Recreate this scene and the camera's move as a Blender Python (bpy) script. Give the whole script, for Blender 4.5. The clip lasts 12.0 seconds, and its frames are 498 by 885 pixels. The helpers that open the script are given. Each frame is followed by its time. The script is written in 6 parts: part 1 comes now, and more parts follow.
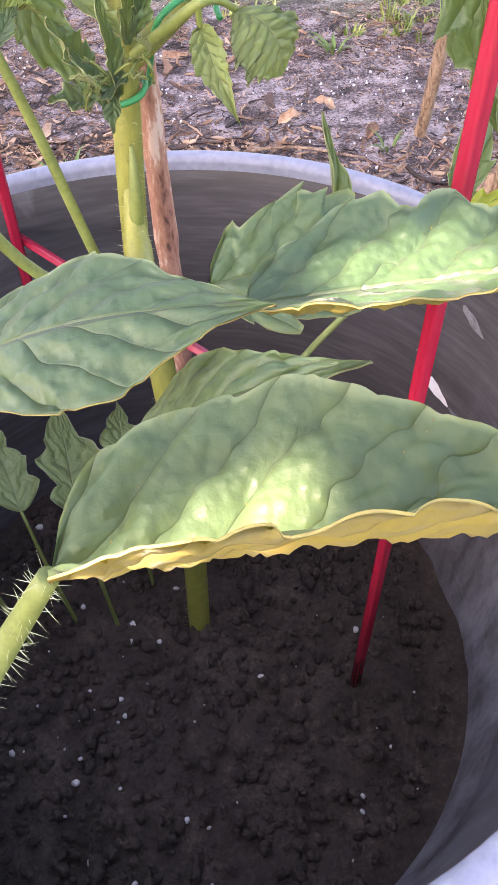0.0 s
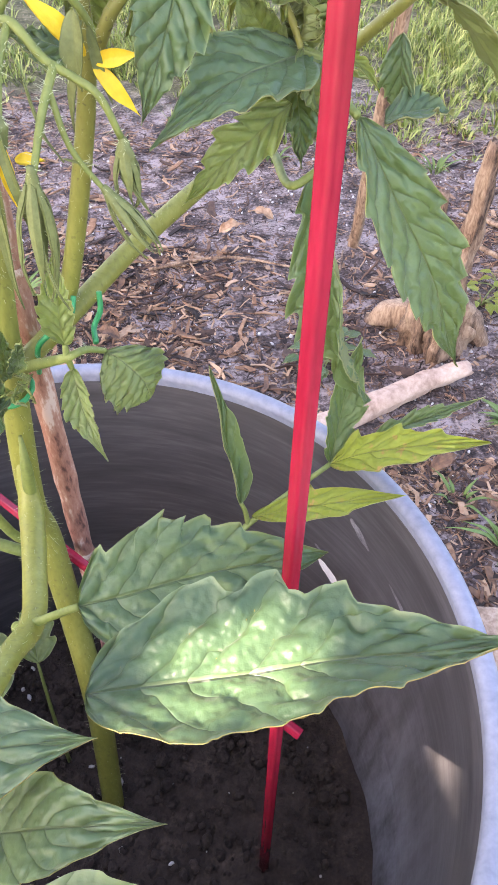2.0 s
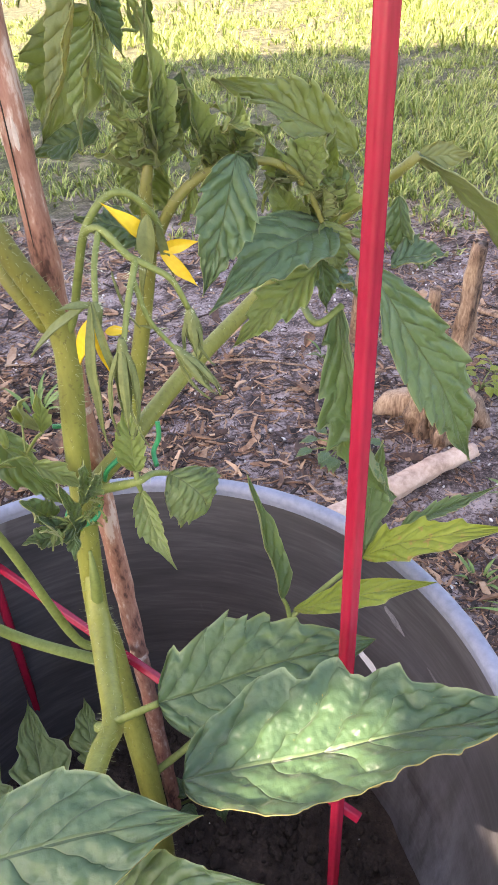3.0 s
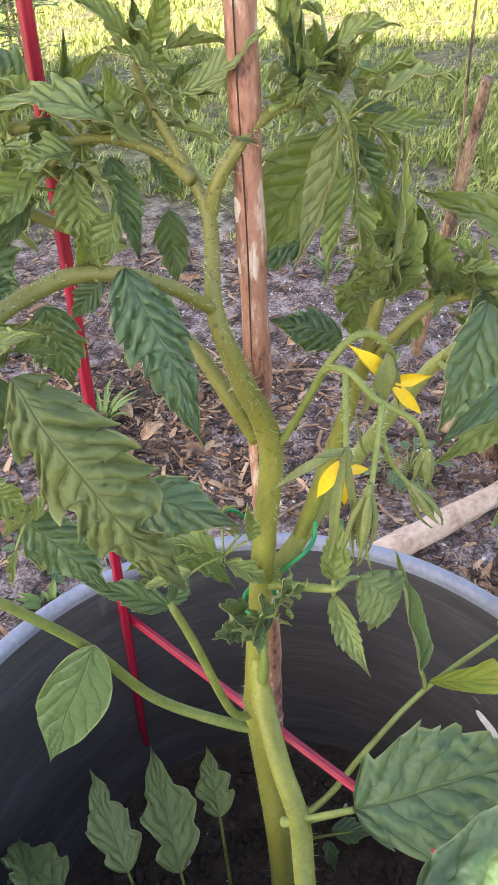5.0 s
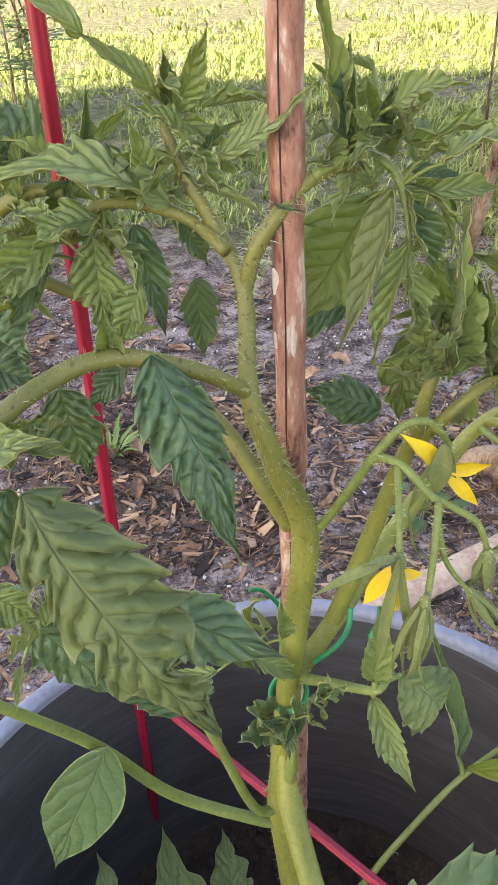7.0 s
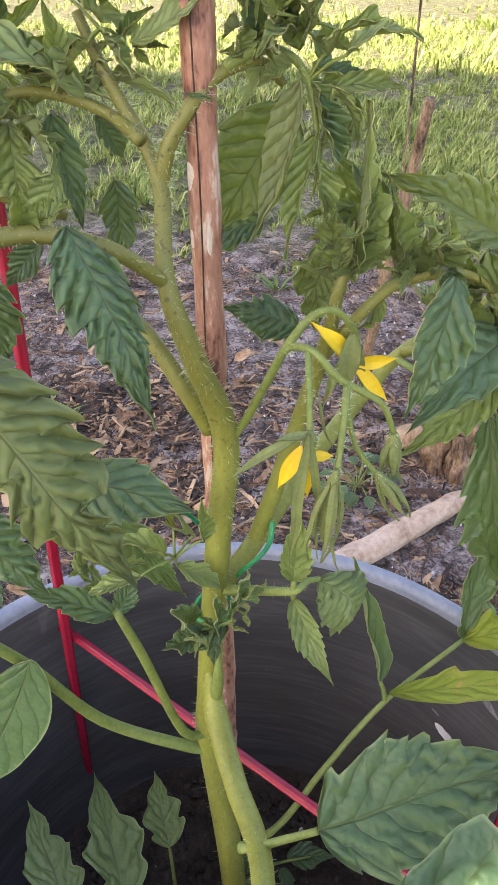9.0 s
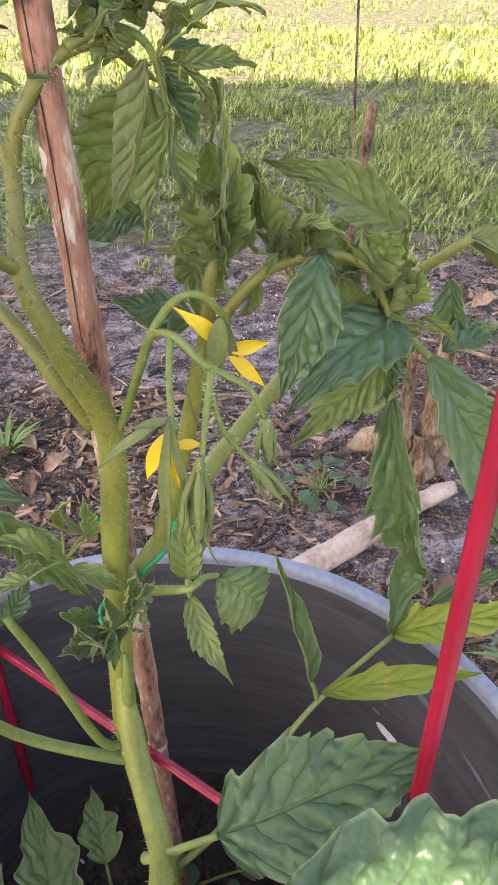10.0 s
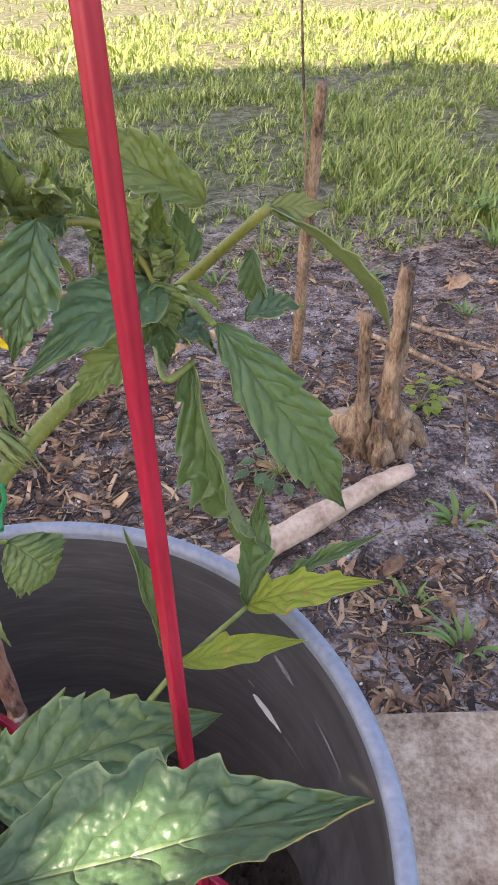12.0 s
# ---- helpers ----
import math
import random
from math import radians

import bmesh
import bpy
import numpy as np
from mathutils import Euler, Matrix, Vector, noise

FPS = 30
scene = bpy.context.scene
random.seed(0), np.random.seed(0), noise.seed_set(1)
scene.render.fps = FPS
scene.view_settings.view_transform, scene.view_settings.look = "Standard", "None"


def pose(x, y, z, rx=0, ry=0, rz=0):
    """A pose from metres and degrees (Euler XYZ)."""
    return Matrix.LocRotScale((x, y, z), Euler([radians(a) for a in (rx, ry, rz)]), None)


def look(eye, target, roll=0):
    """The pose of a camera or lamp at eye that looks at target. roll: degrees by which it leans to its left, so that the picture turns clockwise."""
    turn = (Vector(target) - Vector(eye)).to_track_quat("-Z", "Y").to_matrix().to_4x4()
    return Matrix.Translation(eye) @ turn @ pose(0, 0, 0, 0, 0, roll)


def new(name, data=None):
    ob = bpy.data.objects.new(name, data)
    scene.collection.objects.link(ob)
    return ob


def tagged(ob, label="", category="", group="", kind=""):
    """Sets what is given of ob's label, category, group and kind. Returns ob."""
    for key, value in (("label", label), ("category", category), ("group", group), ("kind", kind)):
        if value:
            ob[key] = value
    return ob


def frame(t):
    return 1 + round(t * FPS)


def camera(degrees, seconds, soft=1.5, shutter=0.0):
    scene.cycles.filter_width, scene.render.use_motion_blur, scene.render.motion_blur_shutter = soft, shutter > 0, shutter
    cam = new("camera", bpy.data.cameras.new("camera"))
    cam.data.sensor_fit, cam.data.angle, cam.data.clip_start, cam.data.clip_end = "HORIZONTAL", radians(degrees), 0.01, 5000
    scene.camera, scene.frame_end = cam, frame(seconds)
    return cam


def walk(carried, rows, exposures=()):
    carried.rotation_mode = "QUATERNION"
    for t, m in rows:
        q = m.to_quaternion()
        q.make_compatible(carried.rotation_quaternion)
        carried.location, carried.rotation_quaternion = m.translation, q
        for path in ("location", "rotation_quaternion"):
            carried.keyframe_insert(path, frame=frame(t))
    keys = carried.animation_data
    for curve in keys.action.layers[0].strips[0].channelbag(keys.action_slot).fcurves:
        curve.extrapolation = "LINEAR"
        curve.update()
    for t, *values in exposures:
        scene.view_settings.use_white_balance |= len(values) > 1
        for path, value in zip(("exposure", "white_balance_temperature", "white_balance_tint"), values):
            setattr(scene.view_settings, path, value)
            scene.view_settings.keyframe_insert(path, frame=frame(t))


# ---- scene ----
# ------------------------------------------------------------------ camera
cam = camera(38.82, 12.0, soft=0.9)
walk(cam, [
    (0, look((0.0790, -0.2613, 0.6779), (0.0167, 0.3878, -0.0803), -2.69)),
    (0.5, look((0.0982, -0.2433, 0.7106), (0.0679, 0.4626, 0.0029), -1.12)),
    (1, look((0.1148, -0.2228, 0.7216), (0.1105, 0.4919, 0.0222), -0.47)),
    (1.5, look((0.1194, -0.2145, 0.7348), (0.1074, 0.5091, 0.0446), -1.02)),
    (2, look((0.1129, -0.2096, 0.7580), (0.1056, 0.4967, 0.0502), 0.35)),
    (2.5, look((0.1004, -0.2323, 0.7892), (0.0826, 0.5211, 0.1319), -1.41)),
    (3, look((0.0966, -0.2340, 0.7910), (0.0823, 0.5567, 0.1789), -3.70)),
    (3.5, look((0.0521, -0.2153, 0.8017), (0.0353, 0.5570, 0.1666), -3.87)),
    (5.5, look((0.0198, -0.2012, 0.8487), (-0.0389, 0.5816, 0.2292), -3.31)),
    (6, look((0.0131, -0.1883, 0.8533), (-0.0419, 0.6316, 0.2834), -3.38)),
    (6.5, look((0.0154, -0.1691, 0.8498), (-0.0500, 0.6377, 0.2626), -3.22)),
    (8.5, look((0.0064, -0.1832, 0.8162), (0.0020, 0.6085, 0.2053), -1.93)),
    (9, look((0.0206, -0.1968, 0.8172), (0.0459, 0.5993, 0.2127), -0.16)),
    (9.5, look((0.0383, -0.1971, 0.8086), (0.0869, 0.5950, 0.2001), 0.39)),
    (10, look((0.0571, -0.1977, 0.8066), (0.1088, 0.6071, 0.2153), -1.24)),
    (10.5, look((0.0911, -0.2006, 0.7982), (0.1474, 0.5863, 0.1837), -2.38)),
    (11, look((0.1115, -0.2060, 0.8024), (0.1431, 0.5883, 0.1957), -1.21)),
    (11.5, look((0.1272, -0.2093, 0.7994), (0.1703, 0.5843, 0.1924), -1.10)),
    (12, look((0.1495, -0.2127, 0.7993), (0.1828, 0.5840, 0.1959), -2.37)),
], exposures=[(0, 2.88, 7500, 31), (0.5, 2.92, 7350, 27), (1.0, 2.62, 7200, 27), (1.5, 2.76, 7200, 26), (2.0, 2.81, 7200, 26), (2.5, 2.72, 7300, 27), (3.0, 2.48, 7350, 24), (3.5, 2.52, 7500, 22), (5.5, 2.36, 7450, 16), (9.5, 2.24, 7400, 18), (10.5, 2.22, 7300, 21), (12, 2.06, 7300, 20)])

# ------------------------------------------------------------------ sky and sun
SUN_FROM = Vector((-0.55, -0.50, 0.67)).normalized()     # towards the sun
world = bpy.data.worlds.new("sky")
scene.world = world
world.use_nodes = True
wt = world.node_tree
sky = wt.nodes.new("ShaderNodeTexSky")
sky.sky_type = "NISHITA"
sky.sun_disc = False
sky.sun_elevation = math.asin(SUN_FROM.z)
sky.sun_rotation = math.atan2(SUN_FROM.x, SUN_FROM.y)
sky.dust_density = 2.0
wt.links.new(sky.outputs["Color"], wt.nodes["Background"].inputs["Color"])
wt.nodes["Background"].inputs["Strength"].default_value = 0.13
sun_data = bpy.data.lights.new("sun", "SUN")
sun_data.energy = 5.0
sun_data.angle = radians(0.35)
sun_data.color = (1.0, 0.93, 0.80)
sun = new("sun", sun_data)
sun.matrix_world = look(SUN_FROM * 30, (0, 0, 0))

# ------------------------------------------------------------------ materials
def material(name, rough=0.6, metal=0.0):
    m = bpy.data.materials.new(name)
    m.use_nodes = True
    n = m.node_tree.nodes
    b = n["Principled BSDF"]
    b.inputs["Roughness"].default_value = rough
    b.inputs["Metallic"].default_value = metal
    return m, m.node_tree, b


def node(t, kind, **sets):
    n = t.nodes.new(kind)
    for k, v in sets.items():
        n.inputs[k.replace("_", " ")].default_value = v
    return n


def math_node(t, op, a, b=None, clamp=False):
    n = t.nodes.new("ShaderNodeMath")
    n.operation = op
    n.use_clamp = clamp
    for i, v in enumerate((a, b)):
        if v is None:
            continue
        if isinstance(v, (int, float)):
            n.inputs[i].default_value = v
        else:
            t.links.new(v, n.inputs[i])
    return n.outputs[0]


def noise_tex(t, scale, detail=4.0, rough=0.55, stretch=None, coord="Object", distort=0.0):
    co = t.nodes.new("ShaderNodeTexCoord").outputs[coord]
    if stretch:
        mp = t.nodes.new("ShaderNodeMapping")
        mp.inputs["Scale"].default_value = stretch
        t.links.new(co, mp.inputs["Vector"])
        co = mp.outputs[0]
    n = node(t, "ShaderNodeTexNoise", Scale=scale, Detail=detail, Roughness=rough, Distortion=distort)
    t.links.new(co, n.inputs["Vector"])
    return n.outputs["Fac"]


def ramp(t, fac, *stops):
    r = t.nodes.new("ShaderNodeValToRGB")
    el = r.color_ramp.elements
    while len(el) < len(stops):
        el.new(0.5)
    for e, (p, c) in zip(el, stops):
        e.position = p
        e.color = (*c, 1.0)
    t.links.new(fac, r.inputs["Fac"])
    return r.outputs["Color"]


def mix(t, fac, a, b, blend="MIX"):
    m = t.nodes.new("ShaderNodeMix")
    m.data_type = "RGBA"
    m.blend_type = blend
    for sock, v in ((m.inputs[0], fac), (m.inputs[6], a), (m.inputs[7], b)):
        if isinstance(v, (int, float)):
            sock.default_value = v
        elif isinstance(v, tuple):
            sock.default_value = (*v, 1.0)
        else:
            t.links.new(v, sock)
    return m.outputs[2]


def bump(t, bsdf, height, strength=0.3, distance=0.002):
    b = t.nodes.new("ShaderNodeBump")
    b.inputs["Strength"].default_value = strength
    b.inputs["Distance"].default_value = distance
    t.links.new(height, b.inputs["Height"])
    t.links.new(b.outputs[0], bsdf.inputs["Normal"])


def surface(name, stops, scale, rough=0.7, fine=6.0, stretch=None, bump_by=0.3, bump_m=0.001, island=0.0, metal=0.0, random_by="island", specks=0.0):
    """A mottled surface: broad stains and fine grain over a colour ramp."""
    m, t, b = material(name, rough, metal)
    broad = noise_tex(t, scale, 5, 0.6, stretch)
    grain = noise_tex(t, scale * fine, 4, 0.6, stretch)
    fac = math_node(t, "ADD", math_node(t, "MULTIPLY", broad, 0.62), math_node(t, "MULTIPLY", grain, 0.38))
    if island:
        if random_by == "island":
            r = t.nodes.new("ShaderNodeNewGeometry").outputs["Random Per Island"]
        else:
            r = t.nodes.new("ShaderNodeObjectInfo").outputs["Random"]
        fac = math_node(t, "ADD", fac, math_node(t, "MULTIPLY", math_node(t, "SUBTRACT", r, 0.5), island))
    t.links.new(ramp(t, fac, *stops), b.inputs["Base Color"])
    if specks:
        dots = ramp(t, noise_tex(t, specks, 2, 0.5), (0.62, (0, 0, 0)), (0.70, (1, 1, 1)))
        base = b.inputs["Base Color"].links[0].from_socket
        high = t.nodes.new("ShaderNodeSeparateXYZ")
        t.links.new(t.nodes.new("ShaderNodeNewGeometry").outputs["Position"], high.inputs[0])
        age = math_node(t, "MULTIPLY", math_node(t, "SUBTRACT", high.outputs["Z"], 0.60), 7.0, True)
        tone = mix(t, math_node(t, "MULTIPLY", age, 0.8), base, (0.165, 0.155, 0.038))
        t.links.new(mix(t, math_node(t, "MULTIPLY", dots, math_node(t, "ADD", 0.25, math_node(t, "MULTIPLY", age, 0.45))), tone, (0.045, 0.035, 0.02)), b.inputs["Base Color"])
    bump(t, b, grain, bump_by, bump_m)
    return m


def leaf_material(name, dark, light, vein, rough, glow, through_col, spots=None, scorch=None):
    """Leaf blade: mottled green, paler midrib and side veins laid along the blade's own UV, light passing through."""
    m, t, b = material(name, rough)
    uv = t.nodes.new("ShaderNodeUVMap")
    uv.uv_map = "blade"
    sep = t.nodes.new("ShaderNodeSeparateXYZ")
    t.links.new(uv.outputs[0], sep.inputs[0])
    s, w = sep.outputs["X"], math_node(t, "ABSOLUTE", sep.outputs["Y"])
    drift = math_node(t, "MULTIPLY", math_node(t, "SUBTRACT", noise_tex(t, 45.0, 2, 0.5), 0.5), 1.3)
    ph = math_node(t, "FRACT", math_node(t, "ADD", math_node(t, "SUBTRACT", math_node(t, "MULTIPLY", s, 6.0), math_node(t, "MULTIPLY", w, 1.7)), drift))
    side = math_node(t, "SUBTRACT", 1.0, math_node(t, "MULTIPLY", math_node(t, "SUBTRACT", 0.5, math_node(t, "ABSOLUTE", math_node(t, "SUBTRACT", ph, 0.5))), 16.0), True)
    crease_shade = math_node(t, "SUBTRACT", 1.0, math_node(t, "MULTIPLY", math_node(t, "SUBTRACT", 0.5, math_node(t, "ABSOLUTE", math_node(t, "SUBTRACT", ph, 0.5))), 11.0), True)
    mid = math_node(t, "SUBTRACT", 1.0, math_node(t, "MULTIPLY", w, 24.0), True)
    edge = math_node(t, "MULTIPLY", math_node(t, "SUBTRACT", w, 0.93), 12.0, True)
    veins = math_node(t, "MAXIMUM", math_node(t, "MAXIMUM", math_node(t, "MULTIPLY", side, 0.10), math_node(t, "MULTIPLY", mid, 0.6)), edge)
    broad = noise_tex(t, 28.0, 4, 0.6)
    cell = noise_tex(t, 420.0, 3, 0.6)
    rnd = t.nodes.new("ShaderNodeObjectInfo").outputs["Random"]
    fac = math_node(t, "ADD", math_node(t, "ADD", 0.18, math_node(t, "MULTIPLY", broad, 0.4)), math_node(t, "MULTIPLY", math_node(t, "SUBTRACT", rnd, 0.5), 0.4))
    col = mix(t, math_node(t, "ADD", fac, math_node(t, "MULTIPLY", math_node(t, "SUBTRACT", cell, 0.5), 0.4), True), dark, light)
    if spots:
        sp = ramp(t, noise_tex(t, 170.0, 2, 0.5), (0.60, (0, 0, 0)), (0.68, (1, 1, 1)))
        pat = ramp(t, noise_tex(t, 30.0, 2, 0.5), (0.45, (0, 0, 0)), (0.6, (1, 1, 1)))
        col = mix(t, math_node(t, "MULTIPLY", sp, pat), col, spots)
    # shade of the grooves along the side veins, painted as darker green
    col = mix(t, math_node(t, "MULTIPLY", crease_shade, 0.14), col, (dark[0] * 0.55, dark[1] * 0.55, dark[2] * 0.55))
    col = mix(t, veins, col, vein)
    if scorch:
        du = math_node(t, "MULTIPLY", math_node(t, "SUBTRACT", s, scorch[0]), 5.0)
        dv = math_node(t, "SUBTRACT", sep.outputs["Y"], scorch[1])
        far = math_node(t, "SQRT", math_node(t, "ADD", math_node(t, "MULTIPLY", du, du), math_node(t, "MULTIPLY", dv, dv)))
        far = math_node(t, "ADD", far, math_node(t, "MULTIPLY", math_node(t, "SUBTRACT", noise_tex(t, 160.0, 4, 0.7), 0.5), 0.5))
        burnt = ramp(t, far, (scorch[2] * 0.5, (1, 1, 1)), (scorch[2], (0, 0, 0)))
        col = mix(t, burnt, col, mix(t, noise_tex(t, 300.0, 3, 0.6), (0.28, 0.16, 0.09), (0.62, 0.50, 0.38)))
    t.links.new(col, b.inputs["Base Color"])
    b.inputs["Specular IOR Level"].default_value = 0.7
    swell = math_node(t, "POWER", math_node(t, "SINE", math_node(t, "MULTIPLY", ph, math.pi)), 0.4)
    vor = node(t, "ShaderNodeTexVoronoi", Scale=330.0)
    vor.feature = "SMOOTH_F1"
    vor.inputs["Smoothness"].default_value = 0.6
    t.links.new(t.nodes.new("ShaderNodeTexCoord").outputs["Object"], vor.inputs["Vector"])
    blister = math_node(t, "SUBTRACT", 1.0, math_node(t, "MULTIPLY", vor.outputs["Distance"], 1.2))
    quilt = math_node(t, "ADD", math_node(t, "MULTIPLY", noise_tex(t, 150.0, 2, 0.5), 0.35), math_node(t, "MULTIPLY", blister, 0.5))
    h = math_node(t, "ADD", math_node(t, "MULTIPLY", swell, 0.6), math_node(t, "MULTIPLY", quilt, 0.6))
    h = math_node(t, "SUBTRACT", math_node(t, "ADD", h, math_node(t, "MULTIPLY", cell, 0.16)), math_node(t, "MULTIPLY", mid, 0.7))
    bump(t, b, h, 0.8, 0.0027)
    b.inputs["Sheen Weight"].default_value = 0.12
    b.inputs["Sheen Roughness"].default_value = 0.4
    tr = t.nodes.new("ShaderNodeBsdfTranslucent")
    t.links.new(mix(t, 0.75, col, through_col), tr.inputs["Color"])
    ms = t.nodes.new("ShaderNodeMixShader")
    ms.inputs[0].default_value = glow
    t.links.new(b.outputs[0], ms.inputs[1])
    t.links.new(tr.outputs[0], ms.inputs[2])
    t.links.new(ms.outputs[0], t.nodes["Material Output"].inputs["Surface"])
    return m


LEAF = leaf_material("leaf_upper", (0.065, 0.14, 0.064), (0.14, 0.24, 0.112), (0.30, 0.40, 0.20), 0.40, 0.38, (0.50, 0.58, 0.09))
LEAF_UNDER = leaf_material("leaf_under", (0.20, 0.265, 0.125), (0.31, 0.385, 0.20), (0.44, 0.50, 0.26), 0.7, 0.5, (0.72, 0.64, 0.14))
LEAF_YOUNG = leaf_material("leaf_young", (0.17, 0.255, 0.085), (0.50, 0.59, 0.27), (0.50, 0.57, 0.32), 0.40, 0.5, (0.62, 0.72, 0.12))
# leaf green painted lighter and yellower, as if lit from behind
LEAF_BACKLIGHT_TINT = leaf_material("leaf_backlight_tint", (0.15, 0.21, 0.065), (0.34, 0.42, 0.14), (0.46, 0.52, 0.26), 0.45, 0.45, (0.58, 0.62, 0.16))
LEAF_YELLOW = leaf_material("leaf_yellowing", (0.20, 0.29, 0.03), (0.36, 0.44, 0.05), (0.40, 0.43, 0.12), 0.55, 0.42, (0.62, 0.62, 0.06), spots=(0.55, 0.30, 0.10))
# underside with the gold of sun shining through painted into its colour
LEAF_SUNLIT_UNDER = leaf_material("leaf_sunlit_under", (0.34, 0.27, 0.06), (0.50, 0.39, 0.10), (0.56, 0.50, 0.20), 0.7, 0.5, (0.82, 0.60, 0.10))
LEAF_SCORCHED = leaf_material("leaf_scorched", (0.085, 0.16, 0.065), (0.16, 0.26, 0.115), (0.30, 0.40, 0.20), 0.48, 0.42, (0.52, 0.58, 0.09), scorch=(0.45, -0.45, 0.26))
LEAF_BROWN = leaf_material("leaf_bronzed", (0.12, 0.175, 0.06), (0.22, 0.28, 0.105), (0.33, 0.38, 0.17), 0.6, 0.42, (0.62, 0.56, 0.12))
STEM = surface("stem_skin", ((0.3, (0.16, 0.165, 0.032)), (0.5, (0.225, 0.235, 0.042)), (0.7, (0.30, 0.32, 0.075))), 45, 0.5, 12, (1, 1, 0.35), 0.25, 0.0005, specks=420.0)
STALK = surface("stalk_skin", ((0.25, (0.10, 0.13, 0.03)), (0.5, (0.17, 0.215, 0.05)), (0.75, (0.24, 0.285, 0.085))), 60, 0.55, 8, None, 0.25, 0.0005)
HAIR = surface("stem_hair_pale", ((0.3, (0.40, 0.46, 0.25)), (0.7, (0.55, 0.60, 0.38))), 50, 0.6)
PETAL = surface("petal_yellow", ((0.3, (0.72, 0.46, 0.01)), (0.7, (0.85, 0.62, 0.03))), 90, 0.5)
SEPAL = surface("sepal_green", ((0.3, (0.10, 0.125, 0.035)), (0.7, (0.20, 0.235, 0.08))), 120, 0.6)
RED = surface("red_vinyl", ((0.3, (0.25, 0.009, 0.026)), (0.7, (0.40, 0.018, 0.046))), 60, 0.26, 10, (1, 1, 0.2), 0.12, 0.0004)
BAMBOO = surface("weathered_cane", ((0.38, (0.10, 0.04, 0.028)), (0.46, (0.33, 0.15, 0.10)), (0.54, (0.42, 0.22, 0.15)), (0.60, (0.62, 0.47, 0.38))), 85, 0.6, 6, (1, 1, 0.3), 0.4, 0.0008)
TIE = surface("green_plastic_wire", ((0.3, (0.01, 0.22, 0.07)), (0.7, (0.02, 0.34, 0.12))), 80, 0.35)
SOIL = surface("potting_mix", ((0.3, (0.018, 0.013, 0.010)), (0.55, (0.056, 0.040, 0.031)), (0.75, (0.14, 0.10, 0.078))), 35, 0.95, 9, None, 0.8, 0.004)
PERLITE = surface("perlite_white", ((0.3, (0.42, 0.40, 0.38)), (0.7, (0.7, 0.68, 0.65))), 300, 0.9)
WOOD = surface("grey_wood", ((0.38, (0.035, 0.02, 0.013)), (0.48, (0.20, 0.125, 0.078)), (0.62, (0.42, 0.30, 0.20))), 30, 0.85, 9, (1, 1, 0.25), 0.6, 0.004)
LOGWOOD = surface("bare_log_wood", ((0.30, (0.28, 0.175, 0.12)), (0.46, (0.50, 0.35, 0.26)), (0.66, (0.66, 0.51, 0.40))), 14, 0.85, 8, None, 0.5, 0.004)
CHIPS = surface("mulch_chip", ((0.2, (0.020, 0.013, 0.010)), (0.45, (0.095, 0.055, 0.038)), (0.64, (0.24, 0.13, 0.07)), (0.86, (0.44, 0.30, 0.19))), 12, 0.9, 8, None, 0.4, 0.002, island=0.75)
GRASS = surface("lawn_blade", ((0.15, (0.08, 0.12, 0.016)), (0.5, (0.185, 0.255, 0.045)), (0.85, (0.48, 0.48, 0.17))), 2.0, 0.6, 6, None, 0.1, 0.001, island=0.55)
STRAW = surface("dry_straw", ((0.2, (0.12, 0.095, 0.07)), (0.5, (0.27, 0.225, 0.165)), (0.85, (0.44, 0.38, 0.28))), 6.0, 0.85, 6, None, 0.1, 0.001, island=0.5)
SLAB = surface("concrete_paver", ((0.38, (0.14, 0.09, 0.058)), (0.5, (0.31, 0.22, 0.155)), (0.61, (0.46, 0.36, 0.27))), 15, 0.95, 10, None, 0.7, 0.003)


def pot_material():
    """Grey plastic with brushed streaks round the wall and chalky scuffs, one side paled further as painted light."""
    m, t, b = material("grey_pot_plastic", 0.36)
    streak = noise_tex(t, 9.0, 6, 0.65, (1, 1, 9))
    scuff = noise_tex(t, 14.0, 5, 0.7, (1, 1, 0.35))
    fine = noise_tex(t, 120.0, 3, 0.6, (0.3, 0.3, 3))
    fac = math_node(t, "ADD", math_node(t, "MULTIPLY", streak, 0.6), math_node(t, "MULTIPLY", fine, 0.4))
    col = ramp(t, fac, (0.34, (0.044, 0.041, 0.041)), (0.5, (0.066, 0.062, 0.063)), (0.66, (0.110, 0.104, 0.106)))
    sc = ramp(t, scuff, (0.62, (0, 0, 0)), (0.78, (1, 1, 1)))
    col = mix(t, math_node(t, "MULTIPLY", sc, 0.55), col, (0.33, 0.33, 0.35))
    at = t.nodes.new("ShaderNodeSeparateXYZ")
    t.links.new(t.nodes.new("ShaderNodeTexCoord").outputs["Object"], at.inputs[0])
    # lower right wall: chalky scuffs, strengthened to paint in the brighter light there
    side = math_node(t, "MULTIPLY", math_node(t, "SUBTRACT", math_node(t, "SUBTRACT", at.outputs["X"], math_node(t, "MULTIPLY", at.outputs["Y"], 0.5)), 0.07), 9.0, True)
    chalk_and_light = ramp(t, noise_tex(t, 38.0, 5, 0.7, (1, 1, 0.3)), (0.40, (0, 0, 0)), (0.72, (1, 1, 1)))
    col = mix(t, math_node(t, "MULTIPLY", math_node(t, "MULTIPLY", side, math_node(t, "MULTIPLY", math_node(t, "SUBTRACT", 0.43, at.outputs["Z"]), 7.0, True)), chalk_and_light), col, (0.30, 0.30, 0.325))
    t.links.new(col, b.inputs["Base Color"])
    bump(t, b, fine, 0.15, 0.0006)
    return m


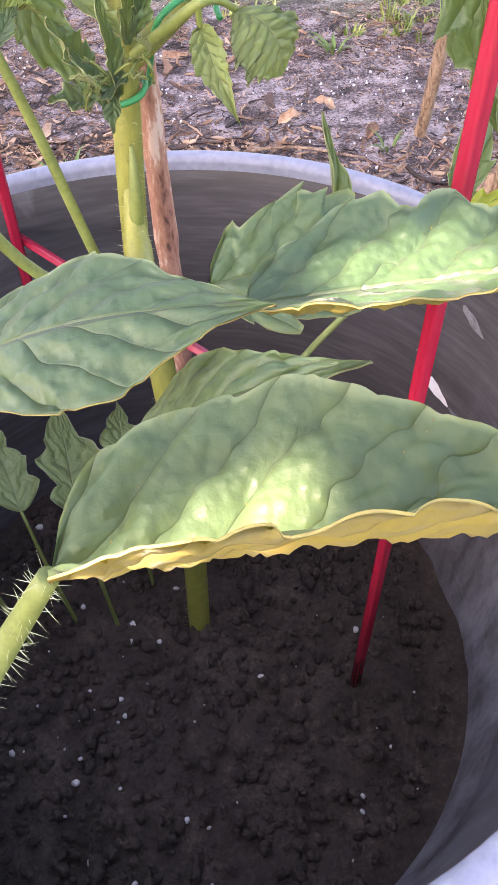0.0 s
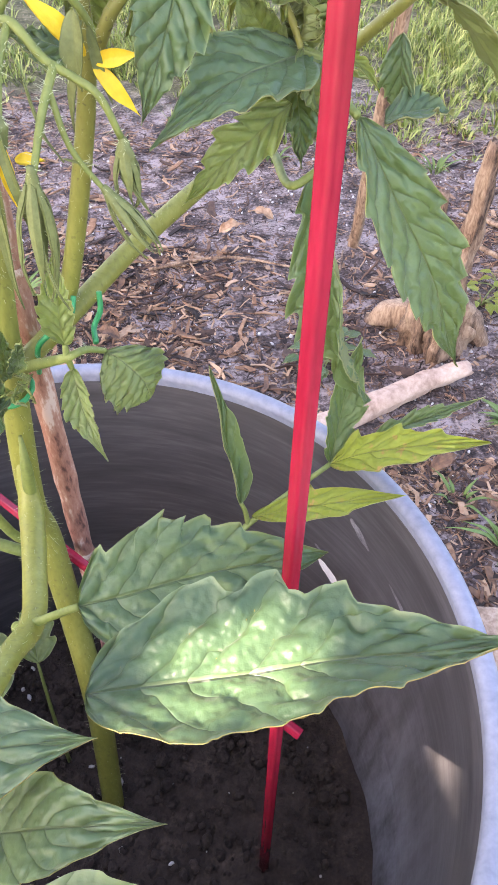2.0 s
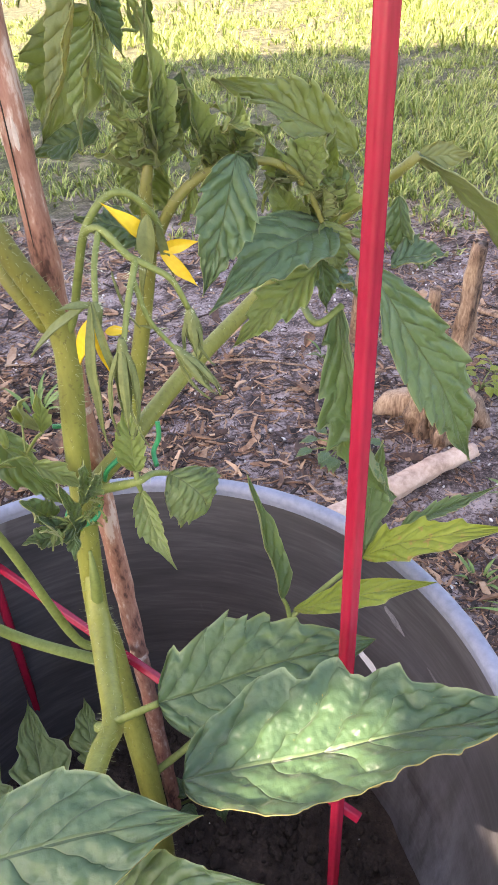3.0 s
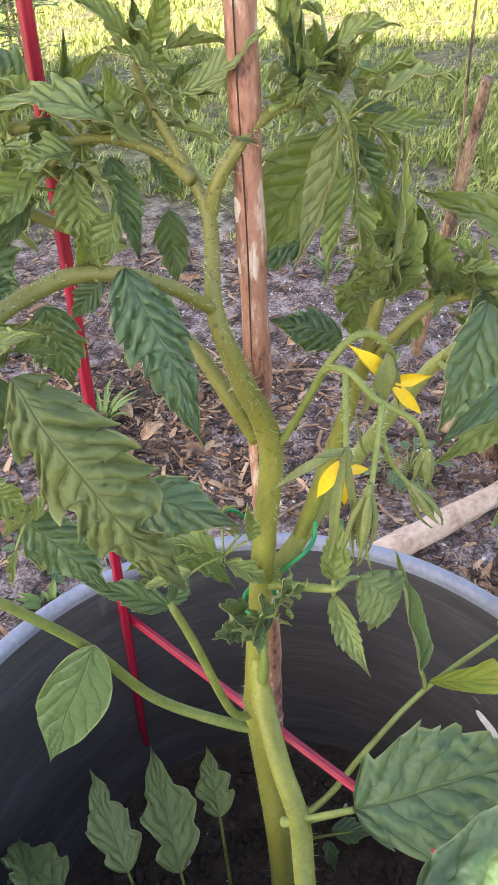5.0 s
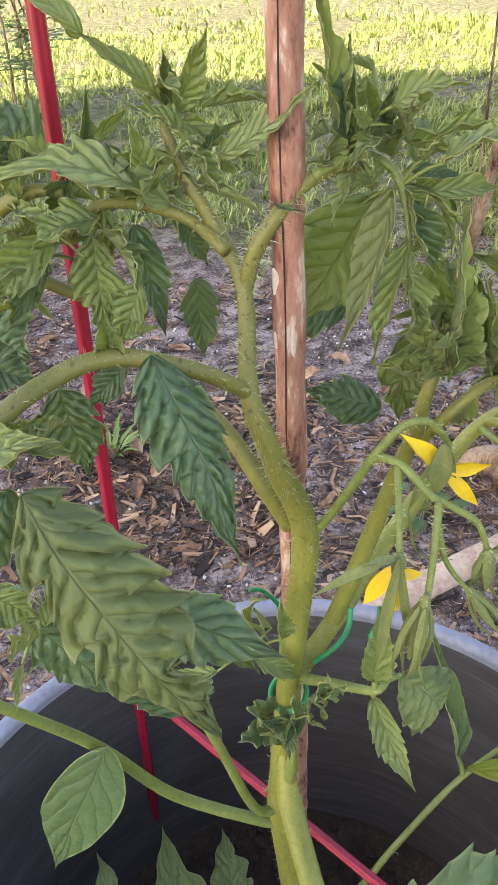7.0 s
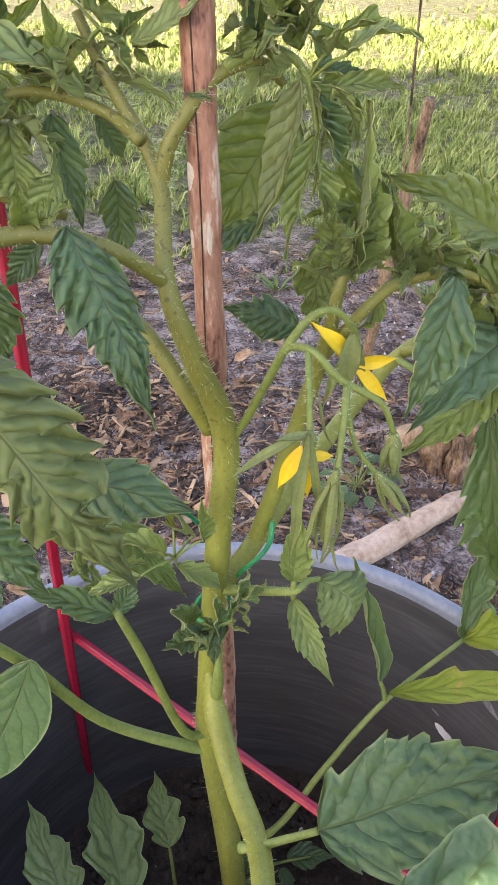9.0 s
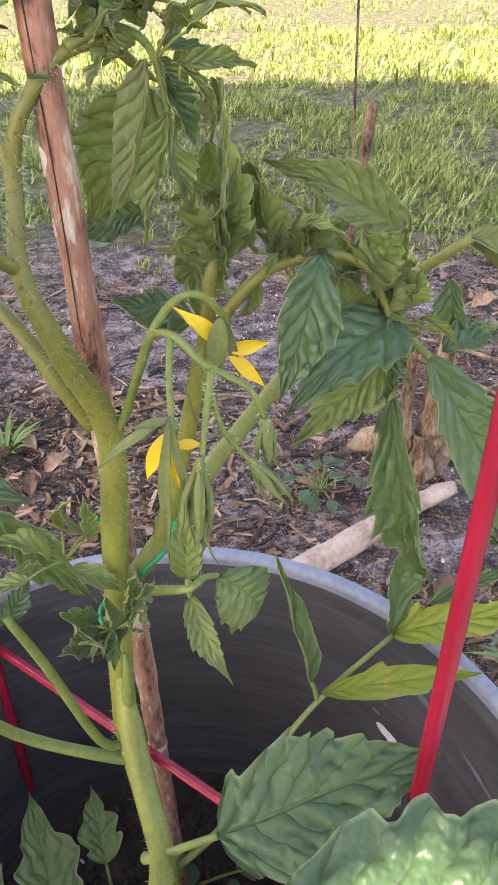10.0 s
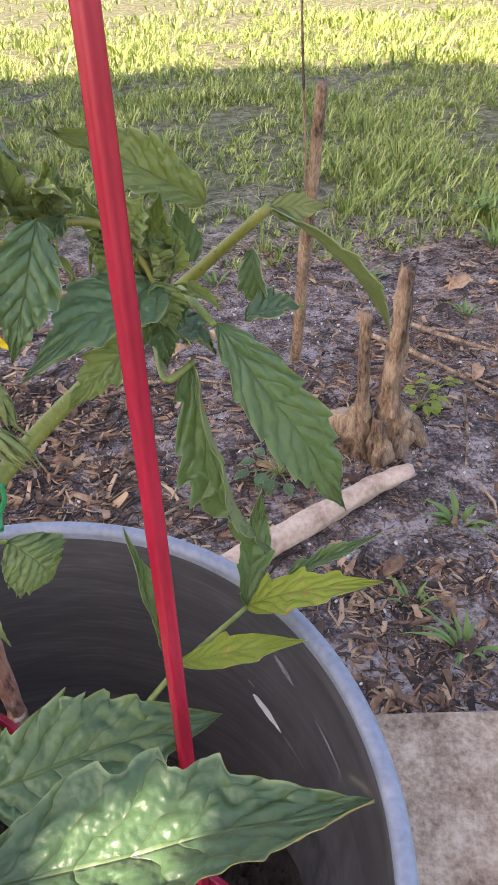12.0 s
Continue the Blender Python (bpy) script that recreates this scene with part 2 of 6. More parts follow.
def rim_material():
    m, t, b = material("blue_grey_rim", 0.45)
    n = noise_tex(t, 30.0, 5, 0.65)
    fine = noise_tex(t, 240.0, 3, 0.6)
    fac = math_node(t, "ADD", math_node(t, "MULTIPLY", n, 0.6), math_node(t, "MULTIPLY", fine, 0.4))
    t.links.new(ramp(t, fac, (0.3, (0.17, 0.19, 0.24)), (0.6, (0.27, 0.29, 0.36)), (0.8, (0.38, 0.40, 0.46))), b.inputs["Base Color"])
    bump(t, b, fine, 0.15, 0.0006)
    return m


POT, RIM = pot_material(), rim_material()


def ground_material():
    """Grey sandy soil near the bed, greener and darker thatch under the lawn."""
    m, t, b = material("garden_ground", 0.95)
    broad = noise_tex(t, 3.2, 6, 0.65)
    mid = noise_tex(t, 16.0, 5, 0.65)
    fine = noise_tex(t, 150.0, 4, 0.7)
    fac = math_node(t, "ADD", math_node(t, "MULTIPLY", mid, 0.55), math_node(t, "MULTIPLY", fine, 0.45))
    earth = ramp(t, fac, (0.40, (0.020, 0.014, 0.012)), (0.48, (0.105, 0.077, 0.070)), (0.585, (0.37, 0.305, 0.288)))
    thatch = ramp(t, fac, (0.40, (0.022, 0.026, 0.008)), (0.5, (0.085, 0.085, 0.032)), (0.62, (0.24, 0.205, 0.12)))
    co = t.nodes.new("ShaderNodeTexCoord").outputs["Object"]
    sp = t.nodes.new("ShaderNodeSeparateXYZ")
    t.links.new(co, sp.inputs[0])
    edge = math_node(t, "ADD", sp.outputs["Y"], math_node(t, "MULTIPLY", math_node(t, "SUBTRACT", broad, 0.5), 1.6))
    wide = math_node(t, "SUBTRACT", math_node(t, "ABSOLUTE", sp.outputs["X"]), 1.9)
    behind = math_node(t, "SUBTRACT", math_node(t, "MULTIPLY", sp.outputs["Y"], -1.0), 1.3)
    out = math_node(t, "MAXIMUM", math_node(t, "SUBTRACT", edge, 1.75), math_node(t, "ADD", math_node(t, "MAXIMUM", wide, behind), math_node(t, "SUBTRACT", broad, 0.5)))
    lawn = math_node(t, "MULTIPLY", out, 2.2, True)
    t.links.new(mix(t, lawn, earth, thatch), b.inputs["Base Color"])
    bump(t, b, fac, 0.9, 0.012)
    return m


GROUND = ground_material()

# ------------------------------------------------------------------ mesh helpers
def mesh_object(name, verts, faces, mats, smooth=True, slots=None, uvs=None):
    me = bpy.data.meshes.new(name)
    me.from_pydata([tuple(v) for v in verts], [], faces)
    for m in (mats if isinstance(mats, (list, tuple)) else [mats]):
        me.materials.append(m)
    if slots is not None:
        me.polygons.foreach_set("material_index", slots)
    if smooth:
        me.polygons.foreach_set("use_smooth", [True] * len(me.polygons))
    if uvs is not None:
        layer = me.uv_layers.new(name="blade")
        idx = np.empty(len(me.loops), dtype=np.int32)
        me.loops.foreach_get("vertex_index", idx)
        layer.data.foreach_set("uv", np.asarray(uvs, dtype=np.float32)[idx].ravel())
    me.update()
    return new(name, me)


def under(ob, parent):
    """Makes ob a part of parent and keeps it where it stands."""
    base = parent.matrix_world.copy() if parent.parent is None else parent.parent.matrix_basis @ parent.matrix_basis
    ob.matrix_basis = base.inverted() @ ob.matrix_basis
    ob.parent = parent
    return ob


def thing(name, where, label, category, group="", kind=""):
    e = new(name)
    e.empty_display_size = 0.02
    e.matrix_basis = Matrix.Translation(where)
    e.matrix_world = Matrix.Translation(where)
    return tagged(e, label, category, group, kind)


def smooth_path(pts, per=6):
    """Catmull-Rom through the points."""
    p = [Vector(q) for q in pts]
    if len(p) < 3:
        return [p[0].lerp(p[-1], i / per) for i in range(per + 1)]
    p = [p[0] * 2 - p[1]] + p + [p[-1] * 2 - p[-2]]
    out = []
    for i in range(1, len(p) - 2):
        a, b, c, d = p[i - 1:i + 3]
        for k in range(per):
            u = k / per
            out.append(0.5 * (2 * b + (c - a) * u + (2 * a - 5 * b + 4 * c - d) * u * u + (3 * b - a - 3 * c + d) * u ** 3))
    out.append(p[-2])
    return out


def tube_data(path, radii, sides=12, wobble=0.0, seed=0, flute=0.0):
    """Vertices and faces of a capped tube along a path; radii at its ends or along it."""
    n = len(path)
    r = np.interp(np.linspace(0, 1, n), np.linspace(0, 1, len(radii)), radii)
    verts, faces = [], []
    side = None
    for i, p in enumerate(path):
        d = (path[min(i + 1, n - 1)] - path[max(i - 1, 0)]).normalized()
        if side is None:
            side = d.orthogonal().normalized()
        side = (side - d * side.dot(d)).normalized()
        up = d.cross(side)
        for k in range(sides):
            a = 2 * math.pi * k / sides
            q = 1.0 + flute * math.cos(5 * a)
            if wobble:
                q += wobble * noise.noise(Vector((math.cos(a) * 1.5 + seed, math.sin(a) * 1.5, i * 0.35))) + 0.6 * wobble * noise.noise(Vector((math.cos(a) * 4 + seed, math.sin(a) * 4, i * 0.12)))
            verts.append(p + (side * math.cos(a) + up * math.sin(a)) * r[i] * q)
    for i in range(n - 1):
        for k in range(sides):
            a, b = i * sides + k, i * sides + (k + 1) % sides
            faces.append((a, b, b + sides, a + sides))
    faces.append(tuple(range(sides))[::-1])
    faces.append(tuple((n - 1) * sides + k for k in range(sides)))
    return verts, faces


HAIRS = []          # root, tip of every stem hair, gathered while the stems are built


def tube(name, pts, radii, mat, parent=None, sides=12, per=6, wobble=0.0, label="", seed=0, hairy=0, hair=0.0022, flute=0.0):
    path = smooth_path(pts, per)
    if hairy:
        hr = random.Random(int(path[0].x * 1e4) + hairy)
        rr = np.interp(np.linspace(0, 1, len(path)), np.linspace(0, 1, len(radii)), radii)
        for _ in range(hairy):
            i = hr.randrange(len(path) - 1)
            u = hr.random()
            p, d = path[i].lerp(path[i + 1], u), (path[i + 1] - path[i]).normalized()
            side = Matrix.Rotation(hr.random() * 6.283, 3, d) @ d.orthogonal().normalized()
            r = rr[i] * (1 - u) + rr[i + 1] * u
            HAIRS.append((p + side * r * 0.9, p + side * (r + hair * (0.4 + hr.random())) + d * hr.uniform(-0.6, 0.6) * hair))
    v, f = tube_data(path, radii, sides, wobble, seed, flute)
    o = path[0].copy()
    ob = mesh_object(name, [q - o for q in v], f, mat)
    ob.matrix_basis = Matrix.Translation(o)
    if parent:
        under(ob, parent)
    if label:
        tagged(ob, label)
    return ob


def lathe(name, profile, mat, sides=128, wobble=0.0):
    verts, faces = [], []
    n = len(profile)
    for k in range(sides):
        a = 2 * math.pi * k / sides
        w = 1 + wobble * noise.noise(Vector((math.cos(a), math.sin(a), 0.3)))
        for r, z in profile:
            verts.append((r * w * math.cos(a), r * w * math.sin(a), z))
    for k in range(sides):
        for i in range(n - 1):
            a, b = k * n + i, ((k + 1) % sides) * n + i
            faces.append((a, b, b + 1, a + 1))
    return mesh_object(name, verts, faces, mat)


def leaf(parent, base, tip, normal, width, bend=0.0, fold=0.0, twist=0.0, curl=0.0, teeth=7, depth=0.24, pucker=0.05, fat=0.36,
         wave=0.0, mats=None, name="leaf", label="", sag=0.0, lobes=0, lobe_depth=0.3, roll=0.0, peaks=(), taper=1.35, veins=6.0):
    """One leaflet: a toothed ovate blade from base to tip, upper and under sheet, puckered between its side veins.
    bend bows the midrib along the normal, fold raises the halves, twist turns the blade along its length (degrees), curl drops the
    margins and roll turns them up; lobes cut the margin deeply, teeth lightly; peaks are single large teeth (along, side, height, length)."""
    base, tip = Vector(base), Vector(tip)
    ax = tip - base
    length = ax.length
    ax.normalize()
    nz = Vector(normal)
    nz = (nz - ax * nz.dot(ax)).normalized()
    sy = nz.cross(ax)
    seed = (base.x * 91.7 + tip.y * 57.3 + tip.z * 33.1) % 17.0
    ns, nw = (110, 14) if length > 0.06 else (72, 10) if length > 0.03 else (36, 6)
    k = -1.0 / math.log2(fat)
    f = radians(fold)
    verts, uvs = [], []
    for i in range(ns + 1):
        s = i / ns
        e = math.sin(math.pi * s ** k) if 0 < s < 1 else 0.0
        env = max(e ** (0.75 if s < fat else taper), 0.006)
        z0 = bend * length * 4 * s * (1 - s) - sag * length * s * s + 0.012 * length * noise.noise(Vector((s * 3, seed, 1)))
        y0 = 0.02 * length * noise.noise(Vector((s * 2.5, seed, 7))) * math.sin(math.pi * s)
        tw = radians(twist) * (s - 0.3)
        for j in range(-nw, nw + 1):
            w = j / nw
            sgn = 1 if w >= 0 else -1
            u = (s * teeth + (0.35 if sgn > 0 else 0.0) + 0.55 * noise.noise(Vector((s * 4, sgn, seed)))) % 1.0
            saw = (u / 0.82) ** 1.15 if u < 0.82 else (1 - u) / 0.18
            cut = depth * (1 - saw) * min(1.0, (1.08 - s) * 2.6) * (0.5 + 0.8 * abs(noise.noise(Vector((s * 5, sgn * 3, seed)))) * 2)
            if lobes:
                u = (s * lobes + (0.4 if sgn > 0 else 0.1)) % 1.0
                cut += lobe_depth * (1 - math.sin(math.pi * u ** 1.6)) * (0.6 + 0.4 * math.sin(seed + sgn * 2 + s * 7))
            hw = 0.5 * width * env * (1 - min(cut, 0.75)) * (1 + 0.12 * noise.noise(Vector((s * 3, sgn * 2.0, seed))))
            for sp, side, high, run in peaks:
                d = (s - sp) / run
                if side == sgn and -1 < d < 0.22:
                    hw += width * high * (math.sin((1 + d) * 1.45) if d < 0 else 1 - (d / 0.22) ** 0.7)
            y = hw * abs(w)
            ph = (s * veins - abs(w) * 1.7 + 0.5 * noise.noise(Vector((s * 5, w * 2.5, seed + 3)))) % 1.0
            puff = 1.02 * (math.sin(math.pi * ph) ** 0.45 - 0.6) * min(1.0, abs(w) * 4) * (1 - 0.35 * abs(w)) * min(1.0, env * 2)
            z = y * math.sin(f) + pucker * width * puff - curl * y * abs(w) ** 1.5 + roll * 2.2 * hw * max(0.0, abs(w) - 0.5) ** 1.5
            z += 0.8 * pucker * width * noise.noise(Vector((s * 13, w * 6, seed))) * min(1.0, abs(w) * 2)
            z += wave * width * abs(w) ** 2 * math.sin(s * 15 + sgn * 2 + seed) + 0.035 * width * noise.noise(Vector((s * 4, w * 2.5, seed))) * abs(w)
            z += 0.16 * depth * width * env * abs(w) ** 2.5 * (math.sin(6.283 * (s * teeth * 0.5 + 0.2 * sgn) + seed) + noise.noise(Vector((s * 9, sgn, seed + 5))))
            y = sgn * y * math.cos(f)
            yy, zz = y * math.cos(tw) - z * math.sin(tw), y * math.sin(tw) + z * math.cos(tw)
            verts.append((s * length + (0.10 + 0.9 * depth * saw) * hw * abs(w) ** 2 * env, yy + y0, zz + z0))
            uvs.append((s * veins / 6.0, w))
    row = 2 * nw + 1
    faces = []
    for i in range(ns):
        for j in range(row - 1):
            a = i * row + j
            faces.append((a, a + row, a + row + 1, a + 1))
    nv, th = len(verts), 0.0006
    low = [(x, y, z - th) for x, y, z in verts]
    top = len(faces)
    faces = faces + [tuple(k + nv for k in reversed(q)) for q in faces]
    rim = [i * row for i in range(ns + 1)] + [ns * row + j for j in range(1, row)] + [i * row + row - 1 for i in range(ns - 1, -1, -1)] + [j for j in range(row - 2, 0, -1)]
    for a, b in zip(rim, rim[1:] + rim[:1]):
        faces.append((a, b, b + nv, a + nv))
    up_mat, low_mat = mats or (LEAF, LEAF_UNDER)
    slots = [0] * top + [1] * (len(faces) - top)
    ob = mesh_object(name, verts + low, faces, [up_mat, low_mat], True, slots, uvs + uvs)
    ob.matrix_basis = Matrix.Translation(base) @ Matrix((ax, sy, nz)).transposed().to_4x4()
    under(ob, parent)
    if label:
        tagged(ob, label)
    return ob

# ------------------------------------------------------------------ ground and lawn
POT_AT = Vector((0.014, -0.058, 0.0))
POT_M = Matrix.Translation(POT_AT) @ Matrix.Diagonal((1.04, 1.04, 1.0, 1.0))
RIM_Z, SOIL_Z, SOIL_R = 0.471, 0.225, 0.1775


def ground_height(x, y):
    h = 0.010 * noise.noise(Vector((x * 2.3, y * 2.3, 0))) + 0.006 * noise.noise(Vector((x * 9, y * 9, 2)))
    near = max(0.0, 1 - math.hypot(x - POT_AT.x, y - POT_AT.y) / 0.45)
    return h * (1 - min(1, near * 3)) - 0.002


def spread(a, b, n, core):
    """Coordinates from a to b, dense within core metres of zero."""
    u = np.linspace(-1, 1, n)
    v = np.sign(u) * (core * np.abs(u) + (max(-a, b) - core) * np.abs(u) ** 7)
    return np.clip(v, a, b)


gx = spread(-400, 400, 190, 3.0)
gy = spread(-400, 400, 230, 4.0)
gv = [(x, y, ground_height(x, y) if abs(x) < 9 and abs(y) < 12 else -0.002) for y in gy for x in gx]
gf = [(j * len(gx) + i, j * len(gx) + i + 1, (j + 1) * len(gx) + i + 1, (j + 1) * len(gx) + i) for j in range(len(gy) - 1) for i in range(len(gx) - 1)]
ground = mesh_object("ground", gv, gf, GROUND)
tagged(ground, "grey sandy garden soil running into a lawn", "ground", kind="structure")

rng = random.Random(4)


def lawn_blades(name, label, count, y0, y1, half, tall, wide, patch, mat=None, flat=0.0):
    """Many bent blades of grass in small tufts, joined into one sheet of lawn."""
    v, f = [], []
    made = 0
    while made < count:
        y = y0 + (y1 - y0) * rng.random() ** 1.35
        x = (rng.random() * 2 - 1) * half * (0.45 + 0.55 * (y / y1)) + 0.1 * y
        edge = 2.05 + 0.5 * noise.noise(Vector((x * 1.6, 0.3, 5))) - 0.32 * x
        dens = noise.noise(Vector((x * patch, y * patch, 1))) * 1.0 + 0.8 * noise.noise(Vector((x * patch * 3, y * patch * 3, 4))) + 0.62
        if y < edge:
            dens -= (edge - y) * 2.2
        if rng.random() > dens:
            continue
        big = 0.5 + 1.1 * rng.random() ** 2
        for _ in range(7):
            made += 1
            a = rng.random() * 6.283
            px, py = x + 0.014 * big * math.cos(a) * rng.random(), y + 0.014 * big * math.sin(a) * rng.random()
            h = tall * big * (0.35 + 0.9 * rng.random()) * (0.6 + 0.6 * max(0, dens))
            lean = Vector((math.cos(a), math.sin(a), 0)) * h * (0.25 + 1.1 * rng.random() + flat)
            side = Vector((-math.sin(a + 0.6), math.cos(a + 0.6), 0)) * wide * (0.5 + 0.8 * rng.random())
            rise = 1.0 / (1.0 + 2.5 * flat)
            p = Vector((px, py, ground_height(px, py) - 0.002))
            m = p + lean * 0.4 + Vector((0, 0, h * 0.65 * rise))
            t = p + lean + Vector((0, 0, h * 0.85 * rise))
            k = len(v)
            v += [p - side, p + side, m + side * 0.8, m - side * 0.8, t]
            f += [(k, k + 1, k + 2, k + 3), (k + 3, k + 2, k + 4)]
    ob = mesh_object(name, v, f, mat or GRASS)
    return tagged(ob, label, "grass", kind="stuff")


lawn_blades("lawn_grass", "short patchy green lawn grass on sandy soil", 125000, 1.1, 7.0, 3.6, 0.046, 0.0022, 1.7)
lawn_blades("dry_thatch", "grey straw lying between the grass", 13000, 1.4, 7.0, 3.6, 0.040, 0.0020, 2.9, STRAW, 1.6)
lawn_blades("far_lawn_grass", "sunlit far lawn of short green grass", 32000, 4.5, 16.0, 8.0, 0.065, 0.005, 0.9)


def grass_clump(x, y, n, tall, wide, label, colour):
    """A weed or grass tuft: arched tapering blades from one root."""
    e = thing("grass_tuft", (x, y, 0), label, "grass tuft")
    for _ in range(n):
        a = rng.random() * 6.283
        h = tall * (0.5 + 0.6 * rng.random())
        d = Vector((math.cos(a), math.sin(a), 0)) * h * (0.5 + 0.7 * rng.random())
        p = Vector((x + 0.012 * math.cos(a), y + 0.012 * math.sin(a), -0.004))
        leaf(e, p, p + d + Vector((0, 0, h * 0.55)), (0, 0, 1), wide, bend=0.16, fold=18, teeth=1, depth=0.0, pucker=0.0, mats=(colour, colour), name="blade")
    return e


# mulch: curled wood chips and bark shreds lying on the soil
def chips(name, label, count, area, size, mat, seed, flat=0.3, bare=0.40):
    r = random.Random(seed)
    v, f = [], []
    (x0, x1), (y0, y1) = area
    made = 0
    while made < count:
        x, y = r.uniform(x0, x1), r.uniform(y0, y1)
        if math.hypot(x - POT_AT.x, y - POT_AT.y) < 0.214:
            continue
        if noise.noise(Vector((x * 2.6, y * 2.6, seed))) + bare - max(0, y - 1.6) * 1.0 < r.random() * 0.9:
            continue
        made += 1
        ln = size * (0.35 + 1.4 * r.random() ** 2)
        wd, th = ln * r.choice((0.05, 0.07, 0.1, 0.14, 0.3)), ln * r.uniform(0.02, 0.07)
        m = Matrix.Translation((x, y, ground_height(x, y) + th * 0.4 + r.random() * size * 0.12)) @ Euler((r.uniform(-flat, flat), r.uniform(-flat, flat), r.random() * 6.283)).to_matrix().to_4x4()
        bow = r.uniform(-0.2, 0.2) * ln
        k = len(v)
        for sx, by in ((-0.5, 0), (0.0, bow), (0.5, 0)):
            q = 1.0 if sx == 0 else r.uniform(0.4, 0.9)
            for sy, sz in ((-0.5, -0.5), (0.5, -0.5), (0.5, 0.5), (-0.5, 0.5)):
                v.append(m @ Vector((sx * ln, sy * wd * q + by, sz * th)))
        for b in (0, 4):
            for c in range(4):
                f.append((k + b + c, k + b + (c + 1) % 4, k + b + 4 + (c + 1) % 4, k + b + 4 + c))
        f += [(k, k + 3, k + 2, k + 1), (k + 8, k + 9, k + 10, k + 11)]
    ob = mesh_object(name, v, f, mat, smooth=False)
    return tagged(ob, label, "mulch", kind="stuff")


chips("mulch", "loose brown wood chips and bark shreds on soil", 17000, ((-0.8, 1.1), (0.13, 2.0)), 0.021, CHIPS, 3)
chips("mulch_pile", "heap of orange-brown shredded bark on soil", 2400, ((-0.55, 0.06), (0.62, 1.12)), 0.032, CHIPS, 21, 0.6, 0.6)
chips("bark_pieces", "pale tan and brown bark pieces scattered on soil", 1500, ((-0.75, 0.95), (0.2, 1.7)), 0.038, CHIPS, 17, 0.35, 0.5)
chips("litter_pile", "dry brown leaf and twig litter beside the pot", 900, ((0.30, 0.52), (0.24, 0.52)), 0.022, CHIPS, 27, 0.6)
chips("fine_mulch", "fine dark bark crumbs scattered on soil", 38000, ((-0.9, 1.15), (0.13, 2.0)), 0.010, CHIPS, 8, 0.6, 0.75)


def grains(name, label, count, place, size, mat, seed):
    """Small angular grains, each a squashed octahedron."""
    r = random.Random(seed)
    v, f = [], []
    g = (1 + math.sqrt(5)) / 2
    corner = [Vector(q).normalized() for q in ((-1, g, 0), (1, g, 0), (-1, -g, 0), (1, -g, 0), (0, -1, g), (0, 1, g), (0, -1, -g), (0, 1, -g), (g, 0, -1), (g, 0, 1), (-g, 0, -1), (-g, 0, 1))]
    side = ((0, 11, 5), (0, 5, 1), (0, 1, 7), (0, 7, 10), (0, 10, 11), (1, 5, 9), (5, 11, 4), (11, 10, 2), (10, 7, 6), (7, 1, 8),
            (3, 9, 4), (3, 4, 2), (3, 2, 6), (3, 6, 8), (3, 8, 9), (4, 9, 5), (2, 4, 11), (6, 2, 10), (8, 6, 7), (9, 8, 1))
    for _ in range(count):
        c = place(r)
        a = size * (0.4 + r.random() ** 2 * 1.3)
        m = Euler((r.random() * 6, r.random() * 6, r.random() * 6)).to_matrix() @ Matrix.Diagonal((1.0, r.uniform(0.55, 0.95), r.uniform(0.45, 0.9)))
        k = len(v)
        v += [c + m @ q * a * r.uniform(0.7, 1.1) for q in corner]
        f += [(k + x, k + y, k + z) for x, y, z in side]
    ob = mesh_object(name, v, f, mat)
    return tagged(ob, label, "grains", kind="stuff")


def on_ground(r):
    while True:
        x, y = r.uniform(-1.0, 1.1), r.uniform(0.12, 1.6)
        if math.hypot(x - POT_AT.x, y - POT_AT.y) > 0.218 and noise.noise(Vector((x * 3, y * 3, 4))) > -0.2:
            return Vector((x, y, ground_height(x, y) + 0.002))


grains("ground_perlite", "white perlite specks scattered on grey soil", 1400, on_ground, 0.0032, PERLITE, 5)

# ------------------------------------------------------------------ pot with its soil
pot = thing("plant_pot", POT_AT, "large round grey plastic planter standing on soil", "plant pot")
wall = lathe("pot_wall", [(0.150, 0.0), (0.158, 0.006), (0.194, RIM_Z - 0.02), (0.1955, RIM_Z - 0.006), (0.1930, RIM_Z - 0.004), (0.1912, RIM_Z - 0.008), (0.1895, RIM_Z - 0.03),
                           (SOIL_R, SOIL_Z), (0.153, 0.02), (0.0, 0.02)], POT, wobble=0.006)
wall.matrix_basis = POT_M
under(wall, pot)
prof = []
for k in range(13):
    a = math.pi * (k / 12) * 1.25 - 0.4
    prof.append((0.1952 + 0.0048 * math.cos(a), RIM_Z - 0.0048 + 0.0048 * math.sin(a)))
prof = [(0.1990, RIM_Z - 0.016)] + prof + [(0.1908, RIM_Z - 0.0095)]
rim = lathe("rim", prof, RIM, 160, wobble=0.006)
rim.matrix_basis = POT_M
tagged(under(rim, pot), "rolled blue-grey rim")


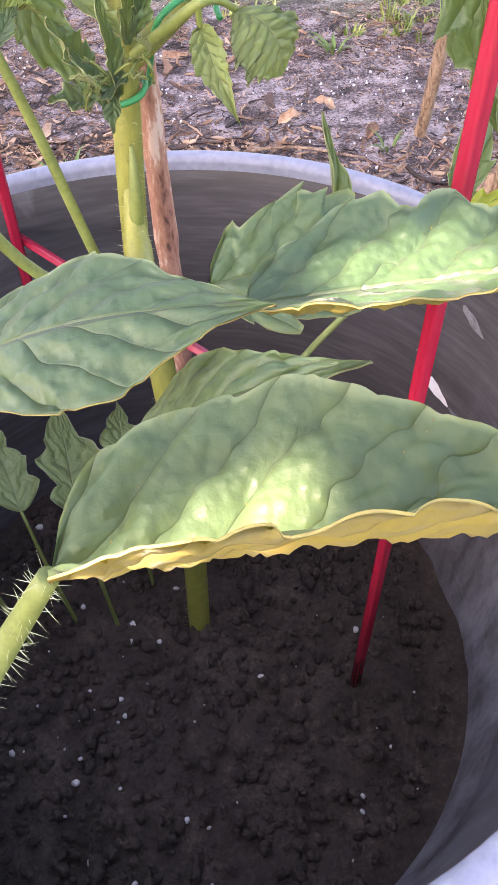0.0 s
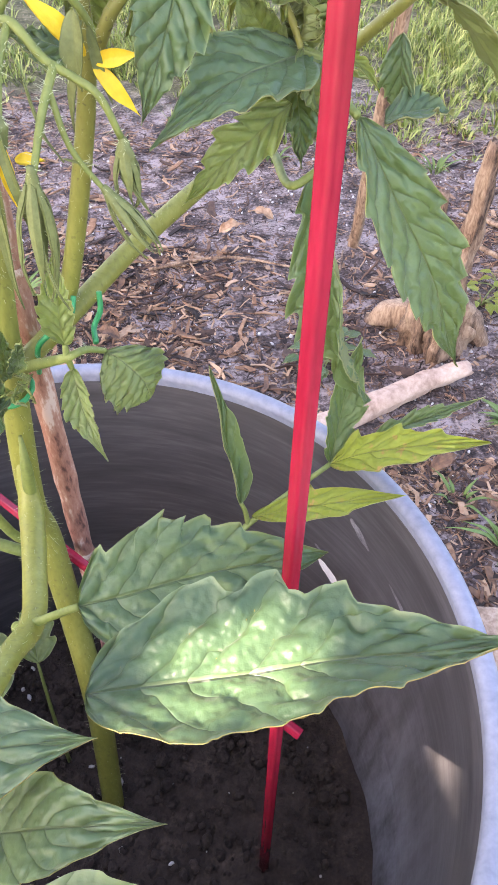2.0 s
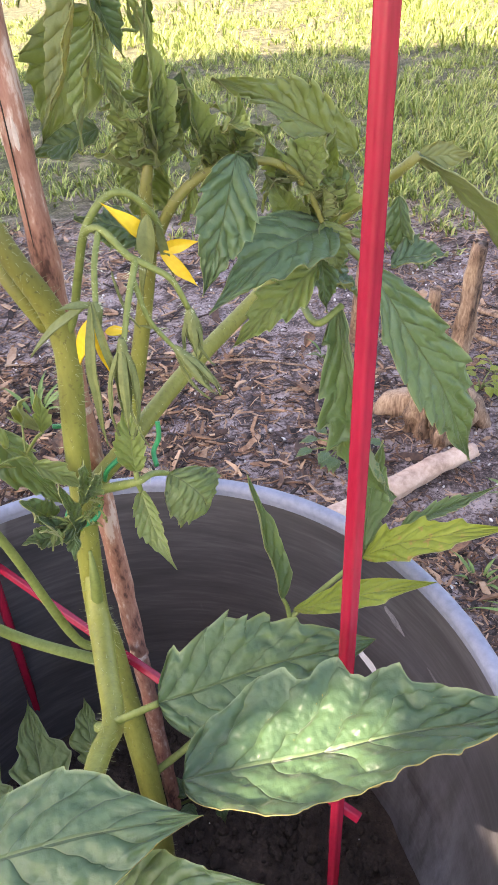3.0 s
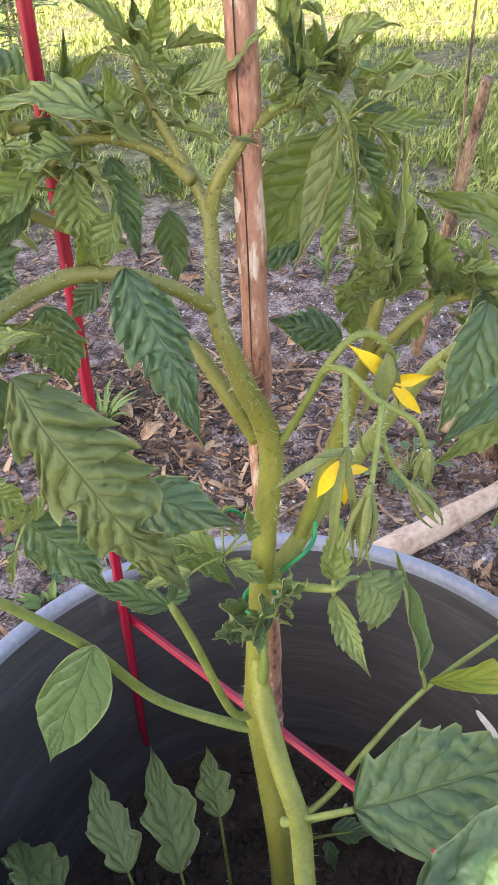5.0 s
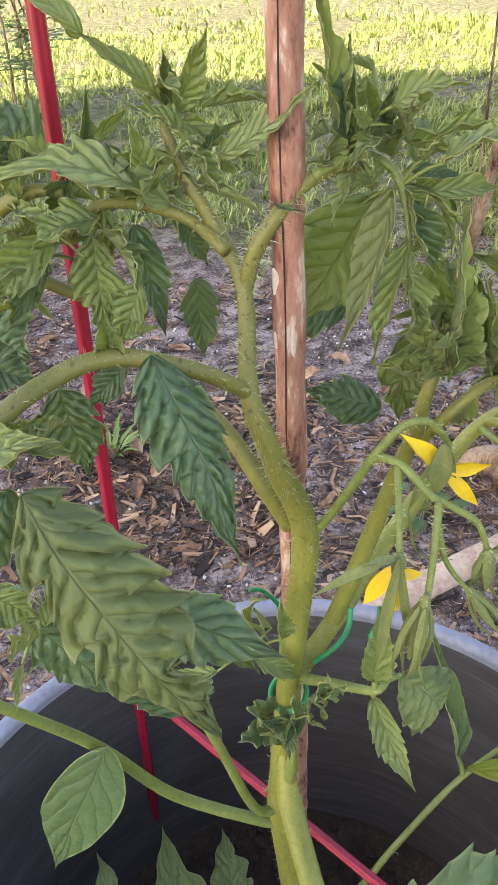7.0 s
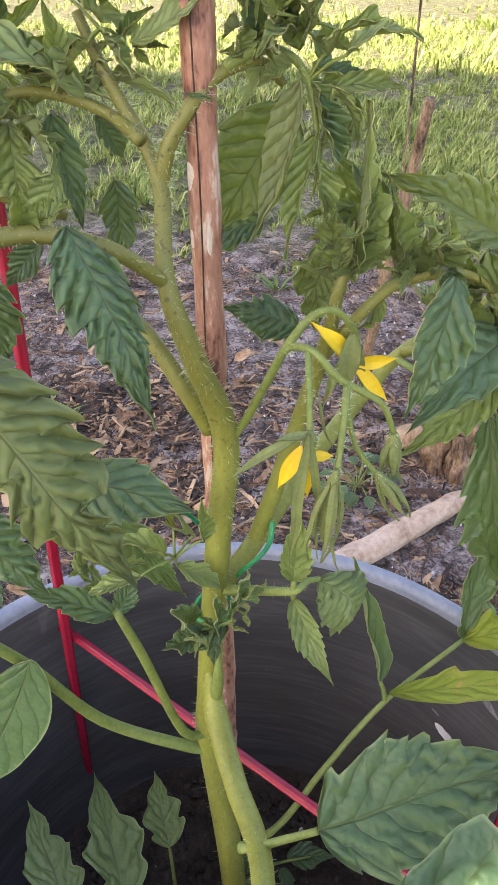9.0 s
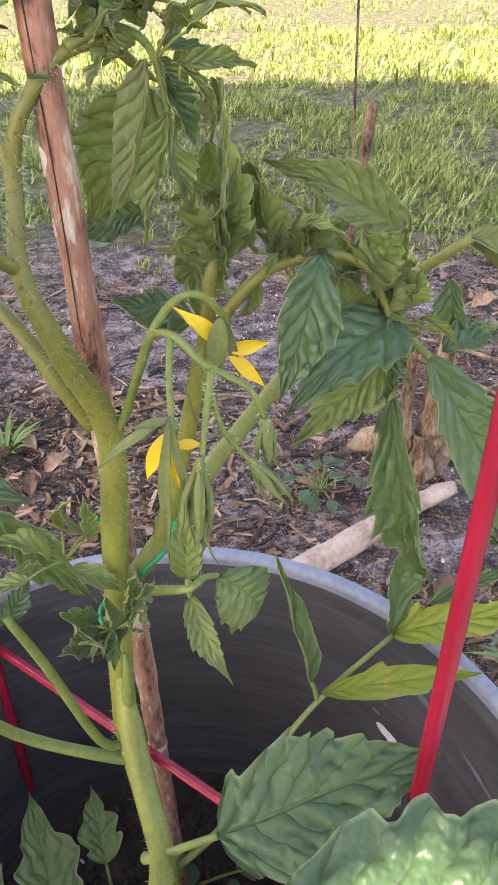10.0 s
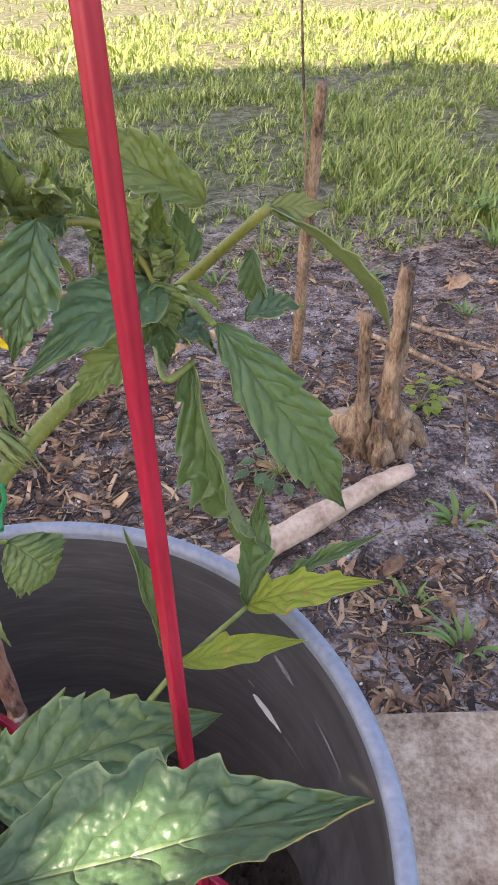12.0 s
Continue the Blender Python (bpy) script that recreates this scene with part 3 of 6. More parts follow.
def scrape(a0, a1, z0, z1, high, mat, label):
    """A scratched streak on the inner wall: a thin strip that follows the wall, pointed at both ends."""
    v, f = [], []
    for i in range(17):
        u = i / 16
        a, z = radians(a0 + (a1 - a0) * u), z0 + (z1 - z0) * u
        h = high * (math.sin(math.pi * u ** 0.7) ** 0.7) * (1 + 0.35 * noise.noise(Vector((u * 7, a0, z0 * 40)))) + 0.0002
        for s in (-1, 0, 1):
            zz = z + s * h
            r = (SOIL_R + (0.1895 - SOIL_R) * (zz - SOIL_Z) / (RIM_Z - 0.03 - SOIL_Z)) * (1 + 0.006 * noise.noise(Vector((math.cos(a), math.sin(a), 0.3))))
            v.append(Vector(((r - 0.0007) * math.cos(a), (r - 0.0007) * math.sin(a), zz)))
    for i in range(16):
        for s in (0, 1):
            k = i * 3 + s
            f.append((k, k + 1, k + 4, k + 3))
    ob = mesh_object("scrape", v, f, mat)
    ob.matrix_basis = POT_M
    tagged(under(ob, pot), label)


SCRAPE = surface("white_scrape", ((0.3, (0.62, 0.61, 0.60)), (0.7, (0.85, 0.84, 0.83))), 60, 0.6)
FAINT = surface("grey_scuff", ((0.35, (0.11, 0.108, 0.112)), (0.65, (0.30, 0.29, 0.30))), 140, 0.6)
scrape(42.0, 33.2, 0.3675, 0.3565, 0.0042, SCRAPE, "white scrape on the inner wall")
scrape(33.2, 25.0, 0.3562, 0.3515, 0.0016, FAINT, "grey scuff on the inner wall")
scrape(36.5, 30.5, 0.4260, 0.4170, 0.0030, FAINT, "grey scuff on the inner wall")
scrape(43.5, 41.5, 0.3790, 0.3770, 0.0012, FAINT, "grey scuff on the inner wall")
scrape(24.0, 12.0, 0.4130, 0.4060, 0.0016, FAINT, "grey scuff on the inner wall")

sv, sf = [(0, 0, 0.0)], []
rings, seg = 34, 96
for i in range(1, rings + 1):
    for k in range(seg):
        r, a = (SOIL_R + 0.002) * i / rings, 2 * math.pi * k / seg
        x, y = r * math.cos(a), r * math.sin(a)
        sv.append((x, y, 0.006 * noise.noise(Vector((x * 30, y * 30, 0))) + 0.004 * noise.noise(Vector((x * 90, y * 90, 3))) + 0.003 * noise.noise(Vector((x * 220, y * 220, 5)))))
for k in range(seg):
    sf.append((0, 1 + k, 1 + (k + 1) % seg))
for i in range(rings - 1):
    for k in range(seg):
        a, b = 1 + i * seg + k, 1 + i * seg + (k + 1) % seg
        sf.append((a, a + seg, b + seg, b))
soil = mesh_object("potting_soil", sv, sf, SOIL)
soil.matrix_basis = Matrix.Translation((0, 0, SOIL_Z)) @ POT_M
tagged(soil, "dark damp potting mix inside the grey planter", "soil")


def in_pot(r):
    a, q = r.random() * 6.283, math.sqrt(r.random()) * 0.172
    return POT_AT + Vector((q * math.cos(a), q * math.sin(a), SOIL_Z + 0.003))


grains("soil_perlite", "white perlite grains in the potting mix", 90, in_pot, 0.0022, PERLITE, 9)
grains("soil_crumbs", "dark crumbs of bark on the potting mix", 1800, in_pot, 0.0042, SOIL, 10)

# ------------------------------------------------------------------ cage, cane, ties
cage = thing("tomato_cage", (0.02, 0.0, SOIL_Z), "red coated wire tomato cage pushed into the pot", "plant support")
CAGE_R = 0.0031


def on_leg(low, high, z):
    u = (z - low[2]) / (high[2] - low[2])
    return Vector(low).lerp(Vector(high), u)


RIGHT = ((0.1255, -0.0695, 0.45), (0.1282, -0.0604, 0.70))
LEFT = ((-0.0868, 0.0921, 0.45), (-0.0714, 0.0872, 0.70))
for a, b in (RIGHT, LEFT):
    tube("leg", [on_leg(a, b, 0.20), on_leg(a, b, 0.5), on_leg(a, b, 0.8), on_leg(a, b, 1.15)], [CAGE_R, CAGE_R, CAGE_R * 0.92, CAGE_R * 0.86], RED, cage, 30, 4, flute=0.11)
for zl, zr in ((0.440, 0.427), (0.842, 0.8245)):
    p, q = on_leg(*LEFT, zl), on_leg(*RIGHT, zr)
    d = (q - p).normalized()
    off = Vector((d.y, -d.x, 0)) * CAGE_R * -1.7
    tube("crossbar", [p - d * 0.012 + off, p.lerp(q, 0.5) + off, q + d * 0.010 + off], [CAGE_R * 0.86], RED, cage, 30, 6, flute=0.10)

CANE = (Vector((0.0152, 0.0330, 0.25)), Vector((0.0135, 0.0425, 0.75)))
cane = thing("bamboo_stake", CANE[0], "weathered reddish brown cane stake in the pot", "plant stake")
steps = 60
cp = [CANE[0].lerp(CANE[1], -0.10 + 1.54 * i / steps) for i in range(steps + 1)]
cr = [0.0054 + 0.0008 * (1 if i % 15 in (7,) else 0) + 0.0003 * math.sin(i * 1.7) for i in range(steps + 1)]
tube("cane_shaft", cp, cr, BAMBOO, cane, 16, 1, 0.06)
up = (CANE[1] - CANE[0]).normalized()
for z in (0.42, 0.605):
    c = CANE[0] + up * ((z - CANE[0].z) / up.z)
    tube("cane_node", [c - up * 0.0022, c - up * 0.0008, c + up * 0.0008, c + up * 0.0022], [0.0052, 0.0060, 0.0059, 0.0052], BAMBOO, cane, 16, 2, 0.05, label="swollen cane joint")
seam = []
for i in range(14):
    c = CANE[0] + up * ((0.60 + 0.30 * i / 13 - CANE[0].z) / up.z)
    a = -1.85 + 0.06 * math.sin(i * 1.3)
    seam.append(c + Vector((math.cos(a), math.sin(a), 0)) * 0.0056)
tube("crack", seam, [0.0001, 0.00028, 0.00028, 0.0001], SOIL, cane, 6, 3, label="dark lengthwise crack")


def bare_patch(z, turn, high, wide, pale):
    """A sun fleck painted on the cane: a thin curved ragged-edged pale patch lying on its skin."""
    c = CANE[0] + up * ((z - CANE[0].z) / up.z)
    x = Vector((math.cos(turn), math.sin(turn), 0))
    y = up.cross(x).normalized()
    x = y.cross(up).normalized()
    v, f = [], []
    for i in range(9):
        u = i / 8 * 2 - 1
        half = wide * math.sqrt(max(0.0, 1 - u * u)) * (1 + 0.4 * noise.noise(Vector((u * 2, z * 90, 0)))) + 0.02
        for j in range(7):
            a = half * (j / 6 * 2 - 1)
            v.append(c + up * high * u + (x * math.cos(a) + y * math.sin(a)) * (0.00585 - 0.0006 * abs(j - 3) / 3))
    for i in range(8):
        for j in range(6):
            k = i * 7 + j
            f.append((k, k + 1, k + 8, k + 7))
    o = v[0].copy()
    ob = mesh_object("bare_patch", [q - o for q in v], f, pale)
    ob.matrix_basis = Matrix.Translation(o)
    tagged(under(ob, cane), "sun fleck painted pale on the cane")


# pale colour that stands in for sunlight on the cane
SUNLIT_CANE = surface("sunlit_cane", ((0.3, (0.55, 0.42, 0.33)), (0.7, (0.78, 0.70, 0.62))), 200, 0.7)
for z, turn, high, wide in ((0.7470, -2.6, 0.0045, 0.45), (0.7262, -2.6, 0.0032, 0.45), (0.7272, -1.35, 0.006, 0.22)):
    bare_patch(z, turn, high, wide, SUNLIT_CANE)

# ------------------------------------------------------------------ tomato plant
PLANT = thing("tomato_plant", (0.012, -0.03, SOIL_Z), "green potted tomato plant with yellow flowers tied to a cane", "tomato plant")
# main stem from the soil to the first fork, and its two leaders
tube("stem", [(0.0175, -0.0450, 0.2000), (0.0165, -0.0130, 0.3361), (0.0060, 0.0142, 0.4531), (0.0063, 0.0100, 0.4993), (0.0139, 0.0194, 0.5982), (0.0186, 0.0228, 0.6523), (0.0087, 0.0137, 0.6932), (0.0009, 0.0153, 0.7211), (-0.0011, 0.0373, 0.7483), (-0.0159, 0.0463, 0.7766), (-0.0228, 0.0507, 0.7923)], [0.0074, 0.0074, 0.0072, 0.006, 0.0055, 0.0052, 0.0043, 0.0032, 0.0026, 0.0021, 0.0016], STEM, PLANT, sides=18, wobble=0.05, hairy=1500, hair=0.003)
tube("branch", [(-0.0011, 0.0374, 0.7422), (0.0029, 0.0366, 0.7570), (0.0101, 0.0380, 0.7681), (0.0195, 0.0424, 0.7767), (0.0317, 0.0483, 0.7787), (0.0400, 0.0502, 0.7724)], [0.0028, 0.0026, 0.0024, 0.0022, 0.002, 0.0016], STEM, PLANT, sides=14, hairy=400, hair=0.0035)
leaf(PLANT, (0.0094, 0.0369, 0.7721), (0.0188, 0.0322, 0.7714), (0.0680, -0.9381, 0.3397), 0.0023, fold=40, teeth=3)
# compound leaf leaning towards the pot's open side
tube("leaf_rachis", [(0.0080, 0.0090, 0.5250), (0.0105, -0.0030, 0.5040), (0.0190, -0.0350, 0.5020), (0.0275, -0.0660, 0.5130), (0.0290, -0.0904, 0.5320), (0.0300, -0.1150, 0.5450), (0.0310, -0.1320, 0.5520)], [0.0030, 0.0058, 0.0054, 0.0050, 0.0044, 0.0036, 0.0028], STEM, PLANT, sides=14, wobble=0.05, hairy=200, label="thick pale leaf stalk leaning out of the stem")
# side branch to the right with drooping leaves
tube("branch", [(0.0125, 0.0172, 0.5700), (0.0320, 0.0400, 0.5815), (0.0600, 0.0780, 0.5970), (0.0950, 0.1200, 0.6120), (0.1135, 0.1300, 0.6276), (0.1450, 0.1180, 0.6600), (0.1761, 0.0974, 0.6939)], [0.0044, 0.0045, 0.0044, 0.0042, 0.0038, 0.0030, 0.0022], STEM, PLANT, sides=14, wobble=0.04, hairy=300)
leaf(PLANT, (0.1495, 0.0560, 0.6600), (0.2123, 0.0660, 0.5375), (0.4372, -0.8929, 0.1081), 0.0370, fold=14, bend=0.06, teeth=8, depth=0.22, veins=9, pucker=0.06, fat=0.42, wave=0.03)
tube("leaf_stalk", [(0.1310, 0.1235, 0.6455), (0.1340, 0.0900, 0.6600), (0.1396, 0.0645, 0.6665), (0.1481, 0.0495, 0.6626)], [0.0022, 0.002, 0.0015], STALK, PLANT)
tube("leaf_stalk", [(0.1100, 0.1282, 0.6246), (0.1190, 0.0900, 0.6330), (0.1254, 0.0549, 0.6344), (0.1381, 0.0593, 0.6403)], [0.002, 0.0018, 0.0015], STALK, PLANT)
leaf(PLANT, (0.1356, 0.0594, 0.6404), (0.1697, 0.0549, 0.5223), (-0.55, -0.82, 0.10), 0.0330, fold=32, bend=0.09, twist=40, teeth=7, depth=0.28, pucker=0.09, fat=0.42, wave=0.07, roll=0.5)
leaf(PLANT, (0.1761, 0.0974, 0.6939), (0.2453, 0.1309, 0.6098), (0.6502, 0.3572, 0.6705), 0.0308, fold=15, bend=0.06, teeth=9, depth=0.2, fat=0.45)
leaf(PLANT, (0.1765, 0.1027, 0.6915), (0.2029, 0.1013, 0.6917), (0.0035, -0.9433, 0.3318), 0.0150, teeth=4, depth=0.3, mats=(LEAF_UNDER, LEAF_UNDER))
leaf(PLANT, (0.1672, 0.0903, 0.6783), (0.1774, 0.0890, 0.6446), (-0.6155, -0.7861, -0.0565), 0.0195, fold=30, bend=0.15)
leaf(PLANT, (0.1620, 0.0742, 0.6518), (0.1889, 0.0765, 0.6548), (-0.1348, -0.1979, 0.9709), 0.0236, fold=20, bend=0.1, wave=0.06)
leaf(PLANT, (0.1199, 0.0743, 0.6487), (0.1482, 0.0691, 0.6382), (0.3765, 0.1443, 0.9151), 0.0465, fold=15, bend=0.12)
leaf(PLANT, (0.1407, 0.0815, 0.6769), (0.1350, 0.0866, 0.7017), (0.0646, -0.9740, 0.2172), 0.0148, fold=10, bend=-0.1)
tube("branch", [(0.1135, 0.1300, 0.6276), (0.1150, 0.0900, 0.6520), (0.1164, 0.0499, 0.6766), (0.1218, 0.0515, 0.6901), (0.1286, 0.0521, 0.7047)], [0.0026, 0.0025, 0.0024, 0.0022, 0.0016], STEM, PLANT, sides=12)
leaf(PLANT, (0.1297, 0.0449, 0.6845), (0.0810, -0.0025, 0.6717), (-0.10, -0.62, 0.78), 0.0330, fold=12, bend=0.10, teeth=6, depth=0.16, pucker=0.05, fat=0.34)
leaf(PLANT, (0.1235, 0.0300, 0.6738), (0.0870, 0.0220, 0.6422), (0.3000, -0.6500, 0.7000), 0.0200, fold=24, bend=0.08, teeth=6, depth=0.26, pucker=0.09, wave=0.10, veins=8, mats=(LEAF_YOUNG, LEAF_UNDER))
leaf(PLANT, (0.0942, 0.0140, 0.7222), (0.0793, -0.0027, 0.6786), (0.2172, -0.9675, 0.1292), 0.0240, fold=16, bend=0.08, teeth=7, depth=0.18, pucker=0.07, wave=0.03)
# scar of a cut leaf on the stem
tube("leaf_scar", [(0.0121, 0.0057, 0.5442), (0.0121, 0.0024, 0.5281), (0.0095, 0.0024, 0.5062)], [0.0008, 0.0026, 0.0034], STALK, PLANT, wobble=0.1, label="brownish scar of a cut leaf")
# young leaves at the knot
tube("leaf_stalk", [(0.0134, 0.0170, 0.5718), (0.0305, 0.0038, 0.5859), (0.0444, -0.0070, 0.5976), (0.0503, -0.0018, 0.5972), (0.0562, 0.0034, 0.5927)], [0.0026, 0.0022, 0.0017, 0.0014, 0.0011], STALK, PLANT, hairy=60)
leaf(PLANT, (0.0562, 0.0034, 0.5927), (0.0718, -0.0011, 0.5730), (0.5451, -0.6164, 0.5682), 0.0321, fold=6, bend=0.34, pucker=0.1, teeth=9, depth=0.2, fat=0.5, curl=0.5, taper=0.8, veins=7, mats=(LEAF_YOUNG, LEAF_UNDER))
leaf(PLANT, (0.0446, -0.0047, 0.5902), (0.0594, -0.0321, 0.5693), (-0.2573, -0.6706, 0.6958), 0.0138, fold=28, bend=0.1, teeth=8, pucker=0.08, depth=0.2, roll=0.3, veins=7, mats=(LEAF_YOUNG, LEAF_UNDER))
leaf(PLANT, (0.0443, -0.0061, 0.6028), (0.0451, 0.0014, 0.6380), (0.0356, -0.9689, 0.2450), 0.0149, fold=22, bend=0.08, pucker=0.08, teeth=8, depth=0.2, roll=0.3, veins=7, mats=(LEAF_YOUNG, LEAF_UNDER))
tube("leaf_stalk", [(0.0444, -0.0070, 0.5976), (0.0443, -0.0061, 0.6028)], [0.0014, 0.001], STALK, PLANT)
tube("leaf_stalk", [(0.0444, -0.0070, 0.5976), (0.0446, -0.0047, 0.5902)], [0.0014, 0.001], STALK, PLANT)
leaf(PLANT, (0.0135, -0.0036, 0.5677), (0.0130, -0.0141, 0.6059), (0.7577, -0.6341, -0.1546), 0.0094, fold=30, pucker=0.06, wave=0.12, lobes=2)
leaf(PLANT, (0.0102, -0.0034, 0.5642), (0.0007, -0.0137, 0.5876), (0.9092, -0.3442, 0.2344), 0.0109, fold=30, pucker=0.06, wave=0.12, lobes=2)
leaf(PLANT, (0.0174, -0.0037, 0.5747), (0.0009, -0.0135, 0.5675), (0.0083, -0.5518, 0.8340), 0.0126, fold=30, pucker=0.06, wave=0.12, lobes=2)
leaf(PLANT, (0.0192, -0.0039, 0.5847), (0.0264, -0.0151, 0.6178), (0.4869, -0.7958, -0.3601), 0.0102, fold=30, pucker=0.06, wave=0.12, lobes=2)
leaf(PLANT, (0.0222, -0.0040, 0.5879), (0.0330, -0.0152, 0.6120), (0.0952, -0.8923, -0.4414), 0.0091, fold=30, pucker=0.06, wave=0.12, lobes=2)
leaf(PLANT, (0.0113, -0.0036, 0.5695), (0.0113, -0.0138, 0.5585), (-0.0755, -0.7190, 0.6909), 0.0103, fold=30, pucker=0.06, wave=0.12, lobes=2)
leaf(PLANT, (0.0024, -0.0035, 0.5751), (-0.0041, -0.0138, 0.5969), (0.9293, -0.3491, 0.1202), 0.0166, fold=30, pucker=0.06, wave=0.12, lobes=2)
leaf(PLANT, (0.0027, -0.0034, 0.5646), (-0.0094, -0.0134, 0.5709), (0.6149, -0.2191, 0.7576), 0.0151, fold=30, pucker=0.06, wave=0.12, lobes=2)
# low leaves over the pot
tube("leaf_stalk", [(0.0210, -0.0669, 0.5109), (0.0263, -0.0692, 0.5159), (0.0394, -0.0709, 0.5267), (0.0506, -0.0724, 0.5357)], [0.0024, 0.0018, 0.0016, 0.0014], STALK, PLANT)
leaf(PLANT, (0.0506, -0.0724, 0.5357), (0.1411, -0.0522, 0.5432), (0.024, -0.443, 0.896), 0.0455, fold=6, bend=0.05, teeth=8, depth=0.20, pucker=0.055, fat=0.3, taper=1.0, veins=7, peaks=((.35, 1, .09, .14), (.10, 1, .10, .08), (.50, 1, .05, .10), (.20, -1, .06, .10), (.45, -1, .06, .12), (.66, -1, .05, .10)))
leaf(PLANT, (0.0660, -0.1190, 0.5650), (0.1883, -0.1075, 0.5775), (-0.06, 0.127, 0.99), 0.0470, fold=16, bend=0.004, twist=-4, teeth=7, depth=0.05, pucker=0.06, fat=0.30, taper=0.95, wave=0.015, roll=0.17, veins=8, mats=(LEAF, LEAF_SUNLIT_UNDER), peaks=((.29, 1, .10, .13), (.45, 1, .16, .11), (.62, 1, .11, .10), (.29, -1, .06, .14), (.51, -1, .06, .12), (.70, -1, .03, .08)))
leaf(PLANT, (-0.0080, -0.1440, 0.5620), (0.0745, -0.1372, 0.5795), (-0.0505, -0.2509, 0.9667), 0.0435, fold=-8, bend=0.10, teeth=5, depth=0.08, pucker=0.04, fat=0.42, mats=(LEAF, LEAF_SUNLIT_UNDER))
leaf(PLANT, (0.0400, -0.1500, 0.5450), (0.0939, -0.1576, 0.5824), (-0.45, -0.164, 0.88), 0.0260, fold=12, bend=0.08, teeth=5, depth=0.08, pucker=0.04, fat=0.36)
leaf(PLANT, (0.0395, -0.2035, 0.5750), (0.1500, -0.1890, 0.5790), (-0.16, 0.3416, 0.9186), 0.0580, fold=36, bend=0.015, teeth=6, depth=0.06, pucker=0.045, fat=0.33, wave=0.012, roll=0.15, veins=8, mats=(LEAF_SCORCHED, LEAF_SUNLIT_UNDER))
tube("leaf_stalk", [(0.0180, -0.2158, 0.5436), (0.0280, -0.2075, 0.5575), (0.0395, -0.2045, 0.5765)], [0.003, 0.0026, 0.002], STALK, PLANT, hairy=120, hair=0.003)
# right low branch with yellowing leaves
tube("leaf_stalk", [(0.0140, -0.0060, 0.3471), (0.0463, 0.0070, 0.3690), (0.0720, 0.0230, 0.3995), (0.1100, 0.0460, 0.4345), (0.1561, 0.0630, 0.4690)], [0.0026, 0.0022, 0.002, 0.0018, 0.0014], STALK, PLANT)
leaf(PLANT, (0.1125, 0.0480, 0.4400), (0.1837, 0.0055, 0.5090), (-0.60, -0.25, 0.76), 0.0175, fold=10, bend=0.03, teeth=2, depth=0.08, fat=0.45, taper=1.05, pucker=0.03, peaks=((.45, 1, .20, .12), (.70, -1, .10, .12)), mats=(LEAF_YELLOW, LEAF_UNDER))
leaf(PLANT, (0.1561, 0.0630, 0.4690), (0.2254, 0.0294, 0.5207), (-0.5160, -0.2474, 0.8201), 0.0220, fold=8, bend=0.08, teeth=3, depth=0.1, fat=0.4, taper=1.05, wave=0.03, pucker=0.03, peaks=((.22, 1, .25, .12), (.50, 1, .16, .10), (.75, 1, .10, .10), (.4, -1, .12, .14), (.68, -1, .10, .12)), mats=(LEAF_YELLOW, LEAF_UNDER))
leaf(PLANT, (0.1561, 0.0630, 0.4690), (0.1680, 0.0880, 0.5385), (0.1508, -0.9848, -0.0860), 0.0245, fold=22, bend=-0.05, teeth=4, depth=0.35, fat=0.42, wave=0.06)
leaf(PLANT, (0.1818, 0.0799, 0.4735), (0.2398, 0.0851, 0.5011), (-0.2647, -0.3439, 0.9009), 0.0144, fold=35, twist=40, wave=0.1, teeth=7, depth=0.3)
leaf(PLANT, (0.1060, 0.0490, 0.4500), (0.0888, 0.0805, 0.5239), (0.6455, -0.7127, 0.2745), 0.0185, fold=40, teeth=4, depth=0.15, lobes=2, lobe_depth=0.45, wave=0.08, roll=0.4)
tube("leaf_stalk", [(0.1100, 0.0460, 0.4345), (0.1085, 0.0480, 0.4430), (0.1060, 0.0490, 0.4500)], [0.0016, 0.0015, 0.0012], STALK, PLANT)
# left side branches and leaves
tube("branch", [(0.0009, 0.0153, 0.7211), (-0.0136, 0.0019, 0.7379), (-0.0344, 0.0002, 0.7433), (-0.0502, -0.0102, 0.7430), (-0.0642, -0.0329, 0.7380), (-0.0988, -0.0350, 0.6904)], [0.0024, 0.0025, 0.0027, 0.0028, 0.0027, 0.0025], STEM, PLANT, sides=14, hairy=300)
tube("branch", [(0.0121, 0.0244, 0.6552), (0.0039, 0.0230, 0.6757), (-0.0103, 0.0347, 0.6939), (-0.0267, 0.0544, 0.6988)], [0.0028, 0.0034, 0.003, 0.0026], STEM, PLANT, sides=12, hairy=80)
leaf(PLANT, (-0.0232, -0.0064, 0.7478), (0.0003, -0.0416, 0.7043), (0.46, -0.70, 0.55), 0.0245, fold=-14, bend=0.08, teeth=9, depth=0.30, veins=10, pucker=0.10, wave=0.05, fat=0.33, curl=0.2)
leaf(PLANT, (-0.0461, -0.0537, 0.7400), (-0.0042, -0.0744, 0.6792), (0.15, -0.88, 0.45), 0.0370, fold=-16, bend=0.12, teeth=9, depth=0.30, pucker=0.09, veins=12, wave=0.07, curl=0.3, lobes=4, lobe_depth=0.35, mats=(LEAF_BROWN, LEAF_UNDER), fat=0.4)
leaf(PLANT, (-0.0248, -0.0450, 0.6908), (0.0117, -0.0600, 0.6905), (0.35, -0.62, 0.70), 0.0200, fold=-12, bend=0.10, teeth=6, depth=0.15)
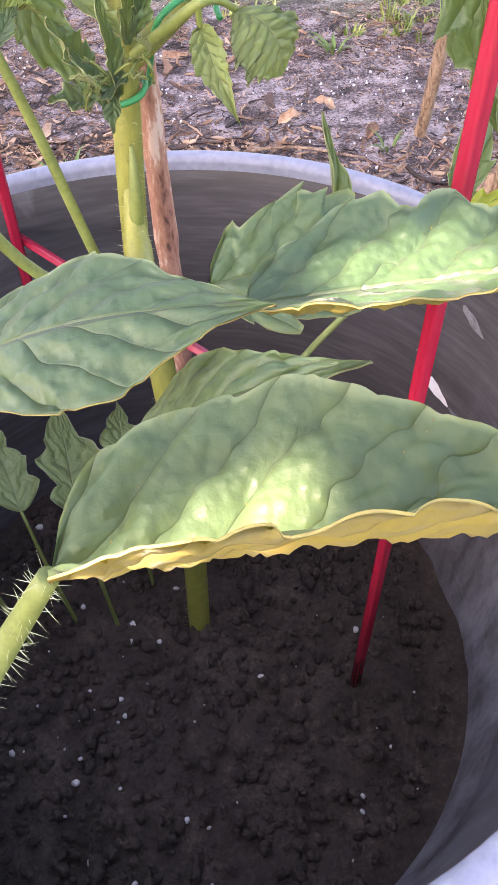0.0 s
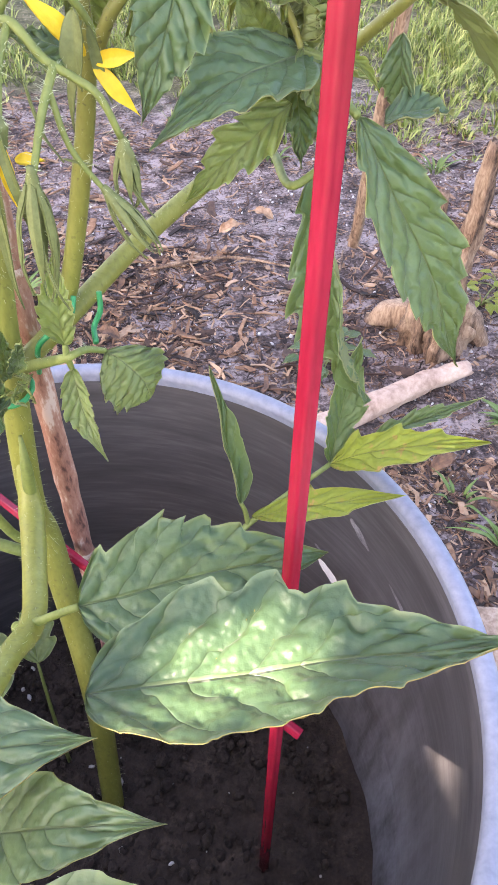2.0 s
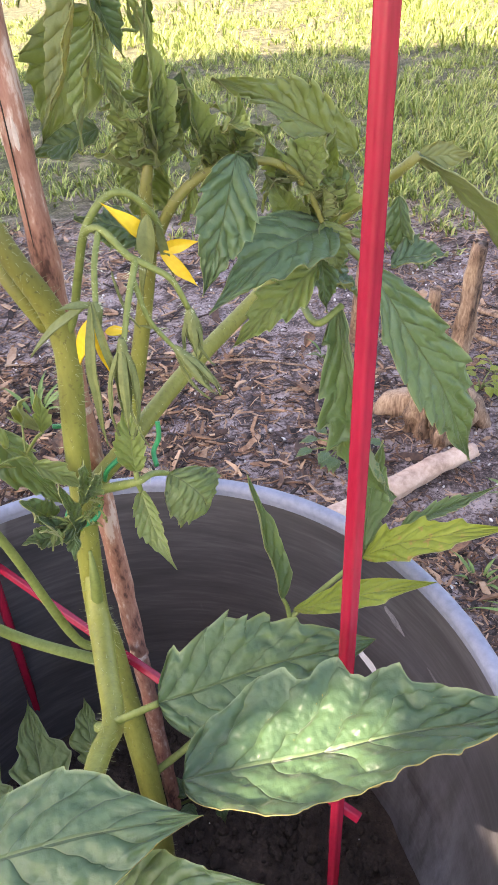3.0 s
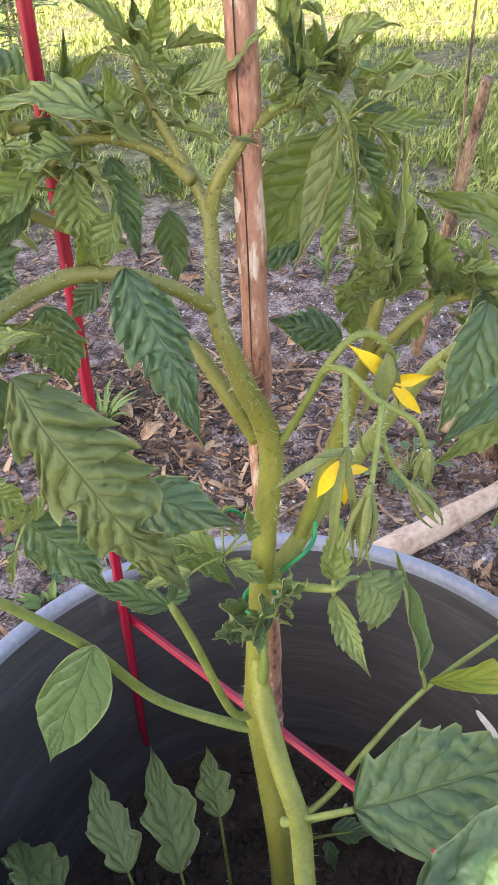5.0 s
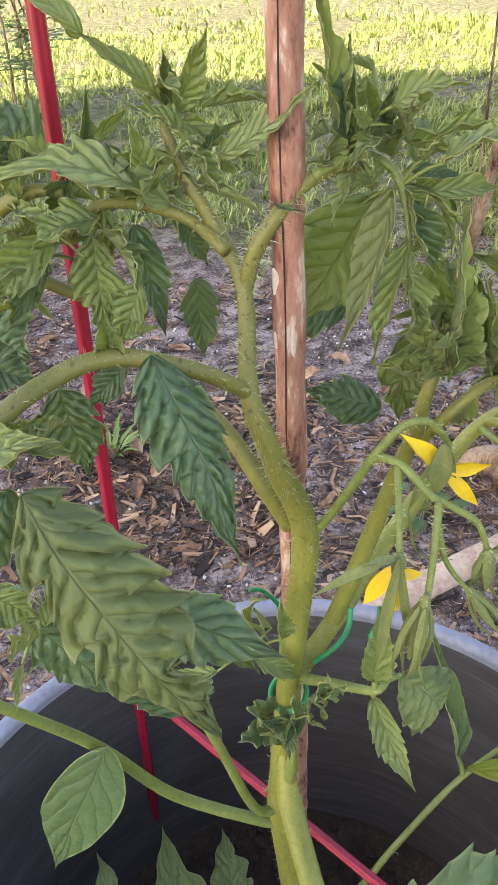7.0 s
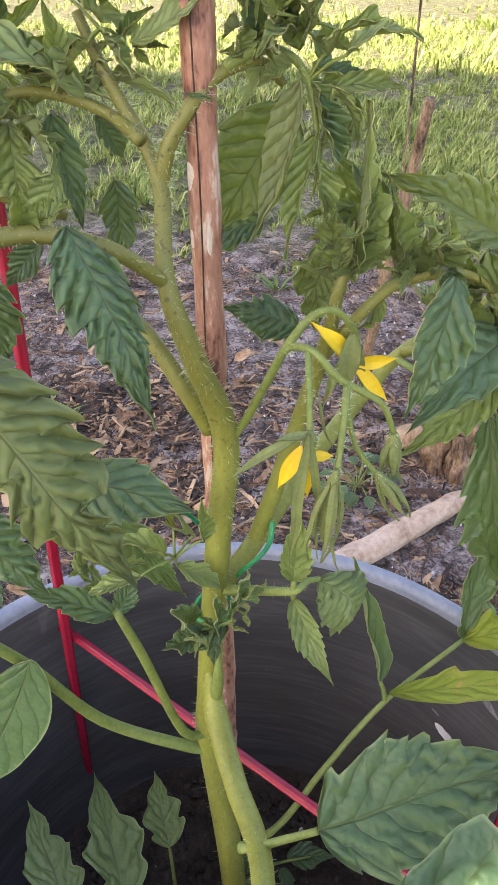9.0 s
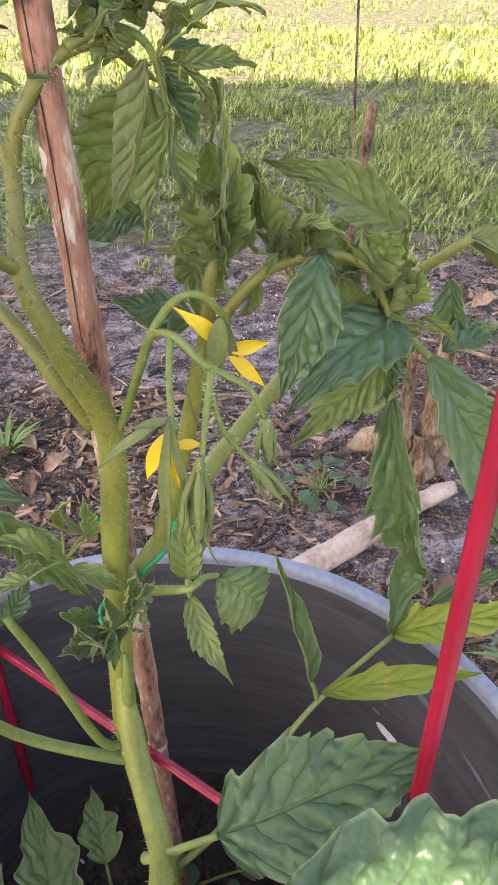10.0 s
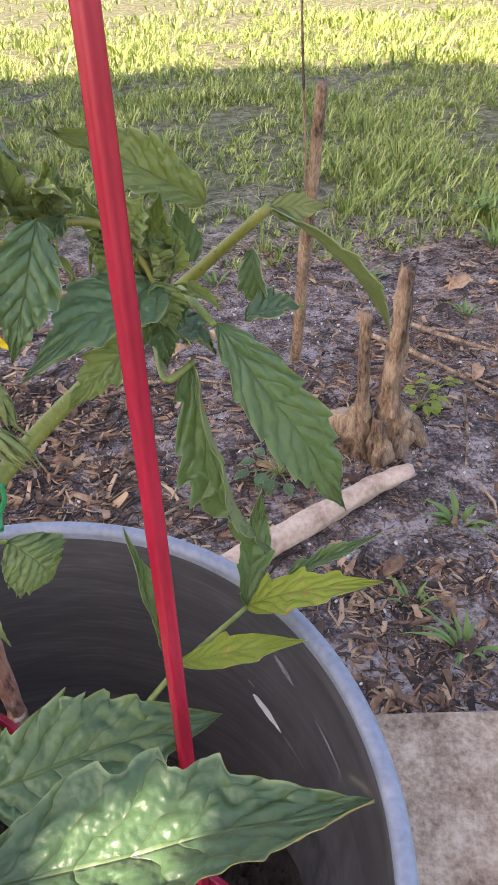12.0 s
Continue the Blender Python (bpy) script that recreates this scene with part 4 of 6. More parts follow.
# growing tip of the main stem
leaf(PLANT, (-0.0196, 0.0460, 0.7977), (-0.0410, 0.0380, 0.8184), (0.5000, -0.6000, 0.6200), 0.0086, fold=20, teeth=6, depth=0.26, pucker=0.08, wave=0.06, veins=8, bend=0.06, mats=(LEAF_YOUNG, LEAF_UNDER))
leaf(PLANT, (-0.0394, 0.0400, 0.8171), (-0.0635, 0.0280, 0.8369), (0.4500, -0.5000, 0.7400), 0.0103, fold=10, teeth=6, depth=0.18, pucker=0.08, wave=0.04, veins=8, bend=0.1, twist=30, mats=(LEAF_YOUNG, LEAF_UNDER))
leaf(PLANT, (-0.0196, 0.0500, 0.7955), (-0.0198, 0.0460, 0.8127), (0.3000, -0.9000, 0.1000), 0.0102, fold=45, teeth=6, depth=0.26, pucker=0.08, wave=0.08, veins=8, roll=0.5, mats=(LEAF, LEAF_UNDER))
leaf(PLANT, (-0.0173, 0.0440, 0.7967), (-0.0061, 0.0380, 0.8184), (0.3500, -0.9000, -0.2000), 0.0108, fold=34, teeth=6, depth=0.12, pucker=0.08, wave=0.08, veins=8, mats=(LEAF_YOUNG, LEAF_UNDER))
leaf(PLANT, (-0.0063, 0.0420, 0.7851), (0.0208, 0.0360, 0.8037), (-0.5500, -0.5000, 0.6600), 0.0112, fold=16, teeth=6, depth=0.12, pucker=0.08, wave=0.03, veins=8, bend=-0.06, mats=(LEAF_YOUNG, LEAF_UNDER))
leaf(PLANT, (-0.0139, 0.0400, 0.7908), (-0.0276, 0.0340, 0.8006), (0.2000, -0.5000, 0.8500), 0.0085, fold=35, teeth=6, depth=0.26, pucker=0.08, wave=0.08, veins=8, bend=0.1, mats=(LEAF_YOUNG, LEAF_UNDER))
leaf(PLANT, (-0.0102, 0.0460, 0.7863), (0.0006, 0.0420, 0.7944), (-0.3000, -0.8000, 0.5000), 0.0054, fold=45, teeth=6, depth=0.26, pucker=0.08, wave=0.08, veins=8, roll=0.6, mats=(LEAF, LEAF_UNDER))
leaf(PLANT, (-0.0066, 0.0460, 0.7839), (0.0045, 0.0460, 0.7835), (0.0000, -0.8000, 0.6000), 0.0047, fold=45, teeth=6, depth=0.26, pucker=0.08, wave=0.08, veins=8, roll=0.6, mats=(LEAF, LEAF_UNDER))
leaf(PLANT, (-0.0056, 0.0440, 0.7834), (-0.0013, 0.0440, 0.7788), (-0.4000, -0.8000, 0.4000), 0.0046, fold=35, teeth=6, depth=0.26, pucker=0.08, wave=0.08, veins=8, mats=(LEAF_YOUNG, LEAF_UNDER))
# shoot on the cane's far side: upright folded young leaves, drooping rachis, and a leaf behind with backlight in its
# colour
tube("leaf_stalk", [(0.0210, 0.0420, 0.7786), (0.0313, 0.0460, 0.7825), (0.0389, 0.0480, 0.7816), (0.0448, 0.0460, 0.7777), (0.0482, 0.0400, 0.7692), (0.0500, 0.0340, 0.7538), (0.0483, 0.0300, 0.7433)], [0.0018, 0.0017, 0.0015, 0.0013, 0.0011, 0.0008, 0.0005], STALK, PLANT, sides=10, hairy=160)
leaf(PLANT, (0.0286, 0.0480, 0.7869), (0.0212, 0.0420, 0.8284), (0.5500, -0.8000, -0.1000), 0.0110, fold=42, teeth=6, depth=0.26, pucker=0.08, wave=0.12, veins=8, lobes=3, lobe_depth=0.3, roll=0.6, mats=(LEAF_YOUNG, LEAF_UNDER))
leaf(PLANT, (0.0336, 0.0480, 0.7858), (0.0306, 0.0460, 0.8137), (-0.4000, -0.9000, -0.1000), 0.0125, fold=46, teeth=6, depth=0.26, pucker=0.08, wave=0.12, veins=8, lobes=2, lobe_depth=0.3, roll=0.8, mats=(LEAF, LEAF_UNDER))
leaf(PLANT, (0.0389, 0.0500, 0.7860), (0.0357, 0.0460, 0.8032), (0.3000, -0.9000, 0.1000), 0.0108, fold=40, teeth=6, depth=0.26, pucker=0.08, wave=0.14, veins=8, roll=0.8, mats=(LEAF_YOUNG, LEAF_UNDER))
leaf(PLANT, (0.0406, 0.0480, 0.7852), (0.0432, 0.0440, 0.8020), (-0.2000, -0.9000, 0.1000), 0.0101, fold=44, teeth=6, depth=0.26, pucker=0.08, wave=0.14, veins=8, roll=0.9, mats=(LEAF, LEAF_UNDER))
leaf(PLANT, (0.0438, 0.0460, 0.7820), (0.0478, 0.0420, 0.7959), (-0.5000, -0.8000, 0.1000), 0.0100, fold=44, teeth=6, depth=0.26, pucker=0.08, wave=0.14, veins=8, roll=0.9, mats=(LEAF_YOUNG, LEAF_UNDER))
leaf(PLANT, (0.0240, 0.0460, 0.7785), (0.0284, 0.0460, 0.7937), (0.5000, -0.8000, 0.2000), 0.0094, fold=40, teeth=6, depth=0.26, pucker=0.08, wave=0.12, veins=8, roll=0.6, mats=(LEAF_YOUNG, LEAF_UNDER))
leaf(PLANT, (0.0316, 0.0500, 0.7807), (0.0268, 0.0500, 0.7945), (0.6000, -0.7000, 0.2000), 0.0083, fold=40, teeth=6, depth=0.26, pucker=0.08, wave=0.12, veins=8, roll=0.7, mats=(LEAF, LEAF_UNDER))
leaf(PLANT, (0.0413, 0.0440, 0.7794), (0.0311, 0.0400, 0.7736), (0.1000, -0.7000, 0.7000), 0.0076, fold=35, teeth=6, depth=0.26, pucker=0.08, wave=0.12, veins=8, roll=0.6, mats=(LEAF_YOUNG, LEAF_UNDER))
leaf(PLANT, (0.0478, 0.0440, 0.7788), (0.0671, 0.0460, 0.7752), (0.1000, -0.4500, 0.8900), 0.0080, fold=16, teeth=6, depth=0.26, pucker=0.08, wave=0.03, veins=8, mats=(LEAF, LEAF_UNDER))
leaf(PLANT, (0.0442, 0.0400, 0.7750), (0.0281, 0.0220, 0.7317), (-0.5500, -0.7500, 0.3500), 0.0142, fold=40, teeth=6, depth=0.14, pucker=0.08, wave=0.06, veins=8, bend=-0.1, roll=0.4, mats=(LEAF_UNDER, LEAF_UNDER))
leaf(PLANT, (0.0485, 0.0400, 0.7711), (0.0582, 0.0340, 0.7494), (0.5000, -0.8500, 0.1000), 0.0125, fold=40, teeth=6, depth=0.26, pucker=0.08, wave=0.12, veins=8, roll=0.6, mats=(LEAF, LEAF_UNDER))
leaf(PLANT, (0.0494, 0.0360, 0.7610), (0.0392, 0.0260, 0.7236), (-0.5000, -0.8000, 0.2000), 0.0113, fold=44, teeth=6, depth=0.26, pucker=0.08, wave=0.1, veins=8, roll=0.5, twist=30, mats=(LEAF_YOUNG, LEAF_UNDER))
leaf(PLANT, (0.0500, 0.0340, 0.7538), (0.0540, 0.0300, 0.7322), (0.4000, -0.9000, 0.1000), 0.0113, fold=36, teeth=6, depth=0.26, pucker=0.08, wave=0.12, veins=8, roll=0.6, mats=(LEAF_YOUNG, LEAF_UNDER))
leaf(PLANT, (0.0478, 0.0420, 0.7742), (0.0551, 0.0400, 0.7591), (0.6000, -0.7500, 0.2000), 0.0094, fold=40, teeth=6, depth=0.26, pucker=0.08, wave=0.12, veins=8, roll=0.7, mats=(LEAF_YOUNG, LEAF_UNDER))
leaf(PLANT, (0.0435, 0.0760, 0.7607), (0.0152, 0.0700, 0.7151), (0.1000, -0.9000, 0.4000), 0.0357, fold=10, teeth=6, depth=0.2, pucker=0.05, wave=0.03, veins=8, bend=0.04, mats=(LEAF_BACKLIGHT_TINT, LEAF_BACKLIGHT_TINT))
leaf(PLANT, (0.0356, 0.0850, 0.7162), (0.0040, 0.0850, 0.7063), (0.1000, -0.6000, 0.7500), 0.0212, fold=10, teeth=6, depth=0.26, pucker=0.08, wave=0.05, veins=8, mats=(LEAF, LEAF_UNDER))
leaf(PLANT, (0.0641, 0.0600, 0.7667), (0.0628, 0.0600, 0.7455), (0.5000, -0.8500, 0.0000), 0.0065, fold=50, teeth=6, depth=0.26, pucker=0.08, wave=0.08, veins=8, roll=0.6, mats=(LEAF, LEAF_UNDER))
leaf(PLANT, (0.0565, 0.0620, 0.7146), (0.0556, 0.0580, 0.6783), (0.1000, -0.9500, 0.2000), 0.0264, fold=10, teeth=4, depth=0.3, pucker=0.08, wave=0.08, veins=8, lobes=2, lobe_depth=0.35, mats=(LEAF_BACKLIGHT_TINT, LEAF_BACKLIGHT_TINT))
leaf(PLANT, (0.0518, 0.0800, 0.6698), (0.0180, 0.0820, 0.6792), (0.1000, -0.5500, 0.8200), 0.0238, fold=-8, teeth=6, depth=0.26, pucker=0.08, wave=0.03, veins=8, bend=0.08, mats=(LEAF, LEAF_UNDER))
leaf(PLANT, (0.0612, 0.0600, 0.7464), (0.0743, 0.0500, 0.7132), (-0.2000, -0.9500, 0.1000), 0.0185, fold=30, teeth=6, depth=0.26, pucker=0.08, wave=0.12, veins=8, roll=0.5, lobes=2, mats=(LEAF_YOUNG, LEAF_UNDER))
leaf(PLANT, (0.0750, 0.0580, 0.7401), (0.0870, 0.0520, 0.7092), (-0.3000, -0.9500, 0.1000), 0.0151, fold=38, teeth=6, depth=0.26, pucker=0.08, wave=0.12, veins=8, roll=0.7, mats=(LEAF, LEAF_UNDER))
# shoot on the open side of the stem
tube("branch", [(-0.0051, 0.0340, 0.7597), (-0.0167, 0.0460, 0.7654), (-0.0318, 0.0460, 0.7707), (-0.0446, 0.0420, 0.7715), (-0.0554, 0.0400, 0.7630)], [0.0022, 0.0021, 0.0019, 0.0015, 0.0010], STEM, PLANT, sides=10, hairy=200)
tube("branch", [(-0.0943, 0.0500, 0.7560), (-0.0765, 0.0500, 0.7697), (-0.0644, 0.0500, 0.7747), (-0.0551, 0.0480, 0.7740)], [0.0026, 0.0025, 0.0022, 0.0016], STEM, PLANT, sides=10, hairy=120)
tube("branch", [(-0.0889, 0.0460, 0.7634), (-0.0787, 0.0500, 0.7511), (-0.0583, 0.0520, 0.7385), (-0.0364, 0.0560, 0.7291)], [0.0024, 0.0024, 0.0023, 0.0020], STEM, PLANT, sides=10, hairy=120)
leaf(PLANT, (-0.0219, 0.0420, 0.7718), (-0.0732, 0.0300, 0.7838), (0.1500, -0.4500, 0.8800), 0.0198, fold=26, teeth=6, depth=0.3, pucker=0.08, wave=0.06, veins=8, bend=0.17, mats=(LEAF_YOUNG, LEAF_UNDER))
leaf(PLANT, (-0.0265, 0.0500, 0.7703), (-0.0620, 0.0460, 0.7861), (0.3000, -0.5500, 0.7800), 0.0144, fold=30, teeth=6, depth=0.26, pucker=0.08, wave=0.08, veins=8, bend=0.14, mats=(LEAF, LEAF_UNDER))
leaf(PLANT, (-0.0453, 0.0360, 0.7647), (-0.0452, 0.0300, 0.7325), (0.1000, -0.9500, 0.2000), 0.0203, fold=22, teeth=6, depth=0.26, pucker=0.08, wave=0.1, veins=8, lobes=3, lobe_depth=0.3, mats=(LEAF_BACKLIGHT_TINT, LEAF_BACKLIGHT_TINT))
leaf(PLANT, (-0.0334, 0.0420, 0.7659), (-0.0265, 0.0340, 0.7311), (0.5000, -0.8500, 0.2000), 0.0141, fold=30, teeth=6, depth=0.26, pucker=0.08, wave=0.06, veins=8, mats=(LEAF, LEAF_UNDER))
leaf(PLANT, (-0.0315, 0.0300, 0.7517), (-0.0407, 0.0260, 0.7314), (-0.3000, -0.9000, 0.3000), 0.0138, fold=26, teeth=6, depth=0.1, pucker=0.08, wave=0.02, veins=8, mats=(LEAF_YOUNG, LEAF_UNDER))
leaf(PLANT, (-0.0475, 0.0460, 0.7799), (-0.0418, 0.0440, 0.8045), (0.4000, -0.9000, -0.1000), 0.0081, fold=48, teeth=6, depth=0.26, pucker=0.08, wave=0.08, veins=8, roll=0.7, mats=(LEAF, LEAF_UNDER))
leaf(PLANT, (-0.0267, 0.0400, 0.7769), (-0.0290, 0.0340, 0.7976), (0.4000, -0.8500, -0.2000), 0.0098, fold=34, teeth=6, depth=0.12, pucker=0.08, wave=0.08, veins=8, mats=(LEAF_YOUNG, LEAF_UNDER))
leaf(PLANT, (-0.0623, 0.0600, 0.7827), (-0.0873, 0.0560, 0.7976), (0.2000, -0.6000, 0.7700), 0.0225, fold=12, teeth=4, depth=0.35, pucker=0.08, wave=0.08, veins=8, bend=0.1, mats=(LEAF, LEAF_UNDER))
leaf(PLANT, (-0.0700, 0.0480, 0.7820), (-0.0823, 0.0440, 0.7936), (0.3000, -0.6000, 0.7400), 0.0132, fold=16, teeth=6, depth=0.26, pucker=0.08, wave=0.08, veins=8, roll=0.4, mats=(LEAF, LEAF_UNDER))
leaf(PLANT, (-0.0417, 0.0360, 0.7701), (-0.0626, 0.0280, 0.7642), (0.1000, -0.5000, 0.8500), 0.0146, fold=28, teeth=6, depth=0.26, pucker=0.08, wave=0.12, veins=8, bend=0.16, mats=(LEAF_YOUNG, LEAF_UNDER))
leaf(PLANT, (-0.0561, 0.0360, 0.7647), (-0.0816, 0.0300, 0.7461), (0.3500, -0.7500, 0.5500), 0.0175, fold=30, teeth=6, depth=0.26, pucker=0.08, wave=0.12, veins=8, bend=0.1, roll=0.5, mats=(LEAF_YOUNG, LEAF_UNDER))
leaf(PLANT, (-0.0629, 0.0400, 0.7549), (-0.0774, 0.0340, 0.7363), (0.2000, -0.9000, 0.3500), 0.0122, fold=34, teeth=6, depth=0.26, pucker=0.08, wave=0.12, veins=8, roll=0.6, mats=(LEAF, LEAF_UNDER))
leaf(PLANT, (-0.0215, 0.0520, 0.7633), (-0.0131, 0.0520, 0.7480), (0.4000, -0.7000, 0.6000), 0.0120, fold=22, teeth=6, depth=0.26, pucker=0.08, wave=0.08, veins=8, bend=0.1, mats=(LEAF, LEAF_UNDER))
leaf(PLANT, (-0.0186, 0.0600, 0.7400), (-0.0174, 0.0540, 0.7110), (0.2000, -0.9500, 0.2000), 0.0182, fold=24, teeth=6, depth=0.26, pucker=0.08, wave=0.1, veins=8, lobes=2, mats=(LEAF, LEAF_UNDER))
leaf(PLANT, (-0.0530, 0.0500, 0.7772), (-0.0600, 0.0460, 0.7669), (0.2000, -0.8500, 0.5000), 0.0115, fold=38, teeth=6, depth=0.26, pucker=0.08, wave=0.14, veins=8, roll=0.8, mats=(LEAF, LEAF_UNDER))
leaf(PLANT, (-0.0384, 0.0440, 0.7767), (-0.0286, 0.0400, 0.7887), (-0.2000, -0.8000, 0.5000), 0.0095, fold=40, teeth=6, depth=0.26, pucker=0.08, wave=0.14, veins=8, roll=0.8, mats=(LEAF_YOUNG, LEAF_UNDER))
leaf(PLANT, (-0.0354, 0.0100, 0.7438), (-0.0233, 0.0060, 0.7497), (0.0000, -0.6000, 0.8000), 0.0078, fold=30, teeth=6, depth=0.26, pucker=0.08, wave=0.08, veins=8, roll=0.5, mats=(LEAF_YOUNG, LEAF_UNDER))
leaf(PLANT, (-0.0375, 0.0040, 0.7411), (-0.0360, 0.0000, 0.7591), (0.3000, -0.9000, 0.1000), 0.0116, fold=40, teeth=6, depth=0.26, pucker=0.08, wave=0.12, veins=8, roll=0.6, mats=(LEAF_YOUNG, LEAF_UNDER))
leaf(PLANT, (-0.1018, 0.0600, 0.7230), (-0.0800, 0.0500, 0.7152), (0.2000, -0.7000, 0.7000), 0.0330, fold=10, teeth=6, depth=0.26, pucker=0.08, wave=0.08, veins=8, mats=(LEAF, LEAF_UNDER))
# leaves on the near arching branch
leaf(PLANT, (-0.0676, -0.0300, 0.7278), (-0.0405, -0.0400, 0.7448), (0.1000, -0.5000, 0.8600), 0.0156, fold=18, teeth=6, depth=0.12, pucker=0.08, wave=0.08, veins=8, bend=0.14, mats=(LEAF_YOUNG, LEAF_UNDER))
leaf(PLANT, (-0.0537, -0.0450, 0.7338), (-0.0647, -0.0550, 0.7076), (0.3500, -0.9000, 0.2000), 0.0150, fold=-18, teeth=6, depth=0.26, pucker=0.08, wave=0.08, veins=8, bend=0.08, curl=0.3, mats=(LEAF, LEAF_UNDER))
leaf(PLANT, (-0.0792, -0.0300, 0.6803), (-0.0645, -0.0300, 0.6691), (0.0000, -0.7500, 0.6500), 0.0157, fold=20, teeth=6, depth=0.26, pucker=0.08, wave=0.1, veins=8, mats=(LEAF_YOUNG, LEAF_UNDER))
leaf(PLANT, (-0.0715, -0.0250, 0.6603), (-0.0435, -0.0300, 0.6251), (0.2000, -0.8000, 0.5500), 0.0253, fold=-10, teeth=6, depth=0.26, pucker=0.08, wave=0.08, veins=8, lobes=3, lobe_depth=0.3, mats=(LEAF, LEAF_UNDER))
leaf(PLANT, (-0.0571, 0.0100, 0.7271), (-0.0518, 0.0060, 0.6959), (0.2000, -0.9000, 0.3000), 0.0222, fold=14, teeth=6, depth=0.26, pucker=0.08, wave=0.06, veins=8, mats=(LEAF, LEAF_UNDER))
leaf(PLANT, (-0.0847, 0.0200, 0.7308), (-0.0662, 0.0200, 0.7233), (0.1000, -0.6000, 0.8000), 0.0162, fold=20, teeth=6, depth=0.26, pucker=0.08, wave=0.1, veins=8, mats=(LEAF, LEAF_UNDER))
leaf(PLANT, (-0.0324, 0.0000, 0.7413), (-0.0455, 0.0000, 0.7267), (0.1000, -0.8000, 0.6000), 0.0104, fold=16, teeth=6, depth=0.26, pucker=0.08, wave=0.08, veins=8, mats=(LEAF, LEAF_UNDER))
# two-armed shoot above the flowers
leaf(PLANT, (0.0637, 0.0360, 0.7135), (0.0662, 0.0400, 0.7693), (0.6000, -0.8000, 0.0000), 0.0156, fold=46, teeth=6, depth=0.26, pucker=0.08, wave=0.08, veins=8, bend=0.03, taper=2.2, roll=0.5, mats=(LEAF_YOUNG, LEAF_UNDER))
leaf(PLANT, (0.0591, 0.0340, 0.7164), (0.0529, 0.0300, 0.7436), (-0.2000, -0.9500, 0.1000), 0.0152, fold=26, teeth=6, depth=0.26, pucker=0.08, wave=0.1, veins=8, lobes=2, mats=(LEAF_BACKLIGHT_TINT, LEAF_BACKLIGHT_TINT))
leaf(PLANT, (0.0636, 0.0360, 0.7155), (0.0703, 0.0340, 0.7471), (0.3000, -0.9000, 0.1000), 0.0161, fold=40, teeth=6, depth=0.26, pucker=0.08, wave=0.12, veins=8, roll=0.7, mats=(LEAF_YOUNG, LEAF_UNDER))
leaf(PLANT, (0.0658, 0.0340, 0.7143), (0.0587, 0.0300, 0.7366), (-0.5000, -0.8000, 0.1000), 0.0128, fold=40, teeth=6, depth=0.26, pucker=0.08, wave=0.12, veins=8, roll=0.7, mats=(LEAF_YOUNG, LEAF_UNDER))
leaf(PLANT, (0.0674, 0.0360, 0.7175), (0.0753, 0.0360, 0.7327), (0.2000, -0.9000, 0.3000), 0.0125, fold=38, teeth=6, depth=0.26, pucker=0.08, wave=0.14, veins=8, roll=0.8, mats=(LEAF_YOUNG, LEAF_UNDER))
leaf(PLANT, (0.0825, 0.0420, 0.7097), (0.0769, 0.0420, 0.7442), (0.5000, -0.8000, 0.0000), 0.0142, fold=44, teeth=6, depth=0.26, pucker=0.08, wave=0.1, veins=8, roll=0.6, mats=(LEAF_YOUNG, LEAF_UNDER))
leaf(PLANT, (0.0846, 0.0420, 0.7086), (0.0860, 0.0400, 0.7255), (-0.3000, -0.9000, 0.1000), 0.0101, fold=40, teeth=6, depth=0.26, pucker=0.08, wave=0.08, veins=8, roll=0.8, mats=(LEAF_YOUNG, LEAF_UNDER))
leaf(PLANT, (0.0588, 0.0500, 0.7184), (0.0506, 0.0480, 0.6946), (-0.1000, -0.9500, 0.2000), 0.0186, fold=14, teeth=4, depth=0.3, pucker=0.08, wave=0.08, veins=8, lobes=2, mats=(LEAF_BACKLIGHT_TINT, LEAF_BACKLIGHT_TINT))
leaf(PLANT, (0.0938, 0.0360, 0.7170), (0.0962, 0.0340, 0.7363), (0.2000, -0.9000, 0.2000), 0.0148, fold=42, teeth=6, depth=0.26, pucker=0.08, wave=0.14, veins=8, roll=0.9, mats=(LEAF_YOUNG, LEAF_UNDER))
leaf(PLANT, (0.0978, 0.0360, 0.7160), (0.1077, 0.0320, 0.7265), (-0.1000, -0.7000, 0.7000), 0.0124, fold=36, teeth=6, depth=0.26, pucker=0.08, wave=0.14, veins=8, roll=0.9, mats=(LEAF, LEAF_UNDER))
leaf(PLANT, (0.0917, 0.0380, 0.7122), (0.0927, 0.0380, 0.7299), (-0.4000, -0.8500, 0.2000), 0.0119, fold=40, teeth=6, depth=0.26, pucker=0.08, wave=0.14, veins=8, roll=0.8, mats=(LEAF_YOUNG, LEAF_UNDER))
leaf(PLANT, (0.0993, 0.0300, 0.7173), (0.0912, 0.0240, 0.7100), (0.2000, -0.8000, 0.5000), 0.0114, fold=30, teeth=6, depth=0.26, pucker=0.08, wave=0.1, veins=8, roll=0.6, mats=(LEAF, LEAF_UNDER))
leaf(PLANT, (0.1174, 0.0440, 0.7011), (0.1278, 0.0360, 0.7216), (-0.3500, -0.8000, 0.5000), 0.0233, fold=14, teeth=6, depth=0.26, pucker=0.12, wave=0.1, veins=8, roll=0.3, mats=(LEAF_YOUNG, LEAF_UNDER))
leaf(PLANT, (0.1203, 0.0420, 0.7037), (0.1337, 0.0400, 0.7043), (-0.1000, -0.8000, 0.6000), 0.0146, fold=24, teeth=6, depth=0.26, pucker=0.12, wave=0.12, veins=8, roll=0.5, mats=(LEAF_YOUNG, LEAF_UNDER))
